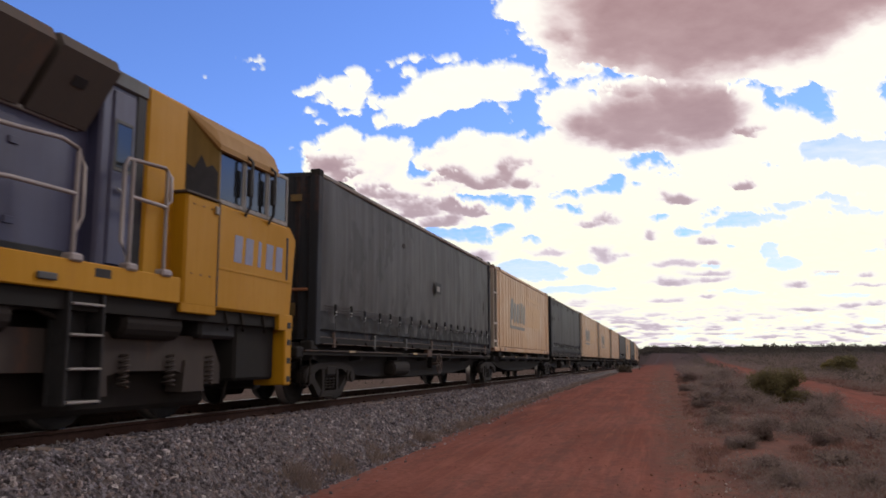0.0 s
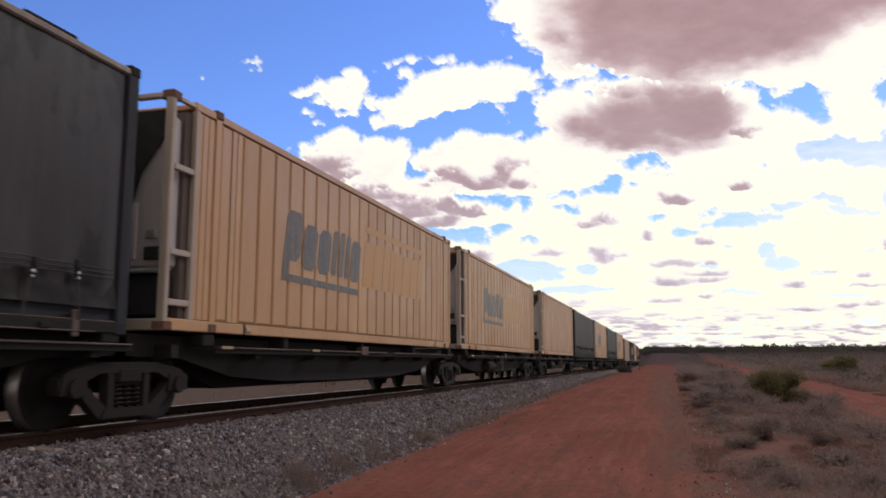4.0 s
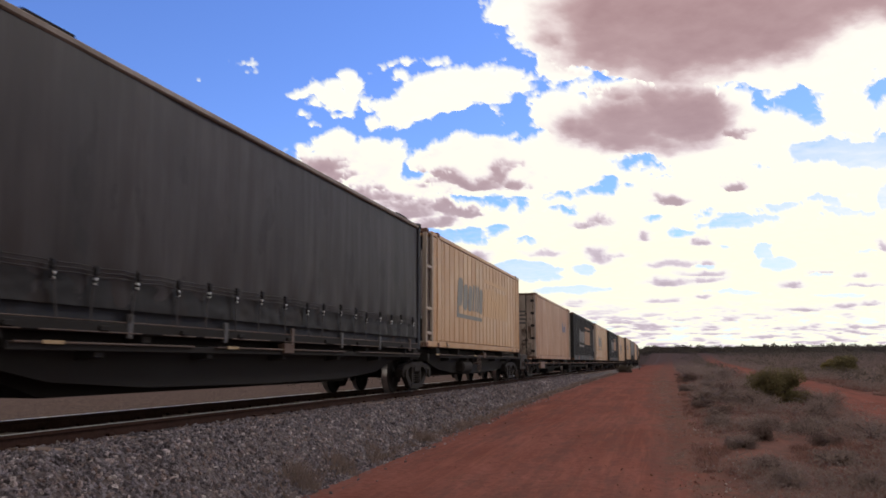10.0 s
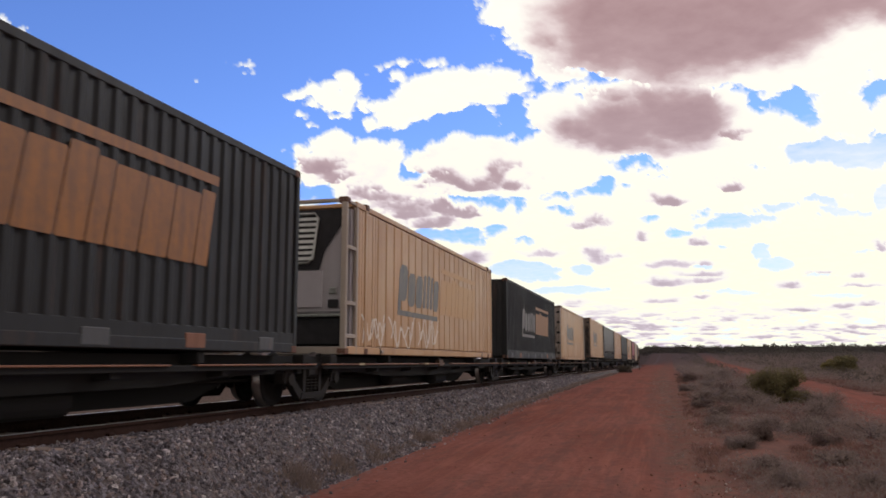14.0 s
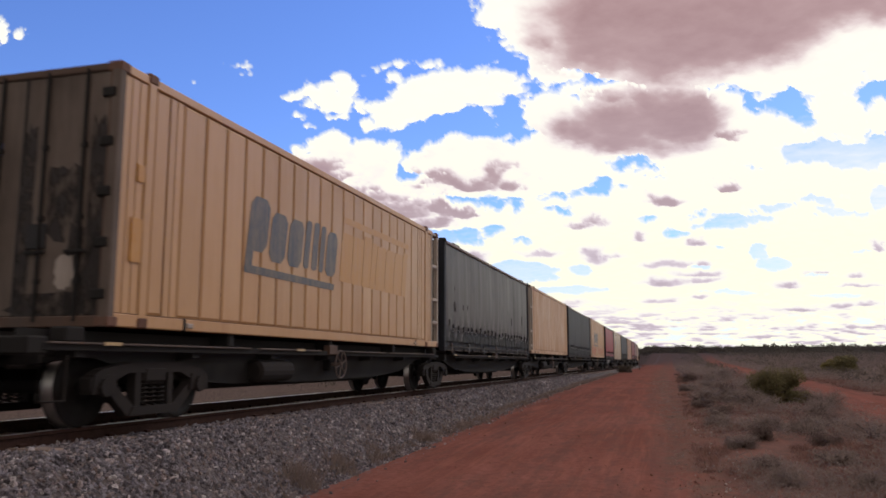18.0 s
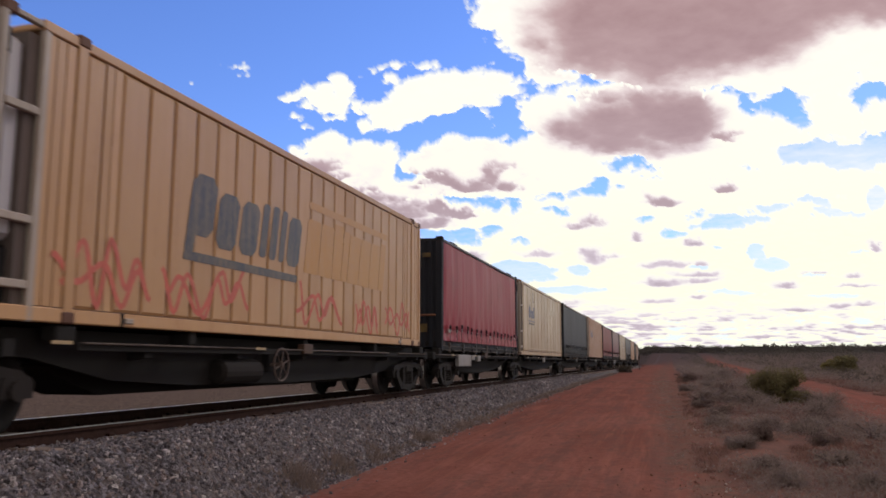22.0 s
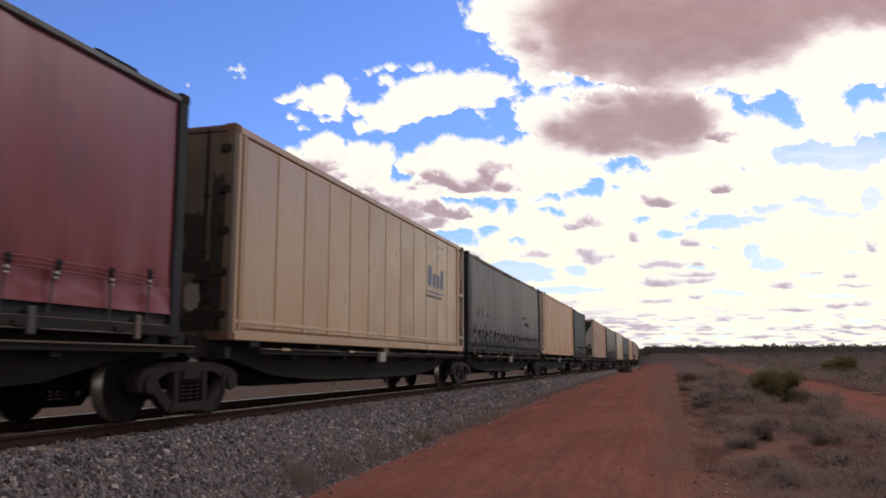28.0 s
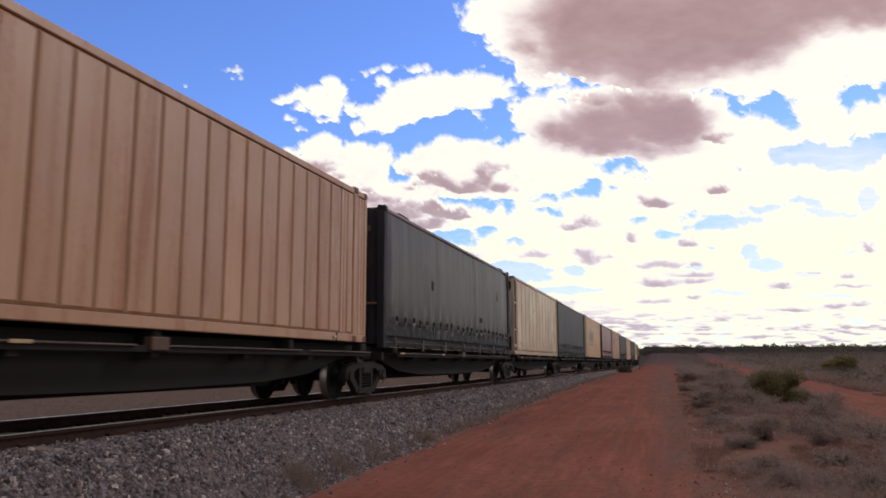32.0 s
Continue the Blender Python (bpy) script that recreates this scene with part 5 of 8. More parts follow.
def end_frame(thing, y_end, y_body, z0, z1, rungs, braced=False):
    """The open ladder-like frame that guards a cooling unit."""
    a, b = min(y_end, y_body), max(y_end, y_body)
    for x0, x1 in ((SIDE - 0.07, SIDE), (-SIDE, -SIDE + 0.07)):
        part("frame_post", Mb().cbox(x0, y_body - 0.045, z0, x1, y_body + 0.045, z1 - 0.1, 0.012), FRAME_WHITE, thing)
        for z in rungs:
            part("frame_rung", Mb().cbox(x0 + 0.006, a + 0.1, z - 0.04, x1 - 0.006, b - 0.04, z + 0.04, 0.01), FRAME_WHITE, thing)
    if braced:
        zm = (z0 + z1) / 2 + 0.1
        for za, zb in ((z0 + 0.35, zm), (z1 - 0.15, zm)):
            part("diagonal_brace", Mb().tube([(SIDE - 0.035, y_end, za), (SIDE - 0.035, y_body, zb)], 0.03, 6), FRAME_WHITE, thing)
    for x in (SIDE - 0.04, -SIDE + 0.04):
        part("frame_top", Mb().cbox(x - 0.03, a + 0.02, z1 - 0.09, x + 0.03, b, z1 - 0.03, 0.01), FRAME_WHITE, thing)
    s = 1 if y_end < y_body else -1
    part("header", Mb().cbox(-SIDE + 0.1, min(y_end, y_end + s * 0.08), z1 - 0.09, SIDE - 0.1, max(y_end, y_end + s * 0.08), z1 - 0.02, 0.012), FRAME_WHITE, thing)
    part("bottom_beam", Mb().cbox(-SIDE + 0.1, min(y_end, y_end + s * 0.1), z0, SIDE - 0.1, max(y_end, y_end + s * 0.1), z0 + 0.14, 0.012), FRAME_WHITE, thing)


def cooling_unit(thing, y, z0, z1, paint, housing):
    """The refrigeration unit: black shroud, slatted grille, white doors and dark machinery below."""
    yb = y + 0.42
    part("shroud", Mb().along_y([(-0.84, z1 - 1.34), (0.64, z1 - 1.34), (0.74, z1 - 1.0), (1.14, z1 - 0.42), (1.14, z1 - 0.2), (-1.0, z1 - 0.2)], y + 0.12, yb - 0.2), UNIT_BLACK, thing, "black shroud round the grille")
    unit = part("unit_cabinet", Mb().cbox(-1.10, y + 0.16, z0 + 0.74, 1.13, yb, z1 - 0.24, 0.06), paint, thing, "white refrigeration unit cabinet" if paint == UNIT_WHITE else "brown-grimed refrigeration unit cabinet")
    for x0, x1 in ((-0.92, -0.10), (-0.08, 0.72)):
        part("unit_door", Mb().cbox(x0, y + 0.13, z0 + 0.86, x1, y + 0.17, z1 - 1.36, 0.035), paint, unit)
    part("control_box", Mb().cbox(0.84, y + 0.12, z0 + 0.86, 1.04, y + 0.17, z0 + 1.02, 0.01), UNIT_BLACK, unit)
    part("gauge", Mb().cbox(0.86, y + 0.12, z0 + 1.12, 1.0, y + 0.17, z0 + 1.24, 0.01), GRILLE, unit)
    grille = part("grille", Mb().tube([(-0.80, y + 0.10, z1 - 0.36), (-0.74, y + 0.10, z1 - 0.28), (0.56, y + 0.10, z1 - 0.28), (0.63, y + 0.10, z1 - 0.36), (0.52, y + 0.10, z1 - 1.14), (0.44, y + 0.10, z1 - 1.22), (-0.64, y + 0.10, z1 - 1.22), (-0.70, y + 0.10, z1 - 1.14), (-0.80, y + 0.10, z1 - 0.36)], 0.028, 6), GRILLE, thing, "pale slatted air grille")
    for k in range(8):
        u = (k + 0.5) / 8
        w0, w1 = -0.77 + 0.10 * u, 0.61 - 0.12 * u
        z = z1 - 0.32 - 0.86 * u
        part("slat", Mb().along_x([(y + 0.085, z - 0.035), (y + 0.10, z - 0.035), (y + 0.125, z + 0.03), (y + 0.11, z + 0.03)], w0, w1), GRILLE, grille)
    part("machinery", Mb().cbox(-1.04, y + 0.2, z0 + 0.16, 1.1, yb, z0 + 0.70, 0.04), UNIT_BLACK, thing, "dark compressor compartment")
    part("sill_bar", Mb().cbox(-1.0, y + 0.12, z0 + 0.70, 1.08, y + 0.2, z0 + 0.75, 0.01), GRILLE, thing)
    part("evaporator_housing", Mb().box(-1.15, yb - 0.02, z0 + 0.15, 1.17, y + 0.56, z1 - 0.16), housing, thing)


def scuff_mesh(x, z, rx, rz, y, seed):
    """A ragged patch of dirt or bare rust lying flat on a door."""
    g = random.Random(seed)
    n = 22
    rim = []
    for k in range(n):
        a = 2 * math.pi * k / n
        c, s = math.cos(a), math.sin(a)
        q = 1 / max(abs(c), abs(s)) ** 0.75 * g.uniform(0.80, 1.05)
        rim.append((x + rx * q * c, y, z + rz * q * s))
    return Mb().add([(x, y, z)] + rim, [(0, 1 + k, 1 + (k + 1) % n) for k in range(n)], True)


def door_end(thing, y, z0, z1, logo, paint=None):
    """Twin doors with locking bars, hinges and faded markings."""
    for x0, x1 in ((-1.13, -0.01), (0.01, 1.13)):
        door = part("door", Mb().cbox(x0, y + 0.02, z0 + 0.12, x1, y + 0.07, z1 - 0.1, 0.015), paint or DOOR_WHITE, thing, "grimy white container door" if not paint else "brown-black grimed container door")
        for xr in (x0 + 0.30, x0 + 0.82):
            part("locking_bar", Mb().tube([(xr, y + 0.0, z0 + 0.06), (xr, y + 0.0, z1 - 0.06)], 0.02, 6), DARK_STEEL, door)
            for z in (z0 + 0.5, z0 + 1.2, z0 + 2.0):
                part("bar_bracket", Mb().cbox(xr - 0.04, y - 0.01, z - 0.03, xr + 0.04, y + 0.03, z + 0.03, 0.008), DARK_STEEL, door)
            part("door_lever", Mb().cbox(xr - 0.16, y - 0.03, z0 + 0.80, xr + 0.10, y - 0.005, z0 + 0.84, 0.006), DARK_STEEL, door)
        hx = x0 + 0.01 if x0 < -0.5 else x1 - 0.01
        for k in range(5):
            part("hinge", HINGE, DARK_STEEL, door, "", (hx, y + 0.01, z0 + 0.35 + k * (z1 - z0 - 0.7) / 4))
    for x0, x1 in ((-1.145, -1.115), (1.115, 1.145)):
        part("door_gasket", Mb().cbox(x0, y + 0.008, z0 + 0.12, x1, y + 0.075, z1 - 0.1, 0.004), RUSTY, thing)
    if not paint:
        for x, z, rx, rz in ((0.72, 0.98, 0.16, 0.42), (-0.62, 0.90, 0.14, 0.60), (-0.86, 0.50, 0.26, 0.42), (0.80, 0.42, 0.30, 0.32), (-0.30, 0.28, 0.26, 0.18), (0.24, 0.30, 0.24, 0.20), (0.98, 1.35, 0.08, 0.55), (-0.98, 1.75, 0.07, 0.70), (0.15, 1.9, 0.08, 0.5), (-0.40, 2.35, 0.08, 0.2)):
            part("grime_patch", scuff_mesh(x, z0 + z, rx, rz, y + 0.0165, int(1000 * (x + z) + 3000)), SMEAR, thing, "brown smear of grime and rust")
        for x in (-0.22, 0.28):
            part("top_bracket", Mb().cbox(x - 0.07, y - 0.01, z1 - 0.24, x + 0.07, y + 0.03, z1 - 0.09, 0.012), FRAME_WHITE, thing, "white welded bracket")
    else:
        for x, z, rx, rz in ((1.03, 1.25, 0.12, 1.20), (0.90, 0.62, 0.24, 0.56), (0.45, 0.24, 0.55, 0.16), (0.60, 1.35, 0.26, 0.45), (-0.70, 0.40, 0.42, 0.34), (-0.95, 1.4, 0.14, 0.9), (0.10, 1.2, 0.10, 1.1)):
            part("soot_patch", scuff_mesh(x, z0 + z, rx, rz, y + 0.0165, int(1000 * (x + z) + 3000)), SOOT, thing, "black ragged smear of soot")
        part("bare_patch", scuff_mesh(0.66, z0 + 0.60, 0.13, 0.20, y + 0.0135, 77), DOOR_WHITE, thing, "pale rubbed patch")
    part("door_gasket", Mb().cbox(-0.012, y + 0.015, z0 + 0.12, 0.012, y + 0.075, z1 - 0.1, 0.003), UNIT_BLACK, thing)
    part("header", Mb().cbox(-1.15, y, z1 - 0.1, 1.15, y + 0.1, z1 - 0.01, 0.01), RUSTY, thing)
    part("door_sill", Mb().cbox(-1.15, y, z0, 1.15, y + 0.1, z0 + 0.12, 0.01), RUSTY, thing)
    if logo:
        for a, b in ((-0.82, -0.70), (-0.66, -0.56), (-0.52, -0.42), (-0.38, -0.28)):
            part("marking", Mb().box(a, y + 0.012, z0 + 1.95, b, y + 0.018, z0 + 2.1), LOGO_BLUE, thing, "faded blue lettering bar")
        part("notice", Mb().cbox(-0.96, y + 0.008, z0 + 2.42, -0.70, y + 0.018, z0 + 2.64, 0.002), NOTICE_GREEN, thing, "small green notice plate")
    for r in range(0 if paint else 4):
        part("marking", Mb().box(0.14, y + 0.012, z0 + 1.55 + r * 0.17, 0.42, y + 0.018, z0 + 1.63 + r * 0.17), POST_GREY, thing, "small faded data line")
        part("marking", Mb().box(0.52, y + 0.012, z0 + 1.55 + r * 0.17, 0.80, y + 0.018, z0 + 1.63 + r * 0.17), POST_GREY, thing, "small faded data line")
    part("inspection_plate", Mb().cbox(0.14, y + 0.0, z0 + 0.86, 0.40, y + 0.02, z0 + 1.14, 0.01), UNIT_BLACK, thing)
    if not paint:
        part("inspection_card", Mb().cbox(0.185, y - 0.006, z0 + 0.905, 0.355, y + 0.002, z0 + 1.095, 0.003), DOOR_WHITE, thing)


def rigid_box(length, z0, z1, mat, label, front="unit", rear="plain", style="panel", logo="", graffiti="", grimy=False, unit=None, housing=None):
    """A refrigerated or dry steel container with ribbed or panelled walls."""
    thing = tagged(new("shipping_container"), label, "container", "containers on the train")
    h = length / 2
    box_frame(thing, length, z0, z1, mat, front, rear, None, grimy)
    ya = -h + (0.56 if front == "unit" else 0.10)
    yb = h - (0.56 if rear == "frame" else 0.10)
    wall = SIDE - 0.035
    # Behind panelled walls the body is darker, so the gaps read as lines.
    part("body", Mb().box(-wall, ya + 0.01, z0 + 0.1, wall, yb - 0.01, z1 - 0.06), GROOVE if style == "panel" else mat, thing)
    zc, hh = (z0 + z1) / 2 + 0.02, z1 - z0 - 0.28
    if style == "panel":
        spots = []
        for e, s in ((ya, 1), (yb, -1)):
            y = e
            for w in (0.14, 0.14, 0.14):
                spots.append((y + s * w / 2, w - 0.02))
                y += s * w
            part("lifting_post", Mb().cbox(SIDE - 0.06, min(y, y + s * 0.15), z0 + 0.01, SIDE + 0.002, max(y, y + s * 0.15), z1 - 0.005, 0.015), mat, thing)
            for z in (z0 + 0.06, z1 - 0.025):
                part("corner_casting", CAST, CASTING, thing, "", (SIDE - 0.075, y + s * 0.075, z))
            part("latch", LATCH, FRAME_WHITE, thing, "pale latch on the bottom rail", (SIDE + 0.004, y + s * 1.0, z0 + 0.07))
            part("rail_notch", Mb().cbox(SIDE - 0.02, y + s * 0.90 - 0.03, z0 + 0.0, SIDE + 0.004, y + s * 0.90 + 0.03, z0 + 0.15, 0.006), DARK_STEEL, thing)
            y += s * 0.15
            for w in (0.30, 0.14, 0.14):
                spots.append((y + s * w / 2, w - 0.02))
                y += s * w
            if s == 1:
                lo = y
            else:
                hi = y
        n = max(1, round((hi - lo) / 0.50))
        w = (hi - lo) / n
        spots += [(lo + (k + 0.5) * w, w - 0.024) for k in range(n)]
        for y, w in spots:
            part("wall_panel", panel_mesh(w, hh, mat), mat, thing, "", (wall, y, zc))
    elif style == "smooth":
        n = 12
        w = (yb - ya - 0.5) / n
        for k in range(n):
            part("wall_panel", panel_mesh(w - 0.005, hh, mat), mat, thing, "", (wall, ya + 0.25 + (k + 0.5) * w, zc))
        for e, s in ((ya, 1), (yb, -1)):
            part("edge_strip", Mb().cbox(wall, min(e, e + s * 0.1), z0 + 0.12, SIDE + 0.01, max(e, e + s * 0.1), z1 - 0.1, 0.02), mat, thing)
            part("edge_strip", Mb().cbox(wall, min(e + s * 0.15, e + s * 0.23), z0 + 0.12, SIDE + 0.01, max(e + s * 0.15, e + s * 0.23), z1 - 0.1, 0.02), mat, thing)
        part("rivet_rail", Mb().cbox(wall, ya, z0 + 0.24, SIDE - 0.002, yb, z0 + 0.29, 0.006), mat, thing)
    else:
        pitch = 0.278
        n = int((yb - ya) / pitch)
        pitch = (yb - ya) / n
        for sx in (1, -1):
            verts, faces = [], []
            for k in range(n):
                for u, d in ((0, 0.0), (0.30, 0.0), (0.50, -0.036), (0.80, -0.036)):
                    y = ya + (k + u) * pitch
                    verts += [(sx * (SIDE - 0.004 + d), y, z0 + 0.30), (sx * (SIDE - 0.004 + d), y, z1 - 0.11)]
            faces = [(2 * i, 2 * i + 2, 2 * i + 3, 2 * i + 1) for i in range(len(verts) // 2 - 1)]
            part("corrugated_wall", Mb().add(verts, faces), mat, thing, "vertically corrugated steel wall")
        part("lower_band", Mb().cbox(SIDE - 0.05, ya, z0 + 0.12, SIDE - 0.008, yb, z0 + 0.31, 0.01), mat, thing)
        for k in range(7):
            y = ya + 0.9 + k * (yb - ya - 1.8) / 6
            part("fork_pocket", Mb().cbox(SIDE - 0.03, y - 0.22, z0 + 0.03, SIDE + 0.004, y + 0.22, z0 + 0.22, 0.01), ORANGE_EDGE if k in (1, 5) else POST_GREY, thing)
        verts = []
        for k in range(10):
            for u, d in ((0, 0.0), (0.3, 0.0), (0.5, 0.036), (0.8, 0.036)):
                x = -1.15 + (k + u) * 0.23
                verts += [(x, -h + 0.03 + d, z0 + 0.1), (x, -h + 0.03 + d, z1 - 0.1)]
        part("end_wall", Mb().add(verts, [(2 * i, 2 * i + 2, 2 * i + 3, 2 * i + 1) for i in range(len(verts) // 2 - 1)]), mat, thing)
    if front == "unit":
        end_frame(thing, -h, ya, z0, z1, (z0 + 0.34, z0 + 0.95, z0 + 2.0))
        cooling_unit(thing, -h, z0, z1, unit or UNIT_WHITE, housing or HOUSING)
    elif front == "door":
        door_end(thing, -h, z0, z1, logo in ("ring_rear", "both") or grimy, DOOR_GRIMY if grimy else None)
    if rear == "frame":
        end_frame(thing, h, yb, z0, z1, (z0 + 0.40, (z0 + z1) / 2 + 0.1) if style == "smooth" else (z0 + 0.62, z0 + 1.2, z0 + 2.05), style == "smooth")
    if style != "corrugated":
        part("rail_seam", Mb().cbox(SIDE - 0.01, ya + 0.3, z0 + 0.150, SIDE - 0.002, yb - 0.3, z0 + 0.160, 0.002), GROOVE, thing)
    skin = SIDE - 0.013 + (0.003 if style == "panel" else 0.001)
    if style == "corrugated":
        skin = SIDE - 0.003
    if logo in ("word", "both"):
        off = 3.0 if front == "unit" else 3.2 if style == "corrugated" else 2.85
        y0 = -h + off
        word_bars(thing, "lettering_bar", y0, y0 + 3.15, z1 - 1.78, z1 - 0.95, BARS_A, LOGO_NAVY if style == "panel" else LOGO_PALE, skin)
        word_bars(thing, "lettering_bar", y0 + 3.35, y0 + 7.3, z1 - 1.85, z1 - 0.70, BARS_B, LOGO_YELLOW if style == "panel" else LOGO_ORANGE, skin, 0.16, 0.05)
    if logo in ("ring", "ring_rear"):
        y0 = -h + (2.15 if logo == "ring" else length - 3.62)
        word_bars(thing, "lettering_bar", y0, y0 + 1.42, z1 - 1.43, z1 - 0.90, BARS_C, LOGO_BLUE, skin, 0.1)
        if style == "smooth":
            for k, (dy, dz) in enumerate(((0.62, 0.30), (0.80, 0.42), (0.70, 0.62), (1.0, 0.30), (1.02, 0.66))):
                star = Mb().along_x([(math.sin(2 * math.pi * q / 10) * (0.06 if q % 2 == 0 else 0.026), math.cos(2 * math.pi * q / 10) * (0.06 if q % 2 == 0 else 0.026)) for q in range(10)], skin, skin + 0.003)
                part("star_mark", star, LOGO_BLUE, thing, "small blue star", (0, y0 + dy + 0.3, z1 - 0.98 + dz))
            part("lettering_bar", Mb().box(skin, y0 - 0.1, z1 - 1.58, skin + 0.003, y0 + 1.46, z1 - 1.54), LOGO_BLUE, thing)
            part("lettering_bar", Mb().box(skin, y0 - 0.1, z1 - 1.70, skin + 0.003, y0 + 1.30, z1 - 1.64), POST_GREY, thing)
            return thing
        ring(thing, y0 + 0.85, z1 - 1.0, 0.42, 0.42, LOGO_RUST, skin + 0.003)
    if graffiti == "red":
        spray(thing, [(-h + p, -h + q) for p, q in ((0.9, 2.4), (2.6, 4.6), (6.2, 7.9), (8.6, 9.9), (10.4, 12.0))], z0 + 0.18, z0 + 0.95, SPRAY_RED, 5, "red sprayed scribble", 0.034)
    if graffiti == "white":
        spray(thing, [(-h + p, -h + q) for p, q in ((0.9, 2.2), (2.5, 4.2), (4.5, 6.2))], z0 + 0.15, z0 + 0.95, SPRAY_WHITE, 9, "white sprayed scribble")
    if grimy and style == "panel":
        for ty, tz, tw, th in ((0.45, 1.75, 0.06, 0.10), (0.42, 0.98, 0.09, 0.25)):
            part("notice", Mb().cbox(SIDE - 0.02, -h + ty - tw, z0 + tz - th, SIDE + 0.001, -h + ty + tw, z0 + tz + th, 0.001), LOGO_YELLOW, thing, "faded yellow notice")
    if logo == "seam":
        part("notice", Mb().cbox(SIDE - 0.008, h - 1.1, z0 + 0.75, SIDE - 0.004, h - 0.95, z0 + 1.15, 0.001), LOGO_YELLOW, thing, "yellow notice plate")
    return thing




def curtain_mesh(length, z0, z1, seed, billow, mat):
    """A tensioned vinyl sheet with soft vertical folds, bulging between its straps."""
    ny_, nz_ = int(length * 22), 22
    y = np.linspace(-length / 2, length / 2, ny_)
    z = np.linspace(z0, z1, nz_)
    Y, Z = np.meshgrid(y, z)
    X = fold_depth(Y, Z, length, z0, z1, seed, billow)
    idx = np.arange(ny_ * nz_).reshape(nz_, ny_)
    q = np.stack([idx[:-1, :-1], idx[:-1, 1:], idx[1:, 1:], idx[1:, :-1]], -1).reshape(-1, 4)
    return sheet("curtain", np.stack([X, Y, Z], -1).reshape(-1, 3), q, mat, True)


def fold_depth(Y, Z, length, z0, z1, seed, billow):
    u = (Z - z0) / (z1 - z0)
    fold = noise_grid(Y * 2.2 + seed * 7.7, Z * 0.18 + seed, 90 + seed, 3)
    soft = noise_grid(Y * 0.45, Z * 0.3 + seed * 3, 91 + seed, 2)
    low = np.clip(1 - u * 3.2, 0, 1)
    crease = noise_grid(Y * 0.7, Z * 16.0, 92 + seed, 2)
    X = 0.022 * np.clip(1 - abs(u - 0.09) / 0.07, 0, 1) * crease + 0.012 * fold + 0.035 * soft * billow + low * 0.02 * np.sin(Y * 9.0 + 2 * soft) + 0.03 * billow * np.sin(np.pi * u)
    return X * np.clip((length / 2 - np.abs(Y)) / 0.25, 0, 1)


def stain_mesh(y, z, ry, rz, folds, seed):
    """A ragged tar stain that lies on the folds of its curtain."""
    g = np.random.RandomState(seed)
    n = 28
    a = 2 * math.pi * np.arange(n) / n
    rim = 0.72 + 0.30 * noise_grid(np.cos(a) * 2.2 + seed, np.sin(a) * 2.2, 300 + seed % 50, 3, 0.7) + g.uniform(-0.06, 0.06, n)
    ys = np.concatenate([[y]] + [y + ry * rim * k * np.cos(a) for k in (0.4, 0.75, 1.0)])
    zs = np.concatenate([[z]] + [z + rz * rim * k * np.sin(a) for k in (0.4, 0.75, 1.0)])
    verts = np.stack([fold_depth(ys, zs, *folds) + 0.005, ys, zs], -1)
    faces = [(0, 1 + k, 1 + (k + 1) % n) for k in range(n)]
    for r in range(2):
        b = 1 + r * n
        faces += [(b + k, b + n + k, b + n + (k + 1) % n, b + (k + 1) % n) for k in range(n)]
    return Mb().add(verts, faces, True)


def skirt_mesh(length, z0, z1, seed, mat):
    """The loose lower hem of the curtain, gathered and creased."""
    ny_, nz_ = int(length * 18), 9
    Y, Z = np.meshgrid(np.linspace(-length / 2, length / 2, ny_), np.linspace(z0, z1, nz_))
    u = (Z - z0) / (z1 - z0)
    X = 0.016 * noise_grid(Y * 4.0, Z * 9.0, 190 + seed % 97, 4, 0.6) + 0.008 * np.sin(Y * 11 + 5 * noise_grid(Y, Z, 191 + seed % 97, 2)) * (1 - u) + 0.008 - 0.022 * u
    idx = np.arange(ny_ * nz_).reshape(nz_, ny_)
    q = np.stack([idx[:-1, :-1], idx[:-1, 1:], idx[1:, 1:], idx[1:, :-1]], -1).reshape(-1, 4)
    return sheet("skirt", np.stack([X, Y, Z], -1).reshape(-1, 3), q, mat, True)


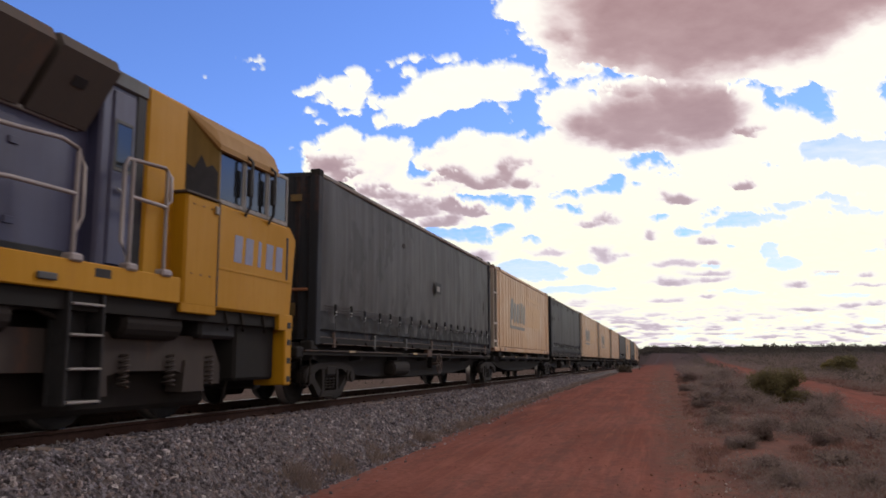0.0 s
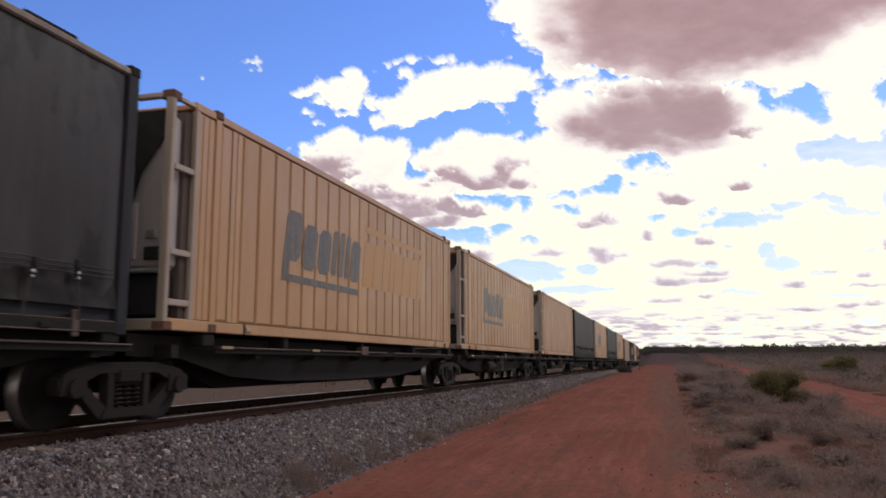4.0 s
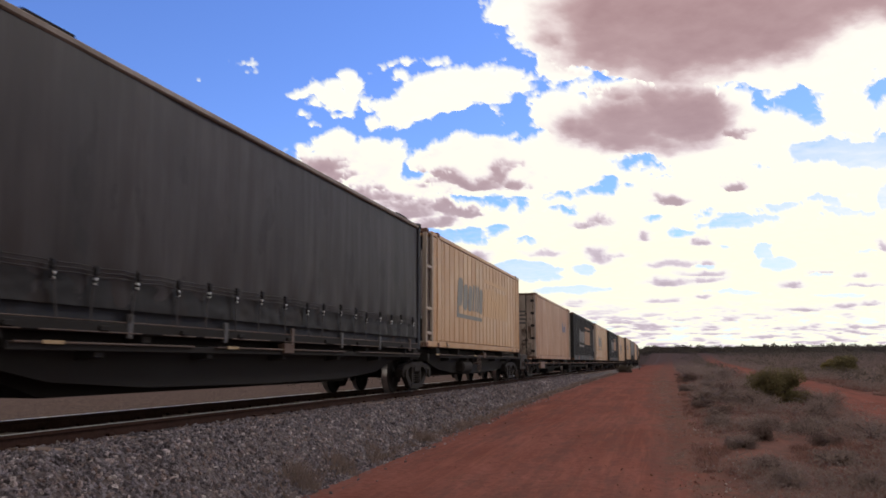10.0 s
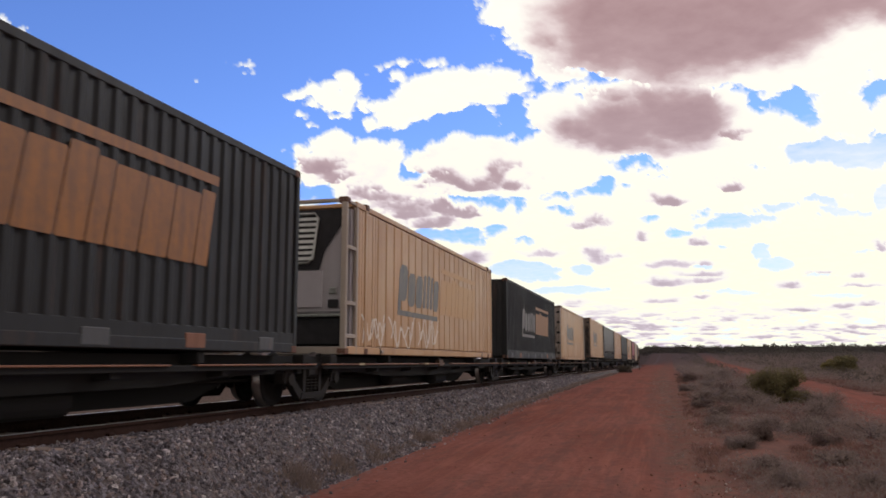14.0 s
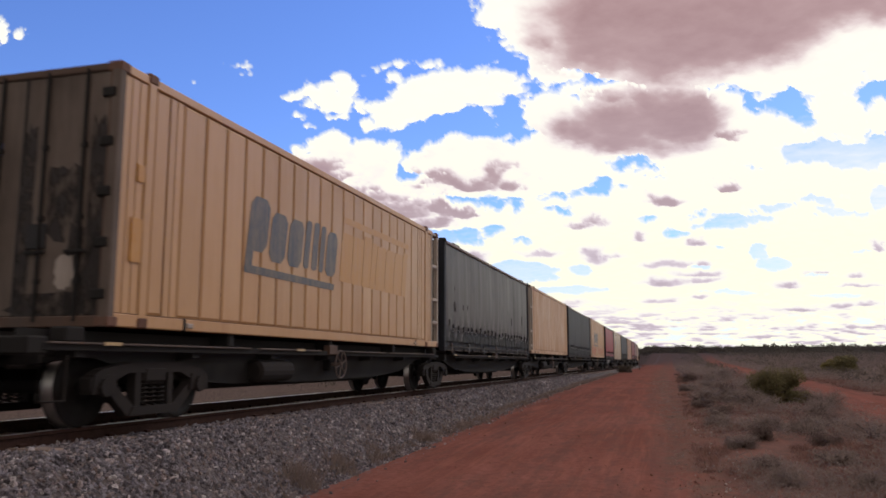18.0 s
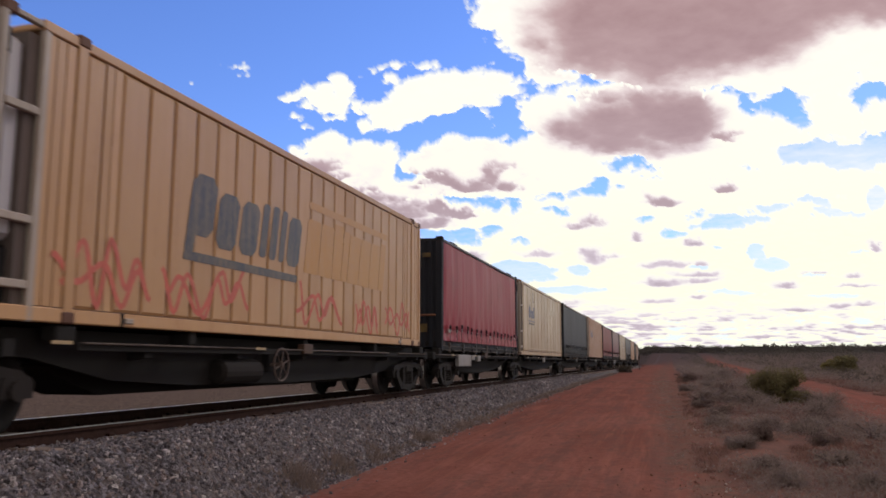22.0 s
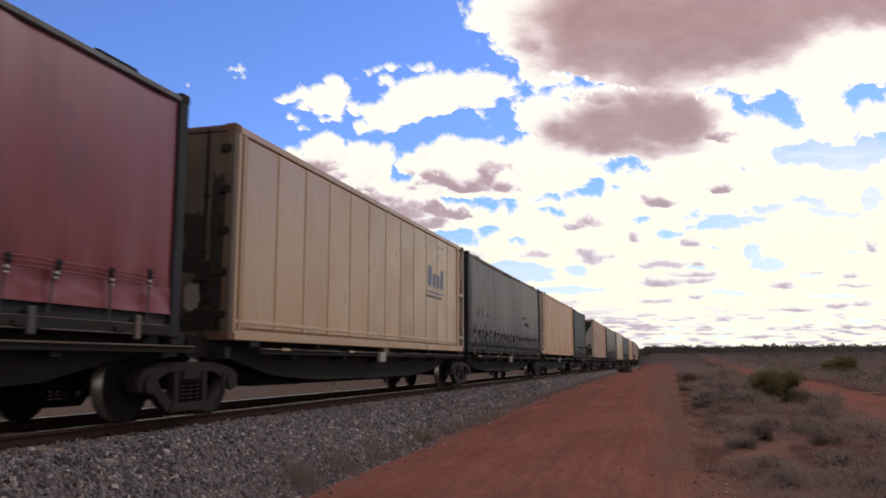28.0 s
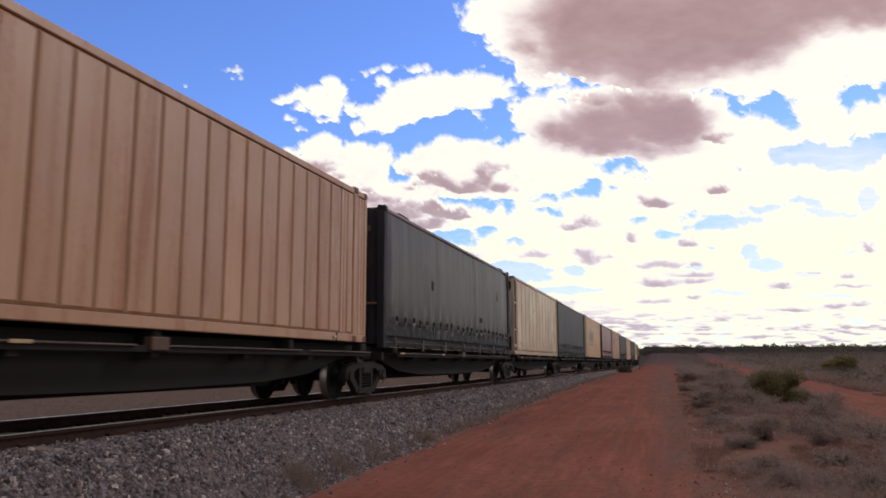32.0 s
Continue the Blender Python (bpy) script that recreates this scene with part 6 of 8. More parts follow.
def curtain_sider(length, z0, z1, mat, label, seed, billow=1.0, post=None, roof_mat=None, straps=18, extras="", skirt=None, stains=()):
    """A curtain-sided freight container on its low steel frame."""
    thing = tagged(new("curtain_sider"), label, "container", "containers on the train")
    h = length / 2
    post = post or END_DARK
    roof_mat = roof_mat or ROOF_EDGE
    zb = z0 + 0.32
    for sx in (1, -1):
        a, b = sorted((sx * SIDE, sx * (SIDE - 0.1)))
        part("roof_rail", Mb().cbox(a, -h + 0.1, z1 - 0.10, b, h - 0.1, z1 - 0.012, 0.02), roof_mat, thing)
        part("side_rail", Mb().cbox(a, -h + 0.05, z0 + 0.02, b, h - 0.05, z0 + 0.14, 0.015), DARK_STEEL, thing)
        for y in (-h, h - 0.2):
            part("corner_post", Mb().cbox(a - 0.06 * (sx > 0), y, z0, b + 0.06 * (sx < 0), y + 0.2, z1 - 0.02, 0.02), post, thing)
    part("roof", Mb().along_y([(-1.2, z1 - 0.08), (1.2, z1 - 0.08), (1.15, z1 - 0.02), (0.0, z1 + 0.012), (-1.15, z1 - 0.02)], -h + 0.04, h - 0.04), UNIT_BLACK, thing)
    for x in (-SIDE + 0.08, SIDE - 0.08):
        for y in (-h + 0.09, h - 0.09):
            part("corner_casting", CAST, DARK_STEEL, thing, "", (x, y, z1 - 0.03))
    part("lifting_plate", Mb().cbox(SIDE - 0.2, -h + 1.0, z1 - 0.02, SIDE - 0.02, -h + 1.7, z1 + 0.025, 0.008), DARK_STEEL, thing)
    part("lifting_plate", Mb().cbox(SIDE - 0.2, h - 1.7, z1 - 0.02, SIDE - 0.02, h - 1.0, z1 + 0.025, 0.008), DARK_STEEL, thing)
    part("deck", Mb().box(-SIDE + 0.11, -h + 0.06, z0 + 0.14, SIDE - 0.11, h - 0.06, z0 + 0.26), DARK_STEEL, thing)
    for y, s in ((-h, 1), (h, -1)):
        verts = []
        for k in range(10):
            for u, d in ((0, 0.0), (0.3, 0.0), (0.5, 0.04), (0.8, 0.04)):
                verts += [(-1.12 + (k + u) * 0.225, y + s * (0.03 + d), z0 + 0.1), (-1.12 + (k + u) * 0.225, y + s * (0.03 + d), z1 - 0.06)]
        part("bulkhead", Mb().add(verts, [(2 * i, 2 * i + 2, 2 * i + 3, 2 * i + 1) for i in range(len(verts) // 2 - 1)]), END_DARK, thing, "dark ribbed end bulkhead")
    part("side_board", Mb().cbox(SIDE - 0.085, -h + 0.2, z0 + 0.15, SIDE - 0.055, h - 0.2, z0 + 0.33, 0.006), END_DARK, thing, "dark side board below the hem")
    part("board_trim", Mb().tube([(SIDE - 0.01, -h + 0.2, z0 + 0.145), (SIDE - 0.01, h - 0.2, z0 + 0.145)], 0.008, 5), WORN_EDGE, thing, "worn trim along the side board")
    part("gusset", Mb().cbox(-1.08, -h - 0.004, z0 + 0.92, 1.08, -h + 0.03, z0 + 0.97, 0.01), ORANGE_EDGE, thing, "rust-orange cross rail on the end wall")
    for k in range(4):
        part("end_marking", Mb().cbox(-0.10 + 0.27 * k, -h + 0.018, z1 - 0.52, 0.12 + 0.27 * k, -h + 0.024, z1 - 0.40, 0.002), END_SIGN, thing, "faded yellow marking on the end wall")
    part("end_marking", Mb().cbox(0.55, -h + 0.018, z0 + 0.50, 0.85, -h + 0.024, z0 + 0.72, 0.002), END_SIGN, thing)
    part("curtain", curtain_mesh(length - 0.36, zb - 0.02, z1 - 0.09, seed, billow, mat), mat, thing, "", (SIDE - 0.035, 0, 0))
    for k, (sy, sz, sry, srz) in enumerate(stains):
        folds = (length - 0.36, zb - 0.02, z1 - 0.09, seed, billow)
        part("stain", stain_mesh(sy, sz, sry, srz, folds, seed + k), TAR, thing, "ragged dark tar stain", (SIDE - 0.035, 0, 0))
    part("curtain", Mb().box(-SIDE + 0.03, -h + 0.18, zb - 0.02, -SIDE + 0.045, h - 0.18, z1 - 0.09), mat, thing)
    part("skirt", skirt_mesh(length - 0.3, z0 + 0.28, z0 + 0.59, seed, skirt or SKIRT), skirt or SKIRT, thing, "crumpled vinyl hem", (SIDE - 0.012, 0, 0))
    for z in (z0 + 0.70, z0 + 0.655, z0 + 0.61):
        sag = [(SIDE + 0.036, -h + 0.3 + (length - 0.6) * k / 40, z - 0.02 * abs(math.sin(k * 1.7 + seed))) for k in range(41)]
        part("tension_rope", Mb().tube(sag, 0.006, 4), skirt or mat, thing)
    # Broken pale tubes draw the light caught along the side rail's lip.
    y = -h + 0.3
    gr = random.Random(seed + 5)
    while y < h - 0.8:
        ln = gr.uniform(0.4, 1.6)
        part("lashing_rail", Mb().tube([(SIDE + 0.01, y, z0 + 0.03), (SIDE + 0.01, min(y + ln, h - 0.2), z0 + 0.03)], 0.009, 5), WORN_EDGE, thing, "pale tube standing in for light on the rail lip")
        y += ln + gr.uniform(0.1, 0.5)
    g = random.Random(seed)
    n = round(straps * length / 13.5)
    for k in range(n):
        y = -h + 0.45 + (length - 0.9) * (k + 0.5 + g.uniform(-0.14, 0.14)) / n
        ztop = z0 + 0.72 + g.uniform(-0.03, 0.04)
        lean = g.uniform(-0.12, 0.12)
        st = part("strap", Mb().along_x([(-0.013, 0), (0.013, 0), (0.013 + lean, -ztop + z0 + 0.14), (-0.013 + lean, -ztop + z0 + 0.14)], 0, 0.006), WEBBING, thing, "", (SIDE + 0.022, y, ztop))
        dz = g.uniform(0, 0.03)
        part("ratchet", RATCHET, STRAP, st, "", (0.006, 0, -0.04 - dz))
        if straps > 20:
            part("strap_tip", Mb().cbox(0, -0.014, 0.05, 0.010, 0.014, 0.16, 0.004), GREY_BOX, st, "pale strap tip")
        part("buckle", BUCKLE, SILVER, st, "steel strap buckle", (0.006, lean * 0.2, -0.125 - dz))
        if k % 2 == 0:
            part("latch", LATCH, DARK_STEEL, thing, "", (SIDE + 0.012, y + 0.2, z0 + 0.07))
    for k in range(7):
        y = -h + 0.8 + (length - 1.6) * k / 6
        part("floor_bracket", Mb().cbox(SIDE - 0.03, y - 0.05, z0 - 0.03, SIDE + 0.012, y + 0.05, z0 + 0.24, 0.012), POST_GREY if k % 3 else WORN_EDGE, thing)
    if extras == "plate":
        part("repair_patch", Mb().cbox(SIDE + 0.045, 0.18, z0 + 1.44, SIDE + 0.052, 0.68, z0 + 1.72, 0.002), UNIT_BLACK, thing, "black square repair patch")
        part("label_plate", Mb().cbox(SIDE + 0.052, 0.28, z0 + 1.50, SIDE + 0.056, 0.54, z0 + 1.63, 0.001), LOGO_WHITE, thing, "small pale label")
    if extras == "sign":
        part("sign_strip", Mb().cbox(SIDE + 0.03, -h + 0.75, z1 - 0.34, SIDE + 0.034, -h + 1.75, z1 - 0.26, 0.001), WORN_EDGE, thing, "pale strip with unreadable writing")
        part("label_plate", Mb().cbox(SIDE + 0.04, -h + 0.52, z0 + 0.50, SIDE + 0.044, -h + 0.72, z0 + 0.58, 0.001), LOGO_WHITE, thing)
        part("label_plate", Mb().cbox(SIDE + 0.03, h - 0.75, z1 - 0.36, SIDE + 0.034, h - 0.6, z1 - 0.24, 0.001), LOGO_WHITE, thing)
    if extras == "tag":
        part("label_plate", Mb().cbox(SIDE + 0.04, -h + 0.50, z0 + 0.50, SIDE + 0.044, -h + 0.70, z0 + 0.60, 0.001), LOGO_WHITE, thing, "white label plate")
    return thing


# ---------- bogies and wagons ----------
def wheelset_meshes(r):
    w = Mb()
    for sx in (1, -1):
        c = sx * 0.752
        w.turned([(c + sx * 0.035, 0.0), (c + sx * 0.035, 0.12), (c + sx * 0.02, 0.14), (c + sx * 0.0, r * 0.72), (c + sx * 0.05, r * 0.78), (c + sx * 0.05, r * 0.97), (c + sx * 0.045, r), (c - sx * 0.045, r + 0.004), (c - sx * 0.06, r + 0.028), (c - sx * 0.085, r + 0.024), (c - sx * 0.085, r * 0.8), (c - sx * 0.03, r * 0.74), (c - sx * 0.03, 0.14), (c - sx * 0.06, 0.12), (c - sx * 0.06, 0.0)], n=28)
    w.turned([(-1.05, 0.0), (-1.05, 0.075), (1.05, 0.075), (1.05, 0.0)], n=12)
    for sx in (1, -1):
        w.turned([(sx * 1.03, 0.09), (sx * 1.12, 0.085), (sx * 1.12, 0.0)], n=12)
        for k in range(3):
            a = 2 * math.pi * k / 3
            w.box(sx * 1.115 - 0.01, math.cos(a) * 0.05 - 0.012, math.sin(a) * 0.05 - 0.012, sx * 1.115 + 0.015, math.cos(a) * 0.05 + 0.012, math.sin(a) * 0.05 + 0.012)
    return w.mesh("wheelset")


WHEEL_R = 0.43
WHEELSET = wheelset_meshes(WHEEL_R)
LOCO_WHEELSET = wheelset_meshes(0.51)
for me, r in ((WHEELSET, WHEEL_R), (LOCO_WHEELSET, 0.51)):
    me.materials.append(WHEEL)
    me.materials.append(TREAD)
    for p in me.polygons:
        p.material_index = int(all(math.hypot(me.vertices[i].co.y, me.vertices[i].co.z) > r * 0.985 for i in p.vertices))


def side_frame_mesh():
    """A cast three-piece bogie side frame with its arched truss and spring window."""
    m = Mb()
    top = [(-1.12, 0.52), (-0.95, 0.62), (-0.45, 0.70), (0.45, 0.70), (0.95, 0.62), (1.12, 0.52), (1.12, 0.40), (0.92, 0.42), (0.5, 0.58), (-0.5, 0.58), (-0.92, 0.42), (-1.12, 0.40)]
    m.along_x(top, -0.07, 0.07)
    m.along_x([(-0.92, 0.46), (-0.80, 0.52), (-0.36, 0.20), (-0.36, 0.10), (-0.48, 0.10)], -0.06, 0.06)
    m.along_x([(0.92, 0.46), (0.48, 0.10), (0.36, 0.10), (0.36, 0.20), (0.80, 0.52)], -0.06, 0.06)
    m.along_x([(-0.46, 0.10), (0.46, 0.10), (0.40, 0.20), (-0.40, 0.20)], -0.075, 0.075)
    m.along_x([(-0.36, 0.18), (-0.26, 0.18), (-0.26, 0.6), (-0.36, 0.6)], -0.06, 0.06)
    m.along_x([(0.26, 0.18), (0.36, 0.18), (0.36, 0.6), (0.26, 0.6)], -0.06, 0.06)
    for y in (-0.9, 0.9):
        m.along_x([(y - 0.2, 0.36), (y + 0.2, 0.36), (y + 0.17, 0.56), (y - 0.17, 0.56)], -0.085, 0.085)
        m.turned([(0.08, 0.11), (0.12, 0.10), (0.12, 0.0)], (0, y, 0.43), 12)
    return m.mesh("side_frame")


SIDE_FRAME = side_frame_mesh()


def spring_mesh():
    m = Mb()
    for y in (-0.16, 0.0, 0.16):
        pts = [(0.055 * math.cos(a), y + 0.055 * math.sin(a), 0.2 + 0.25 * a / (2 * math.pi * 5)) for a in np.linspace(0, 2 * math.pi * 5, 40)]
        m.tube(pts, 0.015, 4)
    return m.mesh("spring_set")


SPRINGS = spring_mesh()
BOLSTER = Mb().cbox(-1.1, -0.22, 0.45, 1.1, 0.22, 0.66, 0.04).cbox(-0.35, -0.35, 0.66, 0.35, 0.35, 0.80, 0.04).mesh("bolster")
BRAKE = Mb().tube([(-0.9, -0.42, 0.38), (0.9, -0.42, 0.38)], 0.05, 6).tube([(-0.9, 0.42, 0.38), (0.9, 0.42, 0.38)], 0.05, 6).tube([(0, -0.42, 0.38), (0, 0.42, 0.34)], 0.03, 5).cbox(0.70, -0.50, 0.24, 0.82, -0.42, 0.52, 0.02).cbox(0.70, 0.42, 0.24, 0.82, 0.50, 0.52, 0.02).cbox(-0.82, -0.50, 0.24, -0.70, -0.42, 0.52, 0.02).cbox(-0.82, 0.42, 0.24, -0.70, 0.50, 0.52, 0.02).mesh("brake_rigging")
WHEELS = []


def bogie(wagon, y, c):
    """A two-axle bogie under a wagon whose middle is at c along the train."""
    b = part("bogie", BOLSTER, BOGIE, wagon, "dusty two-axle bogie", (0, y, 0))
    for x in (1.02, -1.02):
        part("side_frame", SIDE_FRAME, BOGIE, b, "", (x, 0, 0))
        part("spring_set", SPRINGS, BOGIE, b, "", (x, 0, 0))
    part("brake_rigging", BRAKE, DARK_STEEL, b)
    for dy in (-0.9, 0.9):
        ws = part("wheelset", WHEELSET, WHEEL, b, "", (0, dy, WHEEL_R))
        WHEELS.append((ws, dy, WHEEL_R, c + y + dy))
    return b


HAND_WHEEL = Mb()
for k in range(24):
    a0, a1 = 2 * math.pi * k / 24, 2 * math.pi * (k + 1) / 24
    HAND_WHEEL.tube([(0, 0.245 * math.cos(a0), 0.245 * math.sin(a0)), (0, 0.245 * math.cos(a1), 0.245 * math.sin(a1))], 0.014, 5)
for k in range(6):
    a0 = 2 * math.pi * k / 6 + 0.3
    HAND_WHEEL.tube([(0, 0, 0), (0, 0.245 * math.cos(a0), 0.245 * math.sin(a0))], 0.011, 4)
HAND_WHEEL.tube([(-0.25, 0, 0), (0.03, 0, 0)], 0.035, 6)
HAND_WHEEL = HAND_WHEEL.mesh("hand_brake_wheel")
TANK = Mb().turned([(-0.55, 0.0), (-0.55, 0.12), (-0.5, 0.17), (0.5, 0.17), (0.55, 0.12), (0.55, 0.0)], n=16)
TANK.v = [(y, x, z) for x, y, z in TANK.v]
TANK = TANK.mesh("air_tank")
COUPLER = Mb().cbox(-0.12, -0.55, 0.62, 0.12, 0.35, 0.84, 0.03).cbox(-0.2, -0.75, 0.58, 0.16, -0.50, 0.88, 0.05).mesh("coupler")
PIPE = Mb().tube([(0.3, 0, 0.72), (0.32, -0.22, 0.58), (0.26, -0.45, 0.46), (0.1, -0.62, 0.55)], 0.022, 6).mesh("air_hose")


def wagon(c, y0, y1, deck, front_bogie, rear_bogie, style, brake_at=None, white_box=None, seed=0, front_at=None, rear_at=None):
    """One platform of an articulated container wagon, from y0 to y1 about its middle."""
    w = tagged(new("container_wagon"), "dark weathered skeletal container wagon platform" if style == "A" else "dark container wagon platform with a rust-orange sill", "wagon", "wagons of the train")
    g = random.Random(seed)
    fy = y0 + (1.6 if front_bogie == "inset" else 0)
    ry = y1 - (1.6 if rear_bogie == "inset" else 0)
    fy = fy if front_at is None else front_at
    ry = ry if rear_at is None else rear_at
    low = deck - 0.80
    spine = [(y0 + 0.1, deck - 0.06), (y0 + 0.1, deck - 0.28), (y0 + 1.5, deck - 0.30), (y0 + 2.9, low + 0.04), (y1 - 2.9, low + 0.04), (y1 - 1.5, deck - 0.30), (y1 - 0.1, deck - 0.28), (y1 - 0.1, deck - 0.06)]
    if style == "B":
        spine = [(y0 + 0.1, deck - 0.05), (y0 + 0.1, deck - 0.34), (y0 + 1.4, deck - 0.36), (y0 + 2.6, low + 0.10), (y1 - 2.6, low + 0.10), (y1 - 1.4, deck - 0.36), (y1 - 0.1, deck - 0.34), (y1 - 0.1, deck - 0.05)]
    part("spine_beam", Mb().along_x(spine, -0.40, 0.40), DARK_STEEL, w, "fish-bellied spine beam")
    ym = (y0 + y1) / 2
    belly = [(y0 + 0.1, deck - 0.30), (y0 + 1.2, deck - 0.33), (y0 + 2.4, 0.50), (y0 + 4.0, 0.40), (ym, 0.37), (y1 - 4.0, 0.40), (y1 - 2.4, 0.50), (y1 - 1.2, deck - 0.33), (y1 - 0.1, deck - 0.30)]
    for x in (0.90, -0.93):
        part("side_web", Mb().along_x([(y1 - 0.1, deck - 0.04), (y0 + 0.1, deck - 0.04)] + belly, x, x + 0.03), DARK_STEEL, w, "deep fish-bellied side web")
    edge = WORN_EDGE if style == "A" else ORANGE_EDGE
    s0 = y0 + (1.55 if style == "A" and front_bogie == "shared" else 0.15)
    for sx in (1, -1):
        a, b = sorted((sx * (SIDE - 0.01), sx * (SIDE - 0.09)))
        part("side_sill", Mb().cbox(a + 0.03, s0, deck - 0.26, b - 0.03, y1 - 0.15, deck - 0.18, 0.01), DARK_STEEL, w)
        # the worn upper lip of the sill comes in stretches
        y = s0 + 0.05
        while y < y1 - 0.6:
            ln = g.uniform(2.0, 5.5)
            part("sill_lip", Mb().cbox(a - 0.004, y, deck - 0.192, b + 0.004, min(y + ln, y1 - 0.2), deck - 0.170, 0.006), edge, w)
            y += ln + g.uniform(0.1, 0.7)
    for k in range(2):
        y = y0 + 1.6 + (y1 - y0 - 3.2) * (k + g.uniform(-0.2, 0.2)) / 3
        part("reflector", Mb().cbox(SIDE - 0.012, y - 0.14, deck - 0.198, SIDE - 0.002, y + 0.14, deck - 0.162, 0.002), REFLECTOR, w, "small dusty yellow reflector")
    part("twist_lock_box", Mb().cbox(SIDE - 0.12, (y0 + y1) / 2 - 0.17, deck - 0.24, SIDE + 0.002, (y0 + y1) / 2 + 0.17, deck - 0.08, 0.012), RUSTY, w, "brown rusty lock box")
    n = 7
    for k in range(n):
        y = y0 + 0.7 + (y1 - y0 - 1.4) * k / (n - 1)
        part("cross_bearer", Mb().along_y([(-SIDE + 0.08, deck - 0.32), (-0.38, deck - 0.42), (0.38, deck - 0.42), (SIDE - 0.08, deck - 0.32), (SIDE - 0.08, deck - 0.16), (-SIDE + 0.08, deck - 0.16)], y - 0.07, y + 0.07), DARK_STEEL, w)
    for sx in (1, -1):
        for y in (s0 - 0.2 if s0 > y0 + 1 else y0 + 0.55, y1 - 0.55):
            part("pedestal", PEDESTAL, DARK_STEEL, w, "", (sx * (SIDE - 0.12), y, deck - 0.075))
    for y in (y0 + 3.6, (y0 + y1) / 2, y1 - 3.6):
        part("load_pad", Mb().cbox(-SIDE + 0.05, y - 0.08, deck - 0.17, SIDE - 0.05, y + 0.08, deck + 0.0, 0.02), DARK_STEEL, w)
    part("air_tank", TANK, DARK_STEEL, w, "", (0.62, (y0 + y1) / 2 + 1.6, deck - 0.56))
    part("brake_cylinder", TANK, BOGIE, w, "", (1.02 if brake_at is not None else 0.6, (y0 + y1) / 2 - 1.9, deck - 0.50))
    part("brake_pipe", Mb().tube([(0.55, y0 + 0.4, deck - 0.42), (0.55, y1 - 0.4, deck - 0.42)], 0.025, 5), BOGIE, w)
    if front_bogie:
        bogie(w, fy if front_bogie == "inset" else y0, c)
    if rear_bogie:
        bogie(w, ry, c)
    if front_bogie == "inset":
        part("end_deck", Mb().cbox(-1.2, y0 - 0.05, deck - 0.30, 1.2, y0 + 0.22, deck - 0.12, 0.02), DARK_STEEL, w)
        part("coupler", COUPLER, BOGIE, w, "", (0, y0, 0))
        part("air_hose", PIPE, UNIT_BLACK, w, "", (0, y0, 0))
        part("foot_step", Mb().tube([(1.18, y0 + 0.15, deck - 0.3), (1.18, y0 + 0.15, 0.32), (1.18, y0 + 0.5, 0.32), (1.18, y0 + 0.5, deck - 0.3)], 0.016, 5), BOGIE, w)
    if rear_bogie == "inset":
        part("end_deck", Mb().cbox(-1.2, y1 - 0.22, deck - 0.30, 1.2, y1 + 0.05, deck - 0.12, 0.02), DARK_STEEL, w)
        part("foot_step", Mb().tube([(1.18, y1 - 0.15, deck - 0.3), (1.18, y1 - 0.15, 0.32), (1.18, y1 - 0.5, 0.32), (1.18, y1 - 0.5, deck - 0.3)], 0.016, 5), BOGIE, w)
    if brake_at is not None:
        part("hand_brake_wheel", HAND_WHEEL, HAND_RUST, w, "spoked hand brake wheel", (SIDE - 0.02, brake_at, 0.66))
        part("brake_bracket", Mb().cbox(0.6, brake_at - 0.08, 0.55, SIDE - 0.2, brake_at + 0.08, deck - 0.2, 0.02), DARK_STEEL, w)
    if white_box == "big":
        part("side_box", Mb().cbox(SIDE - 0.10, y0 + 2.3, 0.58, SIDE + 0.01, y0 + 3.75, 0.91, 0.012), GREY_BOX, w, "pale grey equipment box")
        part("data_plate", Mb().cbox(SIDE - 0.06, y0 + 3.85, 0.76, SIDE + 0.012, y0 + 4.25, 0.90, 0.008), GREY_BOX, w)
        part("data_plate", Mb().cbox(SIDE - 0.06, y0 + 4.65, 0.72, SIDE + 0.012, y0 + 5.0, 0.90, 0.008), GREY_BOX, w)
    if white_box == "small":
        part("data_plate", Mb().cbox(SIDE - 0.06, (y0 + y1) / 2 - 0.4, 0.70, SIDE + 0.012, (y0 + y1) / 2 - 0.05, 0.90, 0.008), GREY_BOX, w, "pale data plate")
    return w


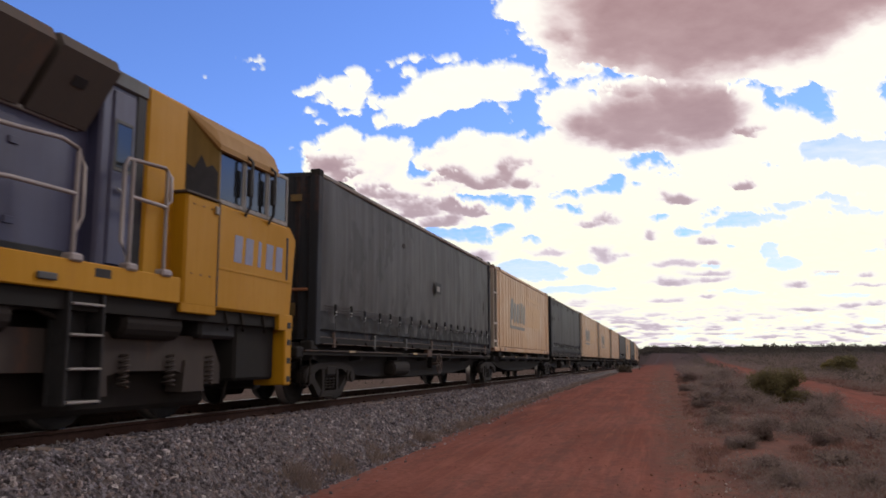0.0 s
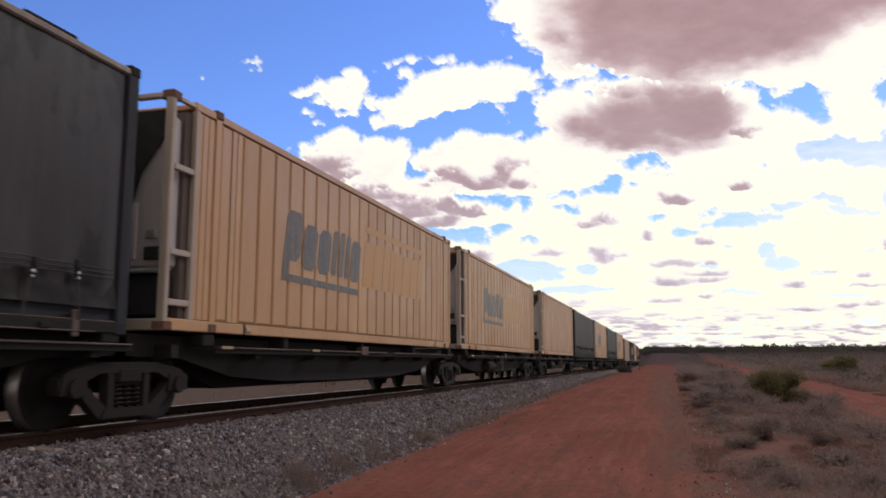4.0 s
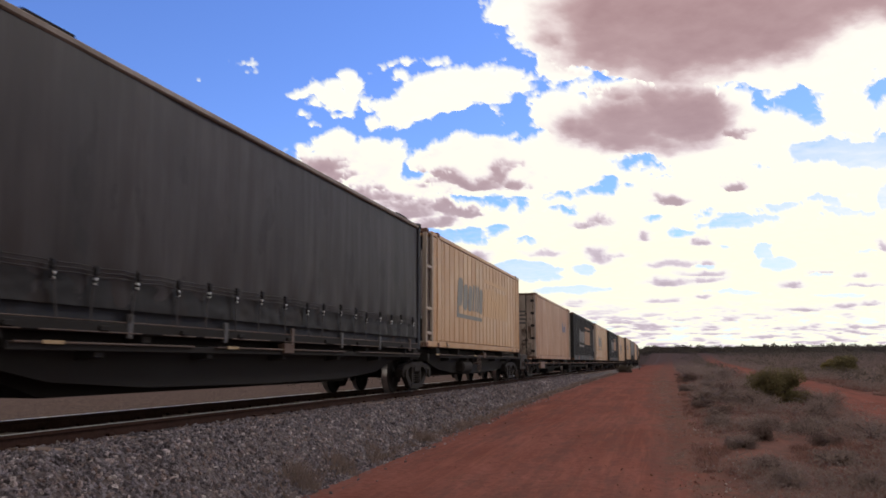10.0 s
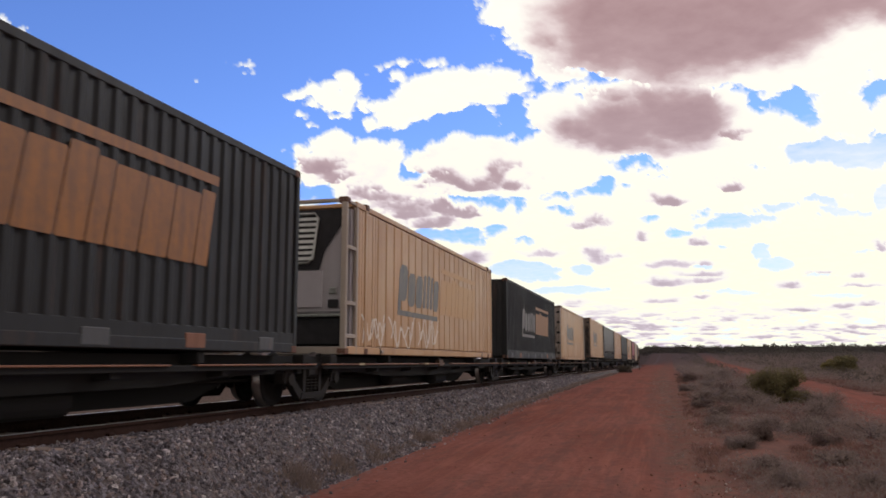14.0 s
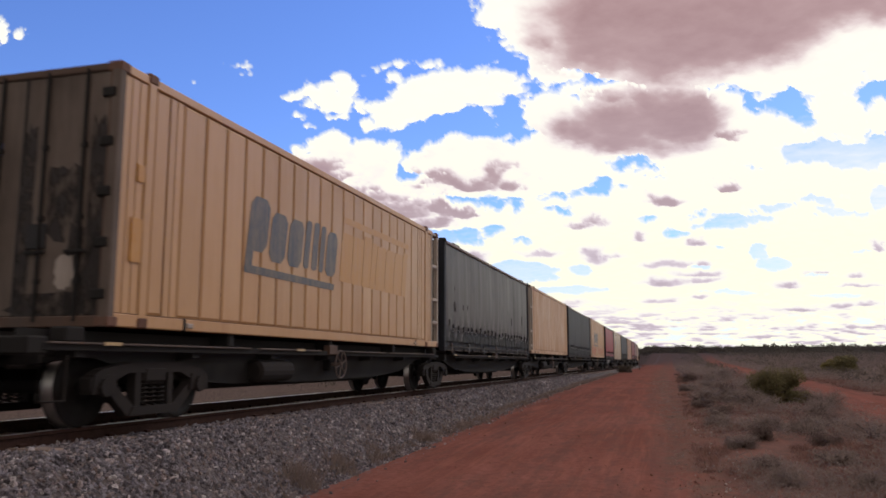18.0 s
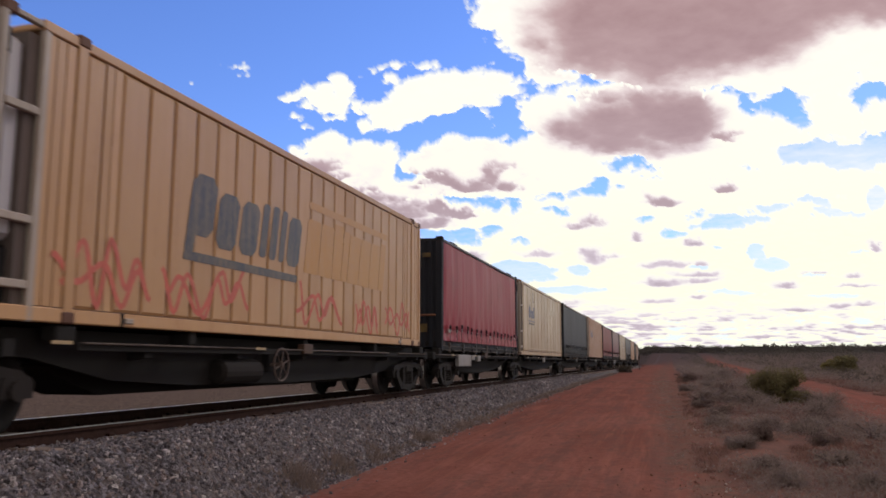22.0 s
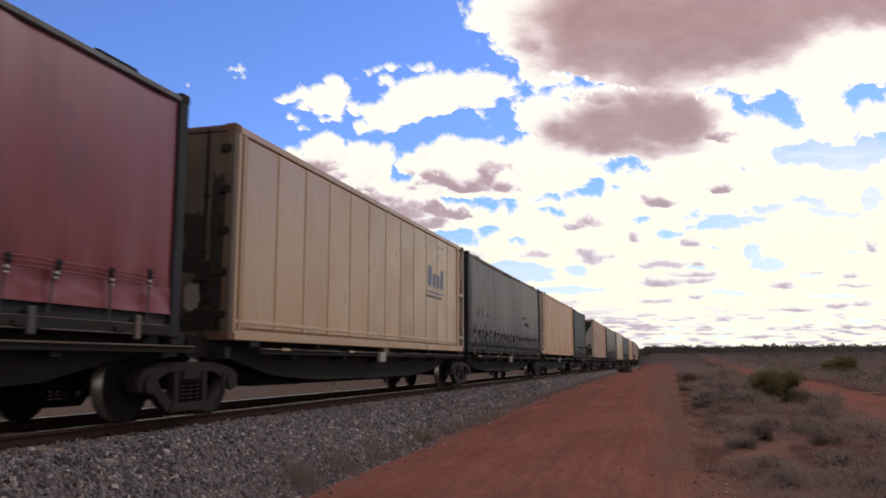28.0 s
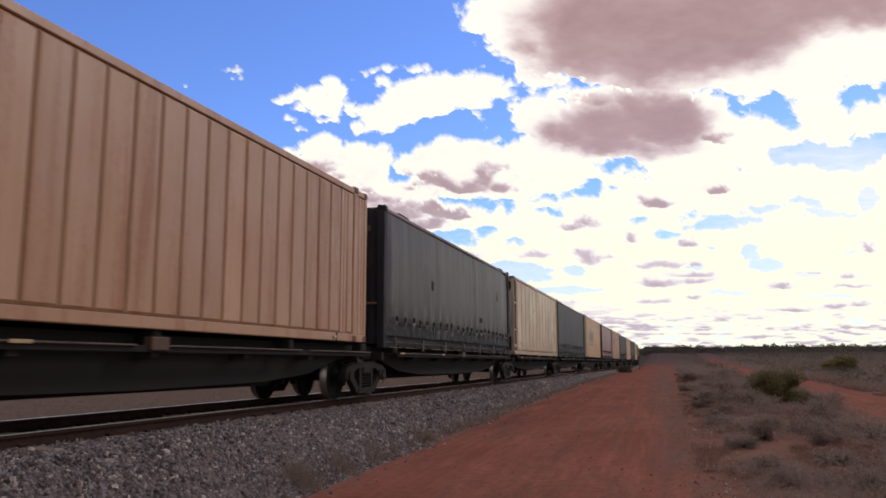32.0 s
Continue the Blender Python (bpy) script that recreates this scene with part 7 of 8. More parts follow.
# ---------- locomotive ----------
def locomotive(c):
    """A blue and yellow diesel locomotive, its cab at the trailing end. y = 0 at its middle."""
    L = tagged(new("locomotive"), "blue and yellow diesel freight locomotive with a full-width cab", "locomotive")
    h, W = 11.1, 1.46
    z_sill0, z_sill1 = 1.38, 1.68
    # frame sill with cut-outs
    for sx in (1, -1):
        a, b = sorted((sx * W, sx * (W - 0.06)))
        part("sill", Mb().cbox(a, -h, z_sill0, b, 8.2, z_sill1, 0.012), LOCO_YELLOW, L, "yellow frame sill")
        for y in (-8, -6, -4, -2, 0, 2, 4, 6.85):
            part("sill_slot", Mb().cbox(a - 0.003, y - 0.13, 1.535, b + 0.003, y + 0.13, 1.64, 0.01), UNIT_BLACK, L)
    part("underframe", Mb().box(-W + 0.07, -h + 0.05, 1.2, W - 0.07, h - 0.2, 1.62), DARK_STEEL, L)
    # long hood
    part("hood", Mb().along_y([(-1.08, 1.62), (1.08, 1.62), (1.08, 3.45), (0.92, 3.72), (-0.92, 3.72), (-1.08, 3.45)], -10.6, 7.35), LOCO_BLUE, L, "dark blue engine hood")
    for k in range(11):
        y = -10.2 + k * 1.48
        part("hood_door", Mb().cbox(1.08, y, 1.75, 1.105, y + 1.38, 2.92, 0.012), LOCO_BLUE, L)
        part("door_latch", Mb().cbox(1.105, y + 0.08, 2.30, 1.125, y + 0.14, 2.42, 0.006), SILVER, L)
        part("hood_hinge", Mb().cbox(1.10, y + 1.28, 1.95, 1.122, y + 1.40, 2.02, 0.006), LOCO_BLUE, L)
        part("hood_hinge", Mb().cbox(1.10, y + 1.28, 2.66, 1.122, y + 1.40, 2.73, 0.006), LOCO_BLUE, L)
    part("hood_kick_strip", Mb().cbox(1.08, -10.4, 1.66, 1.118, 6.7, 1.80, 0.01), UNIT_BLACK, L, "black grimy kick strip")
    # radiators overhanging the hood near the cab
    for y0, y1 in ((3.1, 4.55), (4.62, 5.90), (6.00, 6.82)):
        part("radiator", Mb().along_y([(0.9, 3.70), (1.5, 3.67), (1.56, 3.55), (1.16, 3.00), (0.9, 3.03)], y0, y1), LOCO_DARK, L, "grimy overhanging radiator housing")
        part("radiator", Mb().along_y([(-0.9, 3.70), (-1.5, 3.67), (-1.56, 3.55), (-1.16, 3.00), (-0.9, 3.03)], y0, y1), LOCO_DARK, L)
    for y in (3.8, 5.25, 6.4):
        part("radiator_cover", Mb().add([(1.20 + 0.30 * u, y + w, 3.09 + 0.42 * u - 0.012) for u in (0.55, 0.75) for w in (-0.09, 0.09)] + [(1.22 + 0.30 * u, y + w, 3.075 + 0.42 * u - 0.012) for u in (0.55, 0.75) for w in (-0.09, 0.09)], [(0, 1, 3, 2), (4, 6, 7, 5), (0, 4, 5, 1), (1, 5, 7, 3), (3, 7, 6, 2), (2, 6, 4, 0)]), UNIT_BLACK, L, "dark inspection cover")
    part("radiator_lip", Mb().cbox(1.08, 3.0, 2.985, 1.13, 6.75, 3.03, 0.008), GREY_BOX, L)
    part("rear_bulkhead", Mb().cbox(-1.3, 6.95, 1.66, 1.24, 7.70, 3.74, 0.03), LOCO_BLUE, L)
    door = part("cab_door", Mb().cbox(1.22, 7.12, 1.72, 1.262, 7.50, 3.52, 0.015), LOCO_BLUE, L, "blue cab door")
    part("door_window", Mb().cbox(1.255, 7.18, 2.72, 1.27, 7.43, 3.18, 0.01), DIRTY_GLASS, door)
    part("window_frame", Mb().cbox(1.258, 7.15, 2.68, 1.268, 7.18, 3.22, 0.004).cbox(1.258, 7.43, 2.68, 1.268, 7.46, 3.22, 0.004).cbox(1.258, 7.18, 3.18, 1.268, 7.43, 3.22, 0.004).cbox(1.258, 7.18, 2.68, 1.268, 7.43, 2.72, 0.004), POST_GREY, door)
    # A black strip stands in for the shadow in the door recess.
    part("door_jamb", Mb().cbox(1.20, 7.51, 1.70, 1.256, 7.69, 3.60, 0.015), UNIT_BLACK, L, "black strip standing in for the door recess shadow")
    part("door_header", Mb().cbox(1.20, 6.90, 3.56, 1.275, 7.70, 3.735, 0.02), POST_GREY, L)
    part("door_handle", Mb().tube([(1.29, 7.20, 2.5), (1.29, 7.32, 2.46)], 0.014, 5), SILVER, door)
    # cab
    roof_prof = [(-1.34, 3.36), (1.34, 3.36), (1.24, 3.62), (1.05, 3.76), (-1.05, 3.76), (-1.24, 3.62)]
    part("cab_rear_wall", Mb().cbox(-1.30, 7.70, 1.66, 1.27, 8.50, 3.74, 0.03), LOCO_YELLOW, L, "yellow recessed cab wall")
    cab = part("cab", Mb().cbox(-W, 8.25, 1.36, W, 10.9, 2.66, 0.03), LOCO_YELLOW, L, "yellow driver's cab")
    part("cab_roof", Mb().box(-1.05, 8.46, 3.50, 1.05, 8.95, 3.76).along_y(roof_prof, 8.92, 10.25).add(
        [(x, 10.25, z) for x, z in roof_prof] + [(x * 0.97, 10.98, 3.36 + (z - 3.36) * 0.25) for x, z in roof_prof],
        [(i, (i + 1) % 6, 6 + (i + 1) % 6, 6 + i) for i in range(6)] + [(6, 7, 8, 9, 10, 11)]), LOCO_YELLOW, L)
    part("cab_visor", Mb().along_y([(1.0, 3.30), (1.49, 3.30), (1.49, 3.37), (1.41, 3.56), (1.24, 3.73), (1.02, 3.80)], 8.90, 10.5).add([(1.02, 8.90, 3.30), (1.49, 8.90, 3.30), (1.49, 8.90, 3.37), (1.41, 8.90, 3.56), (1.24, 8.90, 3.73), (1.02, 8.90, 3.80), (1.02, 8.48, 3.66), (1.265, 8.48, 3.66), (1.268, 8.48, 3.68), (1.26, 8.48, 3.71), (1.22, 8.48, 3.75), (1.02, 8.48, 3.79)], [(k, (k + 1) % 6, 6 + (k + 1) % 6, 6 + k) for k in range(6)] + [(11, 10, 9, 8, 7, 6)]), LOCO_ROOF, L, "dusty yellow-brown cab eave")
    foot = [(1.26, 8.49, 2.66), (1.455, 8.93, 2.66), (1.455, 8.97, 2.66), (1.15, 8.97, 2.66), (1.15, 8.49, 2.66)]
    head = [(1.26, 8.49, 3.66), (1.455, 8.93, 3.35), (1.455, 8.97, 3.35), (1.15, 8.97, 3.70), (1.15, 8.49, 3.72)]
    part("cab_cheek", Mb().add(foot + head, [(0, 1, 2, 3, 4), (9, 8, 7, 6, 5)] + [(i, (i + 1) % 5, 5 + (i + 1) % 5, 5 + i) for i in range(5)]), LOCO_SHADE_YELLOW, L, "sooty slanted yellow panel beside the windows, shade in its colour")
    # A ragged dark patch over the lower part of the cheek.
    part("soot_patch", Mb().add([(1.262 + 0.195 * u, 8.485 + 0.44 * u, z) for u, z in ((0.02, 2.70), (0.98, 2.70), (0.98, 3.02), (0.80, 3.10), (0.62, 3.06), (0.45, 3.20), (0.25, 3.02), (0.02, 3.06))], [tuple(range(8))]), UNIT_BLACK, L, "ragged dark patch low on the panel")
    part("cab_core", Mb().box(-1.38, 8.95, 2.66, 1.38, 10.82, 3.40), UNIT_BLACK, L)
    for y0, y1 in ((9.0, 9.56), (9.66, 10.22), (10.32, 10.86)):
        win = part("cab_window", Mb().cbox(1.385, y0, 2.72, 1.43, y1, 3.34, 0.01), DIRTY_GLASS, L, "tall side window")
        fr = Mb().cbox(1.39, y0 - 0.045, 2.66, 1.445, y0, 3.38, 0.008).cbox(1.39, y1, 2.66, 1.445, y1 + 0.045, 3.38, 0.008).cbox(1.39, y0, 2.66, 1.445, y1, 2.72, 0.008).cbox(1.39, y0, 3.33, 1.445, y1, 3.38, 0.008)
        part("window_frame", fr, GREY_BOX, win)
    for y in (9.61, 10.27):
        part("mirror_arm", Mb().tube([(1.45, y, 3.4), (1.56, y, 3.3), (1.54, y, 2.72), (1.46, y, 2.6)], 0.022, 5).cbox(1.50, y - 0.05, 2.85, 1.56, y + 0.05, 3.2, 0.01), UNIT_BLACK, L)
    part("cab_nose", Mb().along_x([(10.9, 1.36), (11.05, 1.36), (11.2, 2.5), (11.0, 2.66), (10.9, 2.66)], -W + 0.02, W - 0.02), LOCO_YELLOW, L)
    part("windscreen", Mb().along_x([(10.86, 2.66), (11.0, 2.66), (10.92, 3.38), (10.84, 3.38)], -1.3, 1.3), DIRTY_GLASS, L)
    for y in (8.40, 8.60, 8.80):
        for z in (1.75, 2.55):
            part("bolt", Mb().cbox(W - 0.002, y - 0.012, z - 0.012, W + 0.008, y + 0.012, z + 0.012, 0.004), LOCO_DARK, L)
    part("cab_ledge", Mb().cbox(1.28, 8.22, 2.655, W + 0.02, 8.97, 2.685, 0.008), LOCO_DARK, L, "dark ledge over the low cab side")
    part("window_gutter", Mb().cbox(1.42, 8.95, 3.385, 1.475, 10.55, 3.41, 0.008), LOCO_DARK, L)
    part("sill_conduit", Mb().cbox(W, 5.95, 1.45, W + 0.03, 6.20, 1.52, 0.01), POST_GREY, L)
    part("nose_vent", Mb().cbox(W - 0.01, 10.86, 1.9, W + 0.006, 10.92, 2.5, 0.004), UNIT_BLACK, L)
    part("side_marker", Mb().cbox(W, 8.86, 2.5, W + 0.03, 8.94, 2.6, 0.01), LOGO_WHITE, L)
    part("seam", Mb().cbox(W, 8.96, 1.4, W + 0.008, 8.99, 2.66, 0.003), LOCO_DARK, L)
    part("seam", Mb().cbox(W, 8.99, 1.86, W + 0.008, 11.0, 1.89, 0.003), LOCO_YELLOW, L)
    # running number as plain bars
    for k, (lo, hi, wd) in enumerate(((0, 1, 0.20), (0, 1, 0.20), (0, 1, 0.08), (0, 1, 0.20), (0, 1, 0.20))):
        y = 9.36 + k * 0.29 + (0.06 if wd < 0.1 else 0)
        part("number_bar", Mb().along_x([(y, 1.99), (y + wd, 1.99), (y + wd + 0.02, 2.33), (y + 0.02, 2.33)], W + 0.001, W + 0.004), LOCO_NUM, L, "faded blue running-number bar")
    # step box and pilot
    part("cab_skirt", Mb().cbox(W - 0.06, 8.22, 1.28, W - 0.002, 8.98, 1.40, 0.012), LOCO_YELLOW, L)
    part("cab_skirt", Mb().cbox(W - 0.08, 10.7, 1.16, W - 0.002, 11.14, 1.40, 0.012), LOCO_YELLOW, L)
    part("equipment_box", Mb().cbox(-1.30, 9.75, 0.45, 1.30, 10.86, 1.36, 0.04), DARK_STEEL, L)
    part("equipment_box", Mb().cbox(-1.30, 8.9, 1.0, 1.30, 9.75, 1.36, 0.04), UNIT_BLACK, L)
    for y in (9.3, 9.7, 10.3):
        part("cable", Mb().tube([(1.40, y, 1.36), (1.42, y + 0.04, 1.2), (1.38, y + 0.1, 1.12)], 0.02, 5), BOGIE, L)
    for x in (-0.62, 0.0, 0.62):
        part("traction_motor", Mb().cbox(x - 0.28, 4.6, 0.14, x + 0.28, 9.7, 1.22, 0.06), BOGIE, L)
        part("traction_motor", Mb().cbox(x - 0.28, -9.7, 0.14, x + 0.28, -4.6, 1.22, 0.06), UNIT_BLACK, L)
    for y in (5.3, 7.9):
        part("air_reservoir", TANK, BOGIE, L, "", (1.2, y, 1.12))
    part("pilot", Mb().cbox(-W, 10.90, 0.36, -0.95, 11.12, 1.18, 0.02), LOCO_YELLOW, L)
    pil = part("pilot", Mb().cbox(0.95, 10.90, 0.36, W, 11.12, 1.18, 0.02), LOCO_YELLOW, L, "yellow pilot with step holes")
    part("pilot_plate", Mb().cbox(-0.95, 10.95, 0.30, 0.95, 11.15, 1.0, 0.03), UNIT_BLACK, L)
    for z in (0.45, 0.72, 0.99, 1.24):
        part("step_hole", Mb().cbox(W - 0.02, 10.96, z - 0.05, W + 0.005, 11.09, z + 0.05, 0.012), UNIT_BLACK, pil)
    part("coupler", COUPLER, BOGIE, L, "", (0, 11.3, 0.05)).rotation_euler = (0, 0, math.pi)
    # handrails
    def rail(pts, name="handrail"):
        part(name, Mb().tube(pts, 0.022, 6), RAIL_GREY, L, "grey tubular handrail")
    rail([(1.42, y, 2.68) for y in (-4, -2, 0, 2, 4, 5.0)] + [(1.42, 5.7, 2.72), (1.42, 6.2, 2.76)] + [(1.42, 6.42, 2.72), (1.42, 6.54, 2.56), (1.42, 6.54, 2.1), (1.42, 6.46, 1.95)])
    rail([(1.42, y, 2.22) for y in (-4, 0, 4, 5.0)] + [(1.42, 5.6, 2.28), (1.42, 6.45, 2.29)])
    for y in (0.4, 2.4, 4.3, 6.44):
        rail([(1.42, y, 1.68), (1.42, y, 2.72)], "handrail_post")
    rail([(1.42, 7.28, 1.72), (1.42, 7.14, 1.95), (1.42, 7.14, 2.7), (1.42, 7.20, 2.8), (1.42, 7.86, 2.84), (1.42, 7.98, 2.76), (1.42, 7.98, 2.5), (1.42, 7.86, 2.4)])
    rail([(1.42, 7.28, 1.72), (1.42, 7.28, 2.8)], "handrail_post")
    rail([(1.42, 7.90, 1.72), (1.42, 7.90, 2.82)], "handrail_post")
    rail([(1.42, 7.28, 2.42), (1.42, 7.92, 2.42)])
    for y in (6.44, 7.28, 7.90):
        part("rail_foot", Mb().cbox(1.36, y - 0.09, 1.66, 1.49, y + 0.09, 1.74, 0.02), RAIL_GREY, L)
    # boarding steps
    ladder = part("boarding_steps", Mb().cbox(1.2, 6.42, 0.28, 1.24, 6.95, 1.4, 0.01), UNIT_BLACK, L, "black boarding ladder")
    for y in (6.42, 6.91):
        part("stringer", Mb().cbox(1.242, y, 0.28, 1.44, y + 0.04, 1.4, 0.01), UNIT_BLACK, ladder)
    for z in (0.30, 0.62, 0.95, 1.25):
        part("tread", Mb().cbox(1.2, 6.46, z, 1.46, 6.91, z + 0.025, 0.006), GREY_BOX, ladder)
    # fuel tank and bogies
    part("fuel_tank", Mb().along_y([(-1.35, 1.2), (1.35, 1.2), (1.35, 0.65), (1.1, 0.38), (-1.1, 0.38), (-1.35, 0.65)], -3.2, 3.2), DARK_STEEL, L, "dark fuel tank")
    for yc in (7.1, -7.1):
        tr = Mb()
        for sx in (1, -1):
            x = sx * 1.08
            prof = [(-2.5, 0.66), (-2.25, 1.02), (2.25, 1.02), (2.5, 0.66), (2.5, 0.42), (2.15, 0.42), (1.5, 0.60), (0.5, 0.60), (0.0, 0.50), (-0.5, 0.60), (-1.5, 0.60), (-2.15, 0.42), (-2.5, 0.42)]
            tr.along_x(prof, x - 0.09, x + 0.09)
            for dy in (-1.85, 0, 1.85):
                tr.along_x([(dy - 0.24, 0.34), (dy + 0.24, 0.34), (dy + 0.2, 0.72), (dy - 0.2, 0.72)], x + sx * 0.0 - 0.12, x + 0.12)
            for dy in (-2.2, -1.35, -0.5, 0.5, 1.35, 2.2):
                pts = [(x + sx * 0.1 + 0.06 * math.cos(a), dy + 0.06 * math.sin(a), 0.42 + 0.36 * a / (2 * math.pi * 6)) for a in np.linspace(0, 2 * math.pi * 6, 40)]
                tr.tube(pts, 0.018, 4)
        tr.cbox(-1.0, -0.3, 0.6, 1.0, 0.3, 0.95, 0.04)
        b = part("bogie", tr, LOCO_BOGIE, L, "dusty three-axle locomotive bogie", (0, yc, 0))
        for e in (-1, 1):
            part("sand_pipe", Mb().tube([(1.2, e * 2.6, 1.2), (1.22, e * 2.75, 0.9), (1.0, e * 2.85, 0.15)], 0.025, 5), BOGIE, b)
        part("brake_hose", Mb().tube([(1.25, -1.4, 1.15), (1.27, -1.0, 1.22), (1.27, -0.6, 1.1), (1.2, -0.5, 0.8)], 0.03, 6), BOGIE, b)
        for dy in (-1.85, 0, 1.85):
            ws = part("wheelset", LOCO_WHEELSET, WHEEL, b, "", (0, dy, 0.51))
            WHEELS.append((ws, dy, 0.51, c + yc + dy))
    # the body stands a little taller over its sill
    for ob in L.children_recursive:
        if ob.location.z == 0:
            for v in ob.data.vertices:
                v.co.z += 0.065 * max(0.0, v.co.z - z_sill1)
    return L


LOCO_NUM = plain("number_blue", (0.15, 0.16, 0.24), 0.5, 0, 0.2)

# ---------- the train ----------
# kind, front and rear end along the train at the start, in metres ahead of the eye
B_LABEL = "cream panelled refrigerated container with faded blue and yellow lettering bars"
TRAIN = [
    ("C1", 12.43, 26.16), ("B1", 26.71, 39.54), ("C2", 40.49, 54.14), ("B2", 54.78, 67.66), ("B3", 68.75, 81.71), None,
    ("R1", 83.70, 96.59), ("C3", 97.55, 110.90), ("B4", 111.47, 124.26), ("C4", 125.12, 138.66), ("B5", 139.14, 151.81), None,
    ("G1", 155.87, 168.84), ("K1", 170.78, 183.79), ("B6", 185.77, 198.44), ("K2", 201.07, 213.94), ("B7", 216.23, 228.97), None,
    ("B8", 233.17, 245.84), ("C5", 246.44, 259.71), ("R2", 260.22, 273.00), ("C6", 273.75, 287.09), ("B9", 287.63, 300.36), None,
    ("D1", 302.26, 313.11), ("W1", 313.84, 326.49), ("C7", 327.48, 340.86), ("G2", 341.73, 354.31), ("D2", 355.23, 366.94), None,
    ("D3", 367.90, 378.90), ("W2", 380.01, 392.94), ("C8", 393.46, 407.08), ("B10", 407.80, 420.50), ("S1", 421.35, 428.12), None,
    ("G3", 433.92, 446.84), ("C9", 447.86, 461.52), ("W3", 462.52, 474.85), ("C10", 475.24, 488.9), ("B11", 489.71, 502.6), None,
    ("D4", 504.2, 516.2), ("G4", 517.0, 529.9), ("C11", 530.7, 544.2), ("B12", 545.0, 557.8), ("C12", 558.5, 572.0), None,
    ("B13", 574.0, 586.9), ("C13", 587.6, 601.1), ("B14", 601.8, 614.7), ("D5", 615.5, 627.5), ("B15", 628.2, 641.1), None,
    ("C14", 643.1, 656.6), ("B16", 657.3, 670.2), ("C15", 670.9, 684.4),
]


STAINS = {
    "C1": [(-2.2, 3.3, 0.16, 0.09), (5.9, 2.4, 0.09, 0.3)],
    "C2": [(-6.37, 2.9, 0.16, 0.16), (-5.6, 2.92, 0.15, 0.18), (-5.46, 1.98, 0.09, 0.30), (-5.85, 3.72, 0.28, 0.2), (-5.2, 3.76, 0.2, 0.16), (-3.8, 3.0, 0.05, 0.2), (-3.3, 3.03, 0.04, 0.12), (-3.9, 3.76, 0.25, 0.12), (-2.4, 3.74, 0.2, 0.14), (-0.2, 2.34, 0.10, 0.13), (0.6, 3.75, 0.3, 0.12), (3.0, 3.75, 0.35, 0.12)],
    "C5": [(-6.05, 1.7, 0.16, 0.26), (-5.55, 2.22, 0.08, 0.24), (-5.42, 2.2, 0.06, 0.22), (-5.5, 2.74, 0.05, 0.1), (-4.58, 2.25, 0.09, 0.12), (-4.03, 2.28, 0.08, 0.12), (2.9, 2.2, 0.14, 0.2), (5.0, 2.33, 0.1, 0.3)],
    "C8": [(-6.0, 1.72, 0.20, 0.24), (-5.5, 2.25, 0.12, 0.2), (-4.87, 2.25, 0.09, 0.2), (-4.46, 1.84, 0.10, 0.15), (-4.1, 2.2, 0.2, 0.04), (2.6, 2.46, 0.8, 0.05), (3.2, 2.2, 0.9, 0.10)],
    "C9": [(-3.2, 2.6, 0.14, 0.2), (2.2, 2.0, 0.3, 0.12), (4.6, 2.9, 0.1, 0.25)],
}


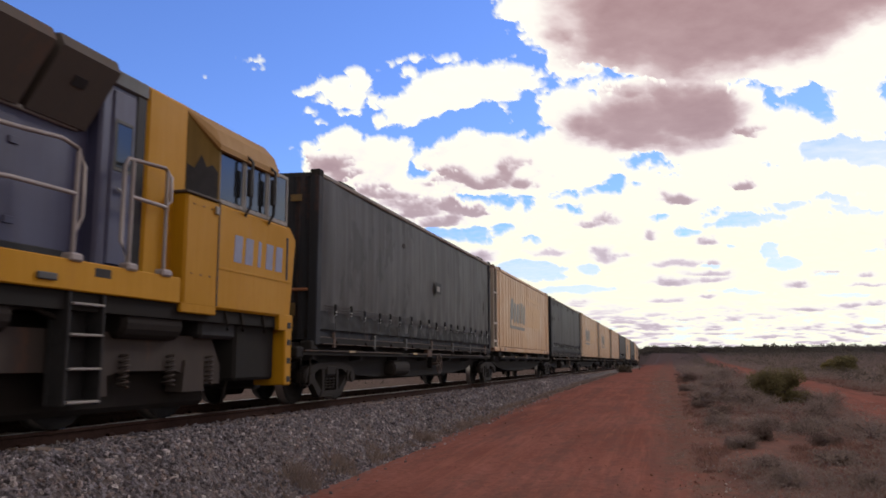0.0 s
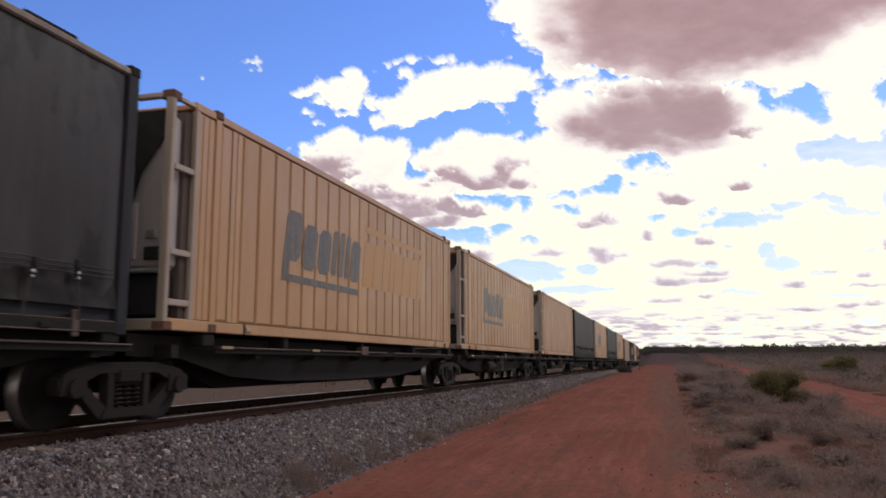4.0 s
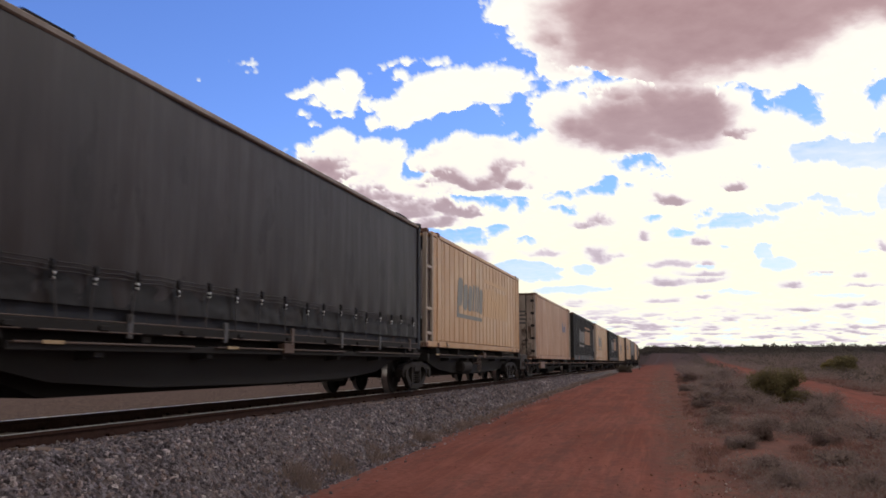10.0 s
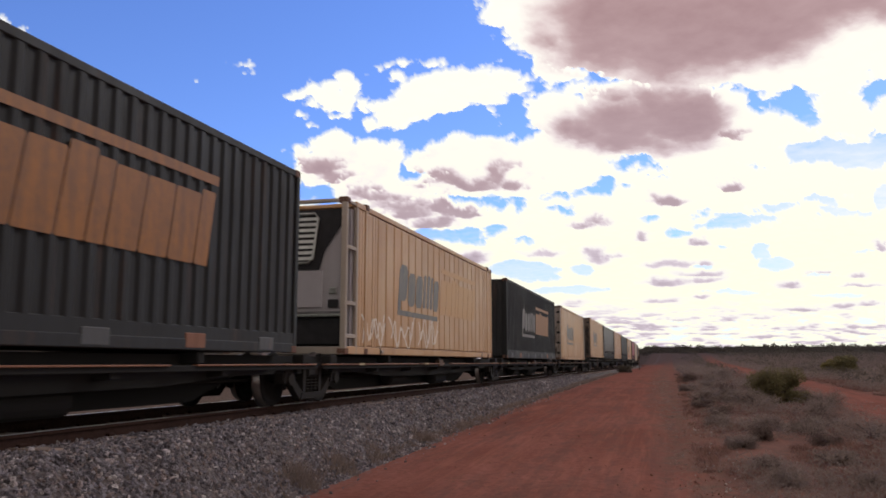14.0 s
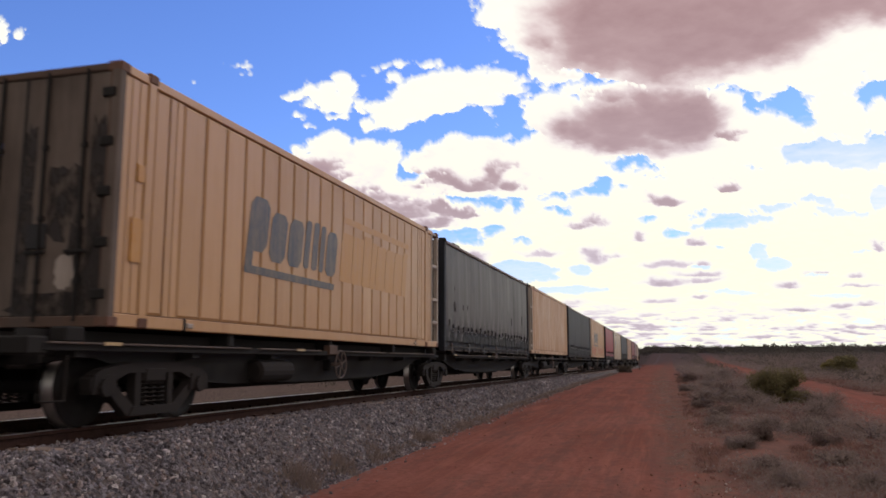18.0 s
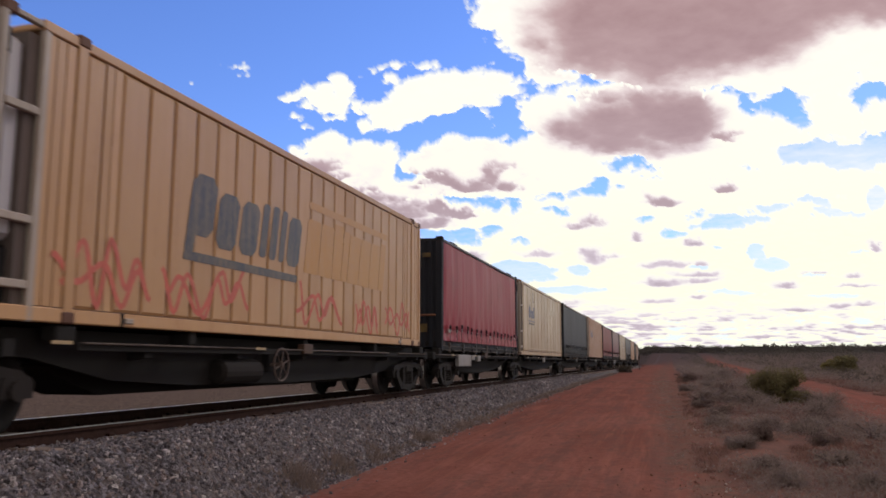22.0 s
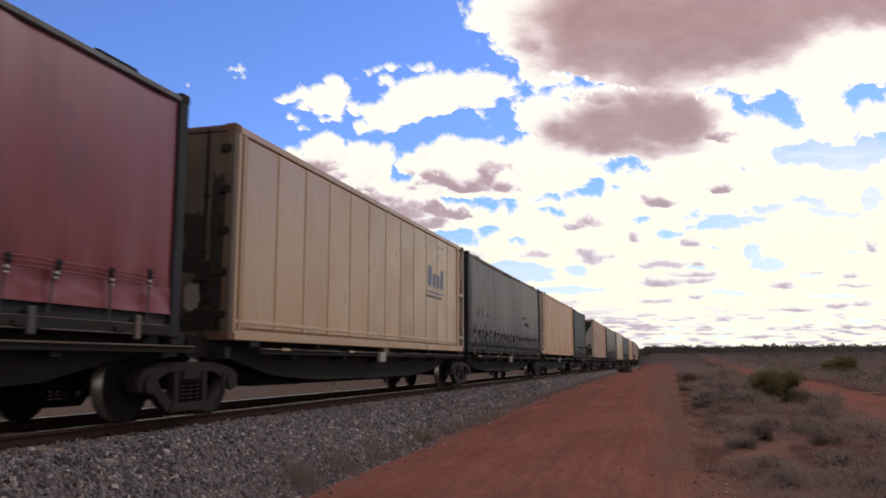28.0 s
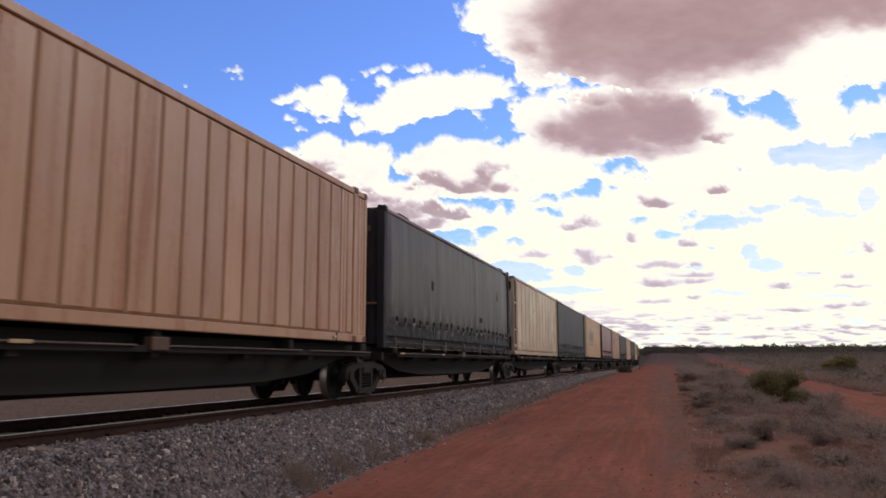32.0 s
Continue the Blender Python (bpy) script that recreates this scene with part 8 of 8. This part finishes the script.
def load(kind, length, deck):
    """The container of the given kind."""
    seed = sum(ord(ch) * (i + 3) for i, ch in enumerate(kind))
    a = (length, deck, deck + 2.93)
    t_ = (length, deck - 0.09, deck + 2.91)
    w_ = (length, deck - 0.08, deck + 2.93)
    if kind == "B6":
        return rigid_box(length, deck, deck + 2.93, CREAM, "cream panelled refrigerated container with lettering bars and white sprayed scribbles", "unit", "plain", "panel", "word", "white", housing=UNIT_WHITE)
    if kind == "B7":
        return rigid_box(*a, CREAM, "cream refrigerated container with doors forward and an open end frame", "door", "frame", "panel", "word")
    if kind == "B8":
        return rigid_box(*a, CREAM, "cream refrigerated container with grimy doors and faded lettering bars", "door", "frame", "panel", "word", "", True)
    if kind == "B9":
        return rigid_box(*a, CREAM, "cream refrigerated container with lettering bars and red sprayed scribbles", "unit", "plain", "panel", "word", "red")
    if kind in ("B10", "B12", "B14", "B16"):
        return rigid_box(*a, CREAM_PLAIN, "plain sand-coloured panelled refrigerated container", "unit", unit=UNIT_TAN)
    if kind in ("R1", "R2"):
        return rigid_box(*a, CREAM_PLAIN, "plain cream refrigerated container with a white cooling unit", "unit", housing=UNIT_WHITE)
    if kind[0] == "B":
        return rigid_box(*a, CREAM, B_LABEL, "unit", "plain", "panel", "word")
    if kind == "G1":
        return rigid_box(*a, CREAM_TAN, "rust-stained tan refrigerated container with grimy doors forward", "door", "frame", "panel", "ring_rear")
    if kind == "G3":
        return rigid_box(*a, CREAM_TAN, "rust-streaked tan refrigerated container with a ring emblem", "unit", "plain", "panel", "ring")
    if kind in ("G2", "G4"):
        return rigid_box(*a, CREAM_TAN, "rust-streaked tan refrigerated container with a ring emblem", "unit", "plain", "panel", "ring")
    if kind == "W1":
        return rigid_box(*w_, CREAM_WHITE, "ivory smooth-sided refrigerated container with blue lettering bars", "unit", "plain", "smooth", "ring")
    if kind == "W2":
        return rigid_box(*w_, CREAM_WHITE, "ivory smooth-sided container with doors forward and an end frame", "door", "frame", "smooth", "ring_rear", "", True)
    if kind == "W3":
        return rigid_box(*w_, CREAM_WHITE, "plain ivory smooth-sided freight container", "unit", "plain", "smooth", "seam")
    if kind[0] == "K":
        return rigid_box(*a, CORRUGATED, "slate-blue corrugated steel container with white and orange lettering bars", "plain", "plain", "corrugated", "word")
    if kind == "C1":
        return curtain_sider(*t_, CURTAIN_WORN, "charcoal curtain-sided container with a square patch", seed, 0.8, END_DARK, ROOF_EDGE, 18, "plate", None, STAINS["C1"])
    if kind == "C2":
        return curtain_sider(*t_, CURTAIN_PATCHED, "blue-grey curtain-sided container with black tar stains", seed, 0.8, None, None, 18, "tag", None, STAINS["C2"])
    if kind in ("C3", "C4"):
        return curtain_sider(*t_, CURTAIN_BROWN if kind == "C3" else CURTAIN_DARK, "dark brown-black curtain-sided freight container" if kind == "C3" else "dark charcoal curtain-sided freight container", seed, 0.8)
    if kind in ("C5", "C8", "C9"):
        return curtain_sider(*t_, CURTAIN_GREY, "faded grey curtain-sided container with scuffs and stains", seed, 1.0, END_DARK, ROOF_EDGE, 22, "", None, STAINS.get(kind, ()))
    if kind == "C6":
        return curtain_sider(*t_, CURTAIN_BLUE, "blue-black curtain-sided freight container", seed, 0.7)
    if kind in ("C7", "C10"):
        return curtain_sider(*t_, CURTAIN_SLATE, "slate-grey curtain-sided freight container", seed, 0.6)
    if kind == "D1":
        return curtain_sider(*t_, CURTAIN_RED, "bright red curtain-sided container with a dark roof rail", seed, 1.0, END_DARK, POST_GREY, 20, "tag", CURTAIN_RED)
    if kind == "D2":
        return curtain_sider(*t_, CURTAIN_RUSSET, "faded russet-red curtain-sided freight container", seed, 1.0, END_DARK, POST_GREY, 20, "", CURTAIN_RUSSET)
    if kind[0] == "D":
        return curtain_sider(*t_, CURTAIN_MAROON, "faded maroon curtain-sided freight container", seed, 1.0, END_DARK, POST_GREY, 20, "", CURTAIN_MAROON)
    if kind == "S1":
        return curtain_sider(*t_, CURTAIN_GREEN, "short dark green curtain-sided container with grey posts", seed, 0.5, POST_GREY, RUSTY, 18, "sign")
    return curtain_sider(*t_, CURTAIN_DARK, "dark charcoal curtain-sided freight container", seed, 0.8)


# where a wagon reaches past its container: its end and the middle of its bogie
FRONT_END = {"R1": (82.9, 85.0), "G1": (153.2, 155.15), "B8": (232.2, 234.3), "D1": (301.7, 303.5), "G3": (433.2, 434.8)}
REAR_END = {"B3": (82.5, 80.9), "B7": (231.4, 229.4), "B9": (301.1, 300.0), "S1": (432.5, 430.9)}

MOVERS = []
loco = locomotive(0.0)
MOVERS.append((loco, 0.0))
rakes, cur = [], []
for item in TRAIN + [None]:
    if item is None:
        rakes.append(cur)
        cur = []
    else:
        cur.append(item)
for r, rake in enumerate(rakes):
    style = "B" if r == 2 else "A"
    deck = 0.84 if r == 2 else 1.07
    for i, (kind, a, b) in enumerate(rake):
        first, last = i == 0, i == len(rake) - 1
        y0 = a - 0.55 if first else (rake[i - 1][2] + a) / 2
        y1 = b + 0.55 if last else (b + rake[i + 1][1]) / 2
        c = (a + b) / 2
        y0, fb = FRONT_END.get(kind, (y0, None))
        y1, rb = REAR_END.get(kind, (y1, None))
        box = load(kind, b - a, deck)
        MOVERS.append((box, c))
        brake = {"C1": 20.06, "C2": 48.06, "B3": 74.74, "R1": 90.94, "B4": 118.57, "B5": 144.89, "B8": 239.55, "R2": 267.10, "B9": 293.32}.get(kind)
        white = "big" if kind in ("D1", "D3") else "small" if r in (4, 5) else None
        w = wagon(c, y0 - c, y1 - c, deck, "inset" if first else "shared", "inset" if last else "", style, brake - c if brake else None, white, r * 10 + i, fb and fb - c, rb and rb - c)
        if kind == "G1":
            part("side_box", Mb().cbox(SIDE - 0.10, a - c + 1.35, 0.42, SIDE, a - c + 2.6, 0.72, 0.012), BOX_BROWN, w, "brown box under the sill")
            part("end_platform", Mb().cbox(-1.12, y0 - c - 0.55, 0.40, 1.12, y0 - c + 1.05, deck + 0.18, 0.03), UNIT_BLACK, w, "black end platform")
            for g0, g1 in ((-0.45, -0.10), (0.55, 0.98)):
                part("grab_iron", Mb().tube([(1.16, y0 - c + g0, 0.30), (1.16, y0 - c + g0, deck + 0.26), (1.16, y0 - c + g1, deck + 0.26), (1.16, y0 - c + g1, 0.30)], 0.016, 5), HAND_RUST, w, "bent grab iron")
            part("end_pipe", Mb().tube([(-0.9, y0 - c - 0.3, deck + 0.34), (0.2, y0 - c - 0.32, deck + 0.40), (0.9, y0 - c - 0.3, deck + 0.36), (1.05, y0 - c - 0.25, deck + 0.20)], 0.03, 6).cbox(0.15, y0 - c - 0.38, deck + 0.18, 0.28, y0 - c - 0.25, deck + 0.42, 0.02).cbox(-0.5, y0 - c - 0.38, deck + 0.18, -0.40, y0 - c - 0.25, deck + 0.38, 0.02), UNIT_BLACK, w, "brake pipes along the wagon end")
            part("step_plate", Mb().cbox(0.8, y0 - c + 1.10, deck - 0.02, 1.22, y0 - c + 1.75, deck + 0.02, 0.01), ORANGE_EDGE, w, "rust-orange step plate")
        if kind == "S1":
            ye = y1 - c
            part("end_platform", Mb().cbox(-1.2, ye - 3.6, deck - 0.15, 1.2, ye, deck - 0.10, 0.01), DARK_STEEL, w)
            dome = [(0.80 + 0.22 * math.cos(q), deck + 0.66 + 0.22 * math.sin(q)) for q in np.linspace(0, math.pi, 9)]
            part("brake_stand", Mb().along_y([(0.58, deck - 0.1), (1.02, deck - 0.1)] + dome, ye - 0.38, ye - 0.12), UNIT_BLACK, w, "dark domed brake stand")
            hw = part("stand_wheel", HAND_WHEEL, UNIT_BLACK, w, "spoked brake wheel", (1.08, ye - 0.2, deck + 0.74))
            hw.rotation_euler, hw.scale = (0, 0, 1.2), (0.75, 0.75, 0.75)
            hw = part("stand_wheel", HAND_WHEEL, HAND_RUST, w, "rusty spoked brake wheel", (-0.10, ye + 0.02, deck + 0.58))
            hw.rotation_euler = (0, 0, 1.2)
            part("wheel_column", Mb().cbox(-0.18, ye - 0.12, deck - 0.1, -0.02, ye + 0.0, deck + 0.62, 0.02), UNIT_BLACK, w)
            plate = part("data_plate", Mb().cbox(-0.18, -0.14, -0.012, 0.18, 0.14, 0.012, 0.004), GREY_BOX, w, "pale tilted plate", (0.30, ye - 0.55, deck + 0.06))
            plate.rotation_euler = (1.0, 0, 0.2)
            part("air_cock", Mb().tube([(1.14, ye - 0.1, deck - 0.1), (1.14, ye - 0.1, deck + 0.10), (1.18, ye - 0.04, deck + 0.14)], 0.03, 6), BOGIE, w)
        MOVERS.append((w, c))


# ---------- what moves ----------
def travelled(t):
    """How far the train has come in t seconds: it gathers speed slowly, with one slight check."""
    u = t / 32.0
    hitch = 0.45 * math.exp(-((t - 3.0) / 0.22) ** 2)
    return 364.72 * u + 63.73 * u * u + 3.65 * u ** 3 - hitch


def motions():
    times = [k * 0.5 for k in range(65)]
    for ob, c in MOVERS:
        rows = []
        for t in times:
            x, y, a = along(c - travelled(t))
            rows.append((t, pose(x, y, 0, 0, 0, math.degrees(a))))
        walk(ob, rows)
    for ws, y, r, c in WHEELS:
        # wheels turn while they are near enough to be told apart
        span = [k / 30 for k in range(0, 961) if -1.0 < c - travelled(k / 30) < 34.0]
        if len(span) < 2:
            continue
        rows = [(t, pose(0, y, r, math.degrees(travelled(t) / r) % 360)) for t in span]
        if span[0] > 0:
            rows.insert(0, (0.0, rows[0][1]))
        if span[-1] < 32:
            rows.append((32.0, rows[-1][1]))
        walk(ws, rows)
    for ob in CLOUDS:
        walk(ob, [(0.0, pose(*(CLOUD_DRIFT * -0.5))), (32.0, pose(*(CLOUD_DRIFT * 0.5)))])


motions()
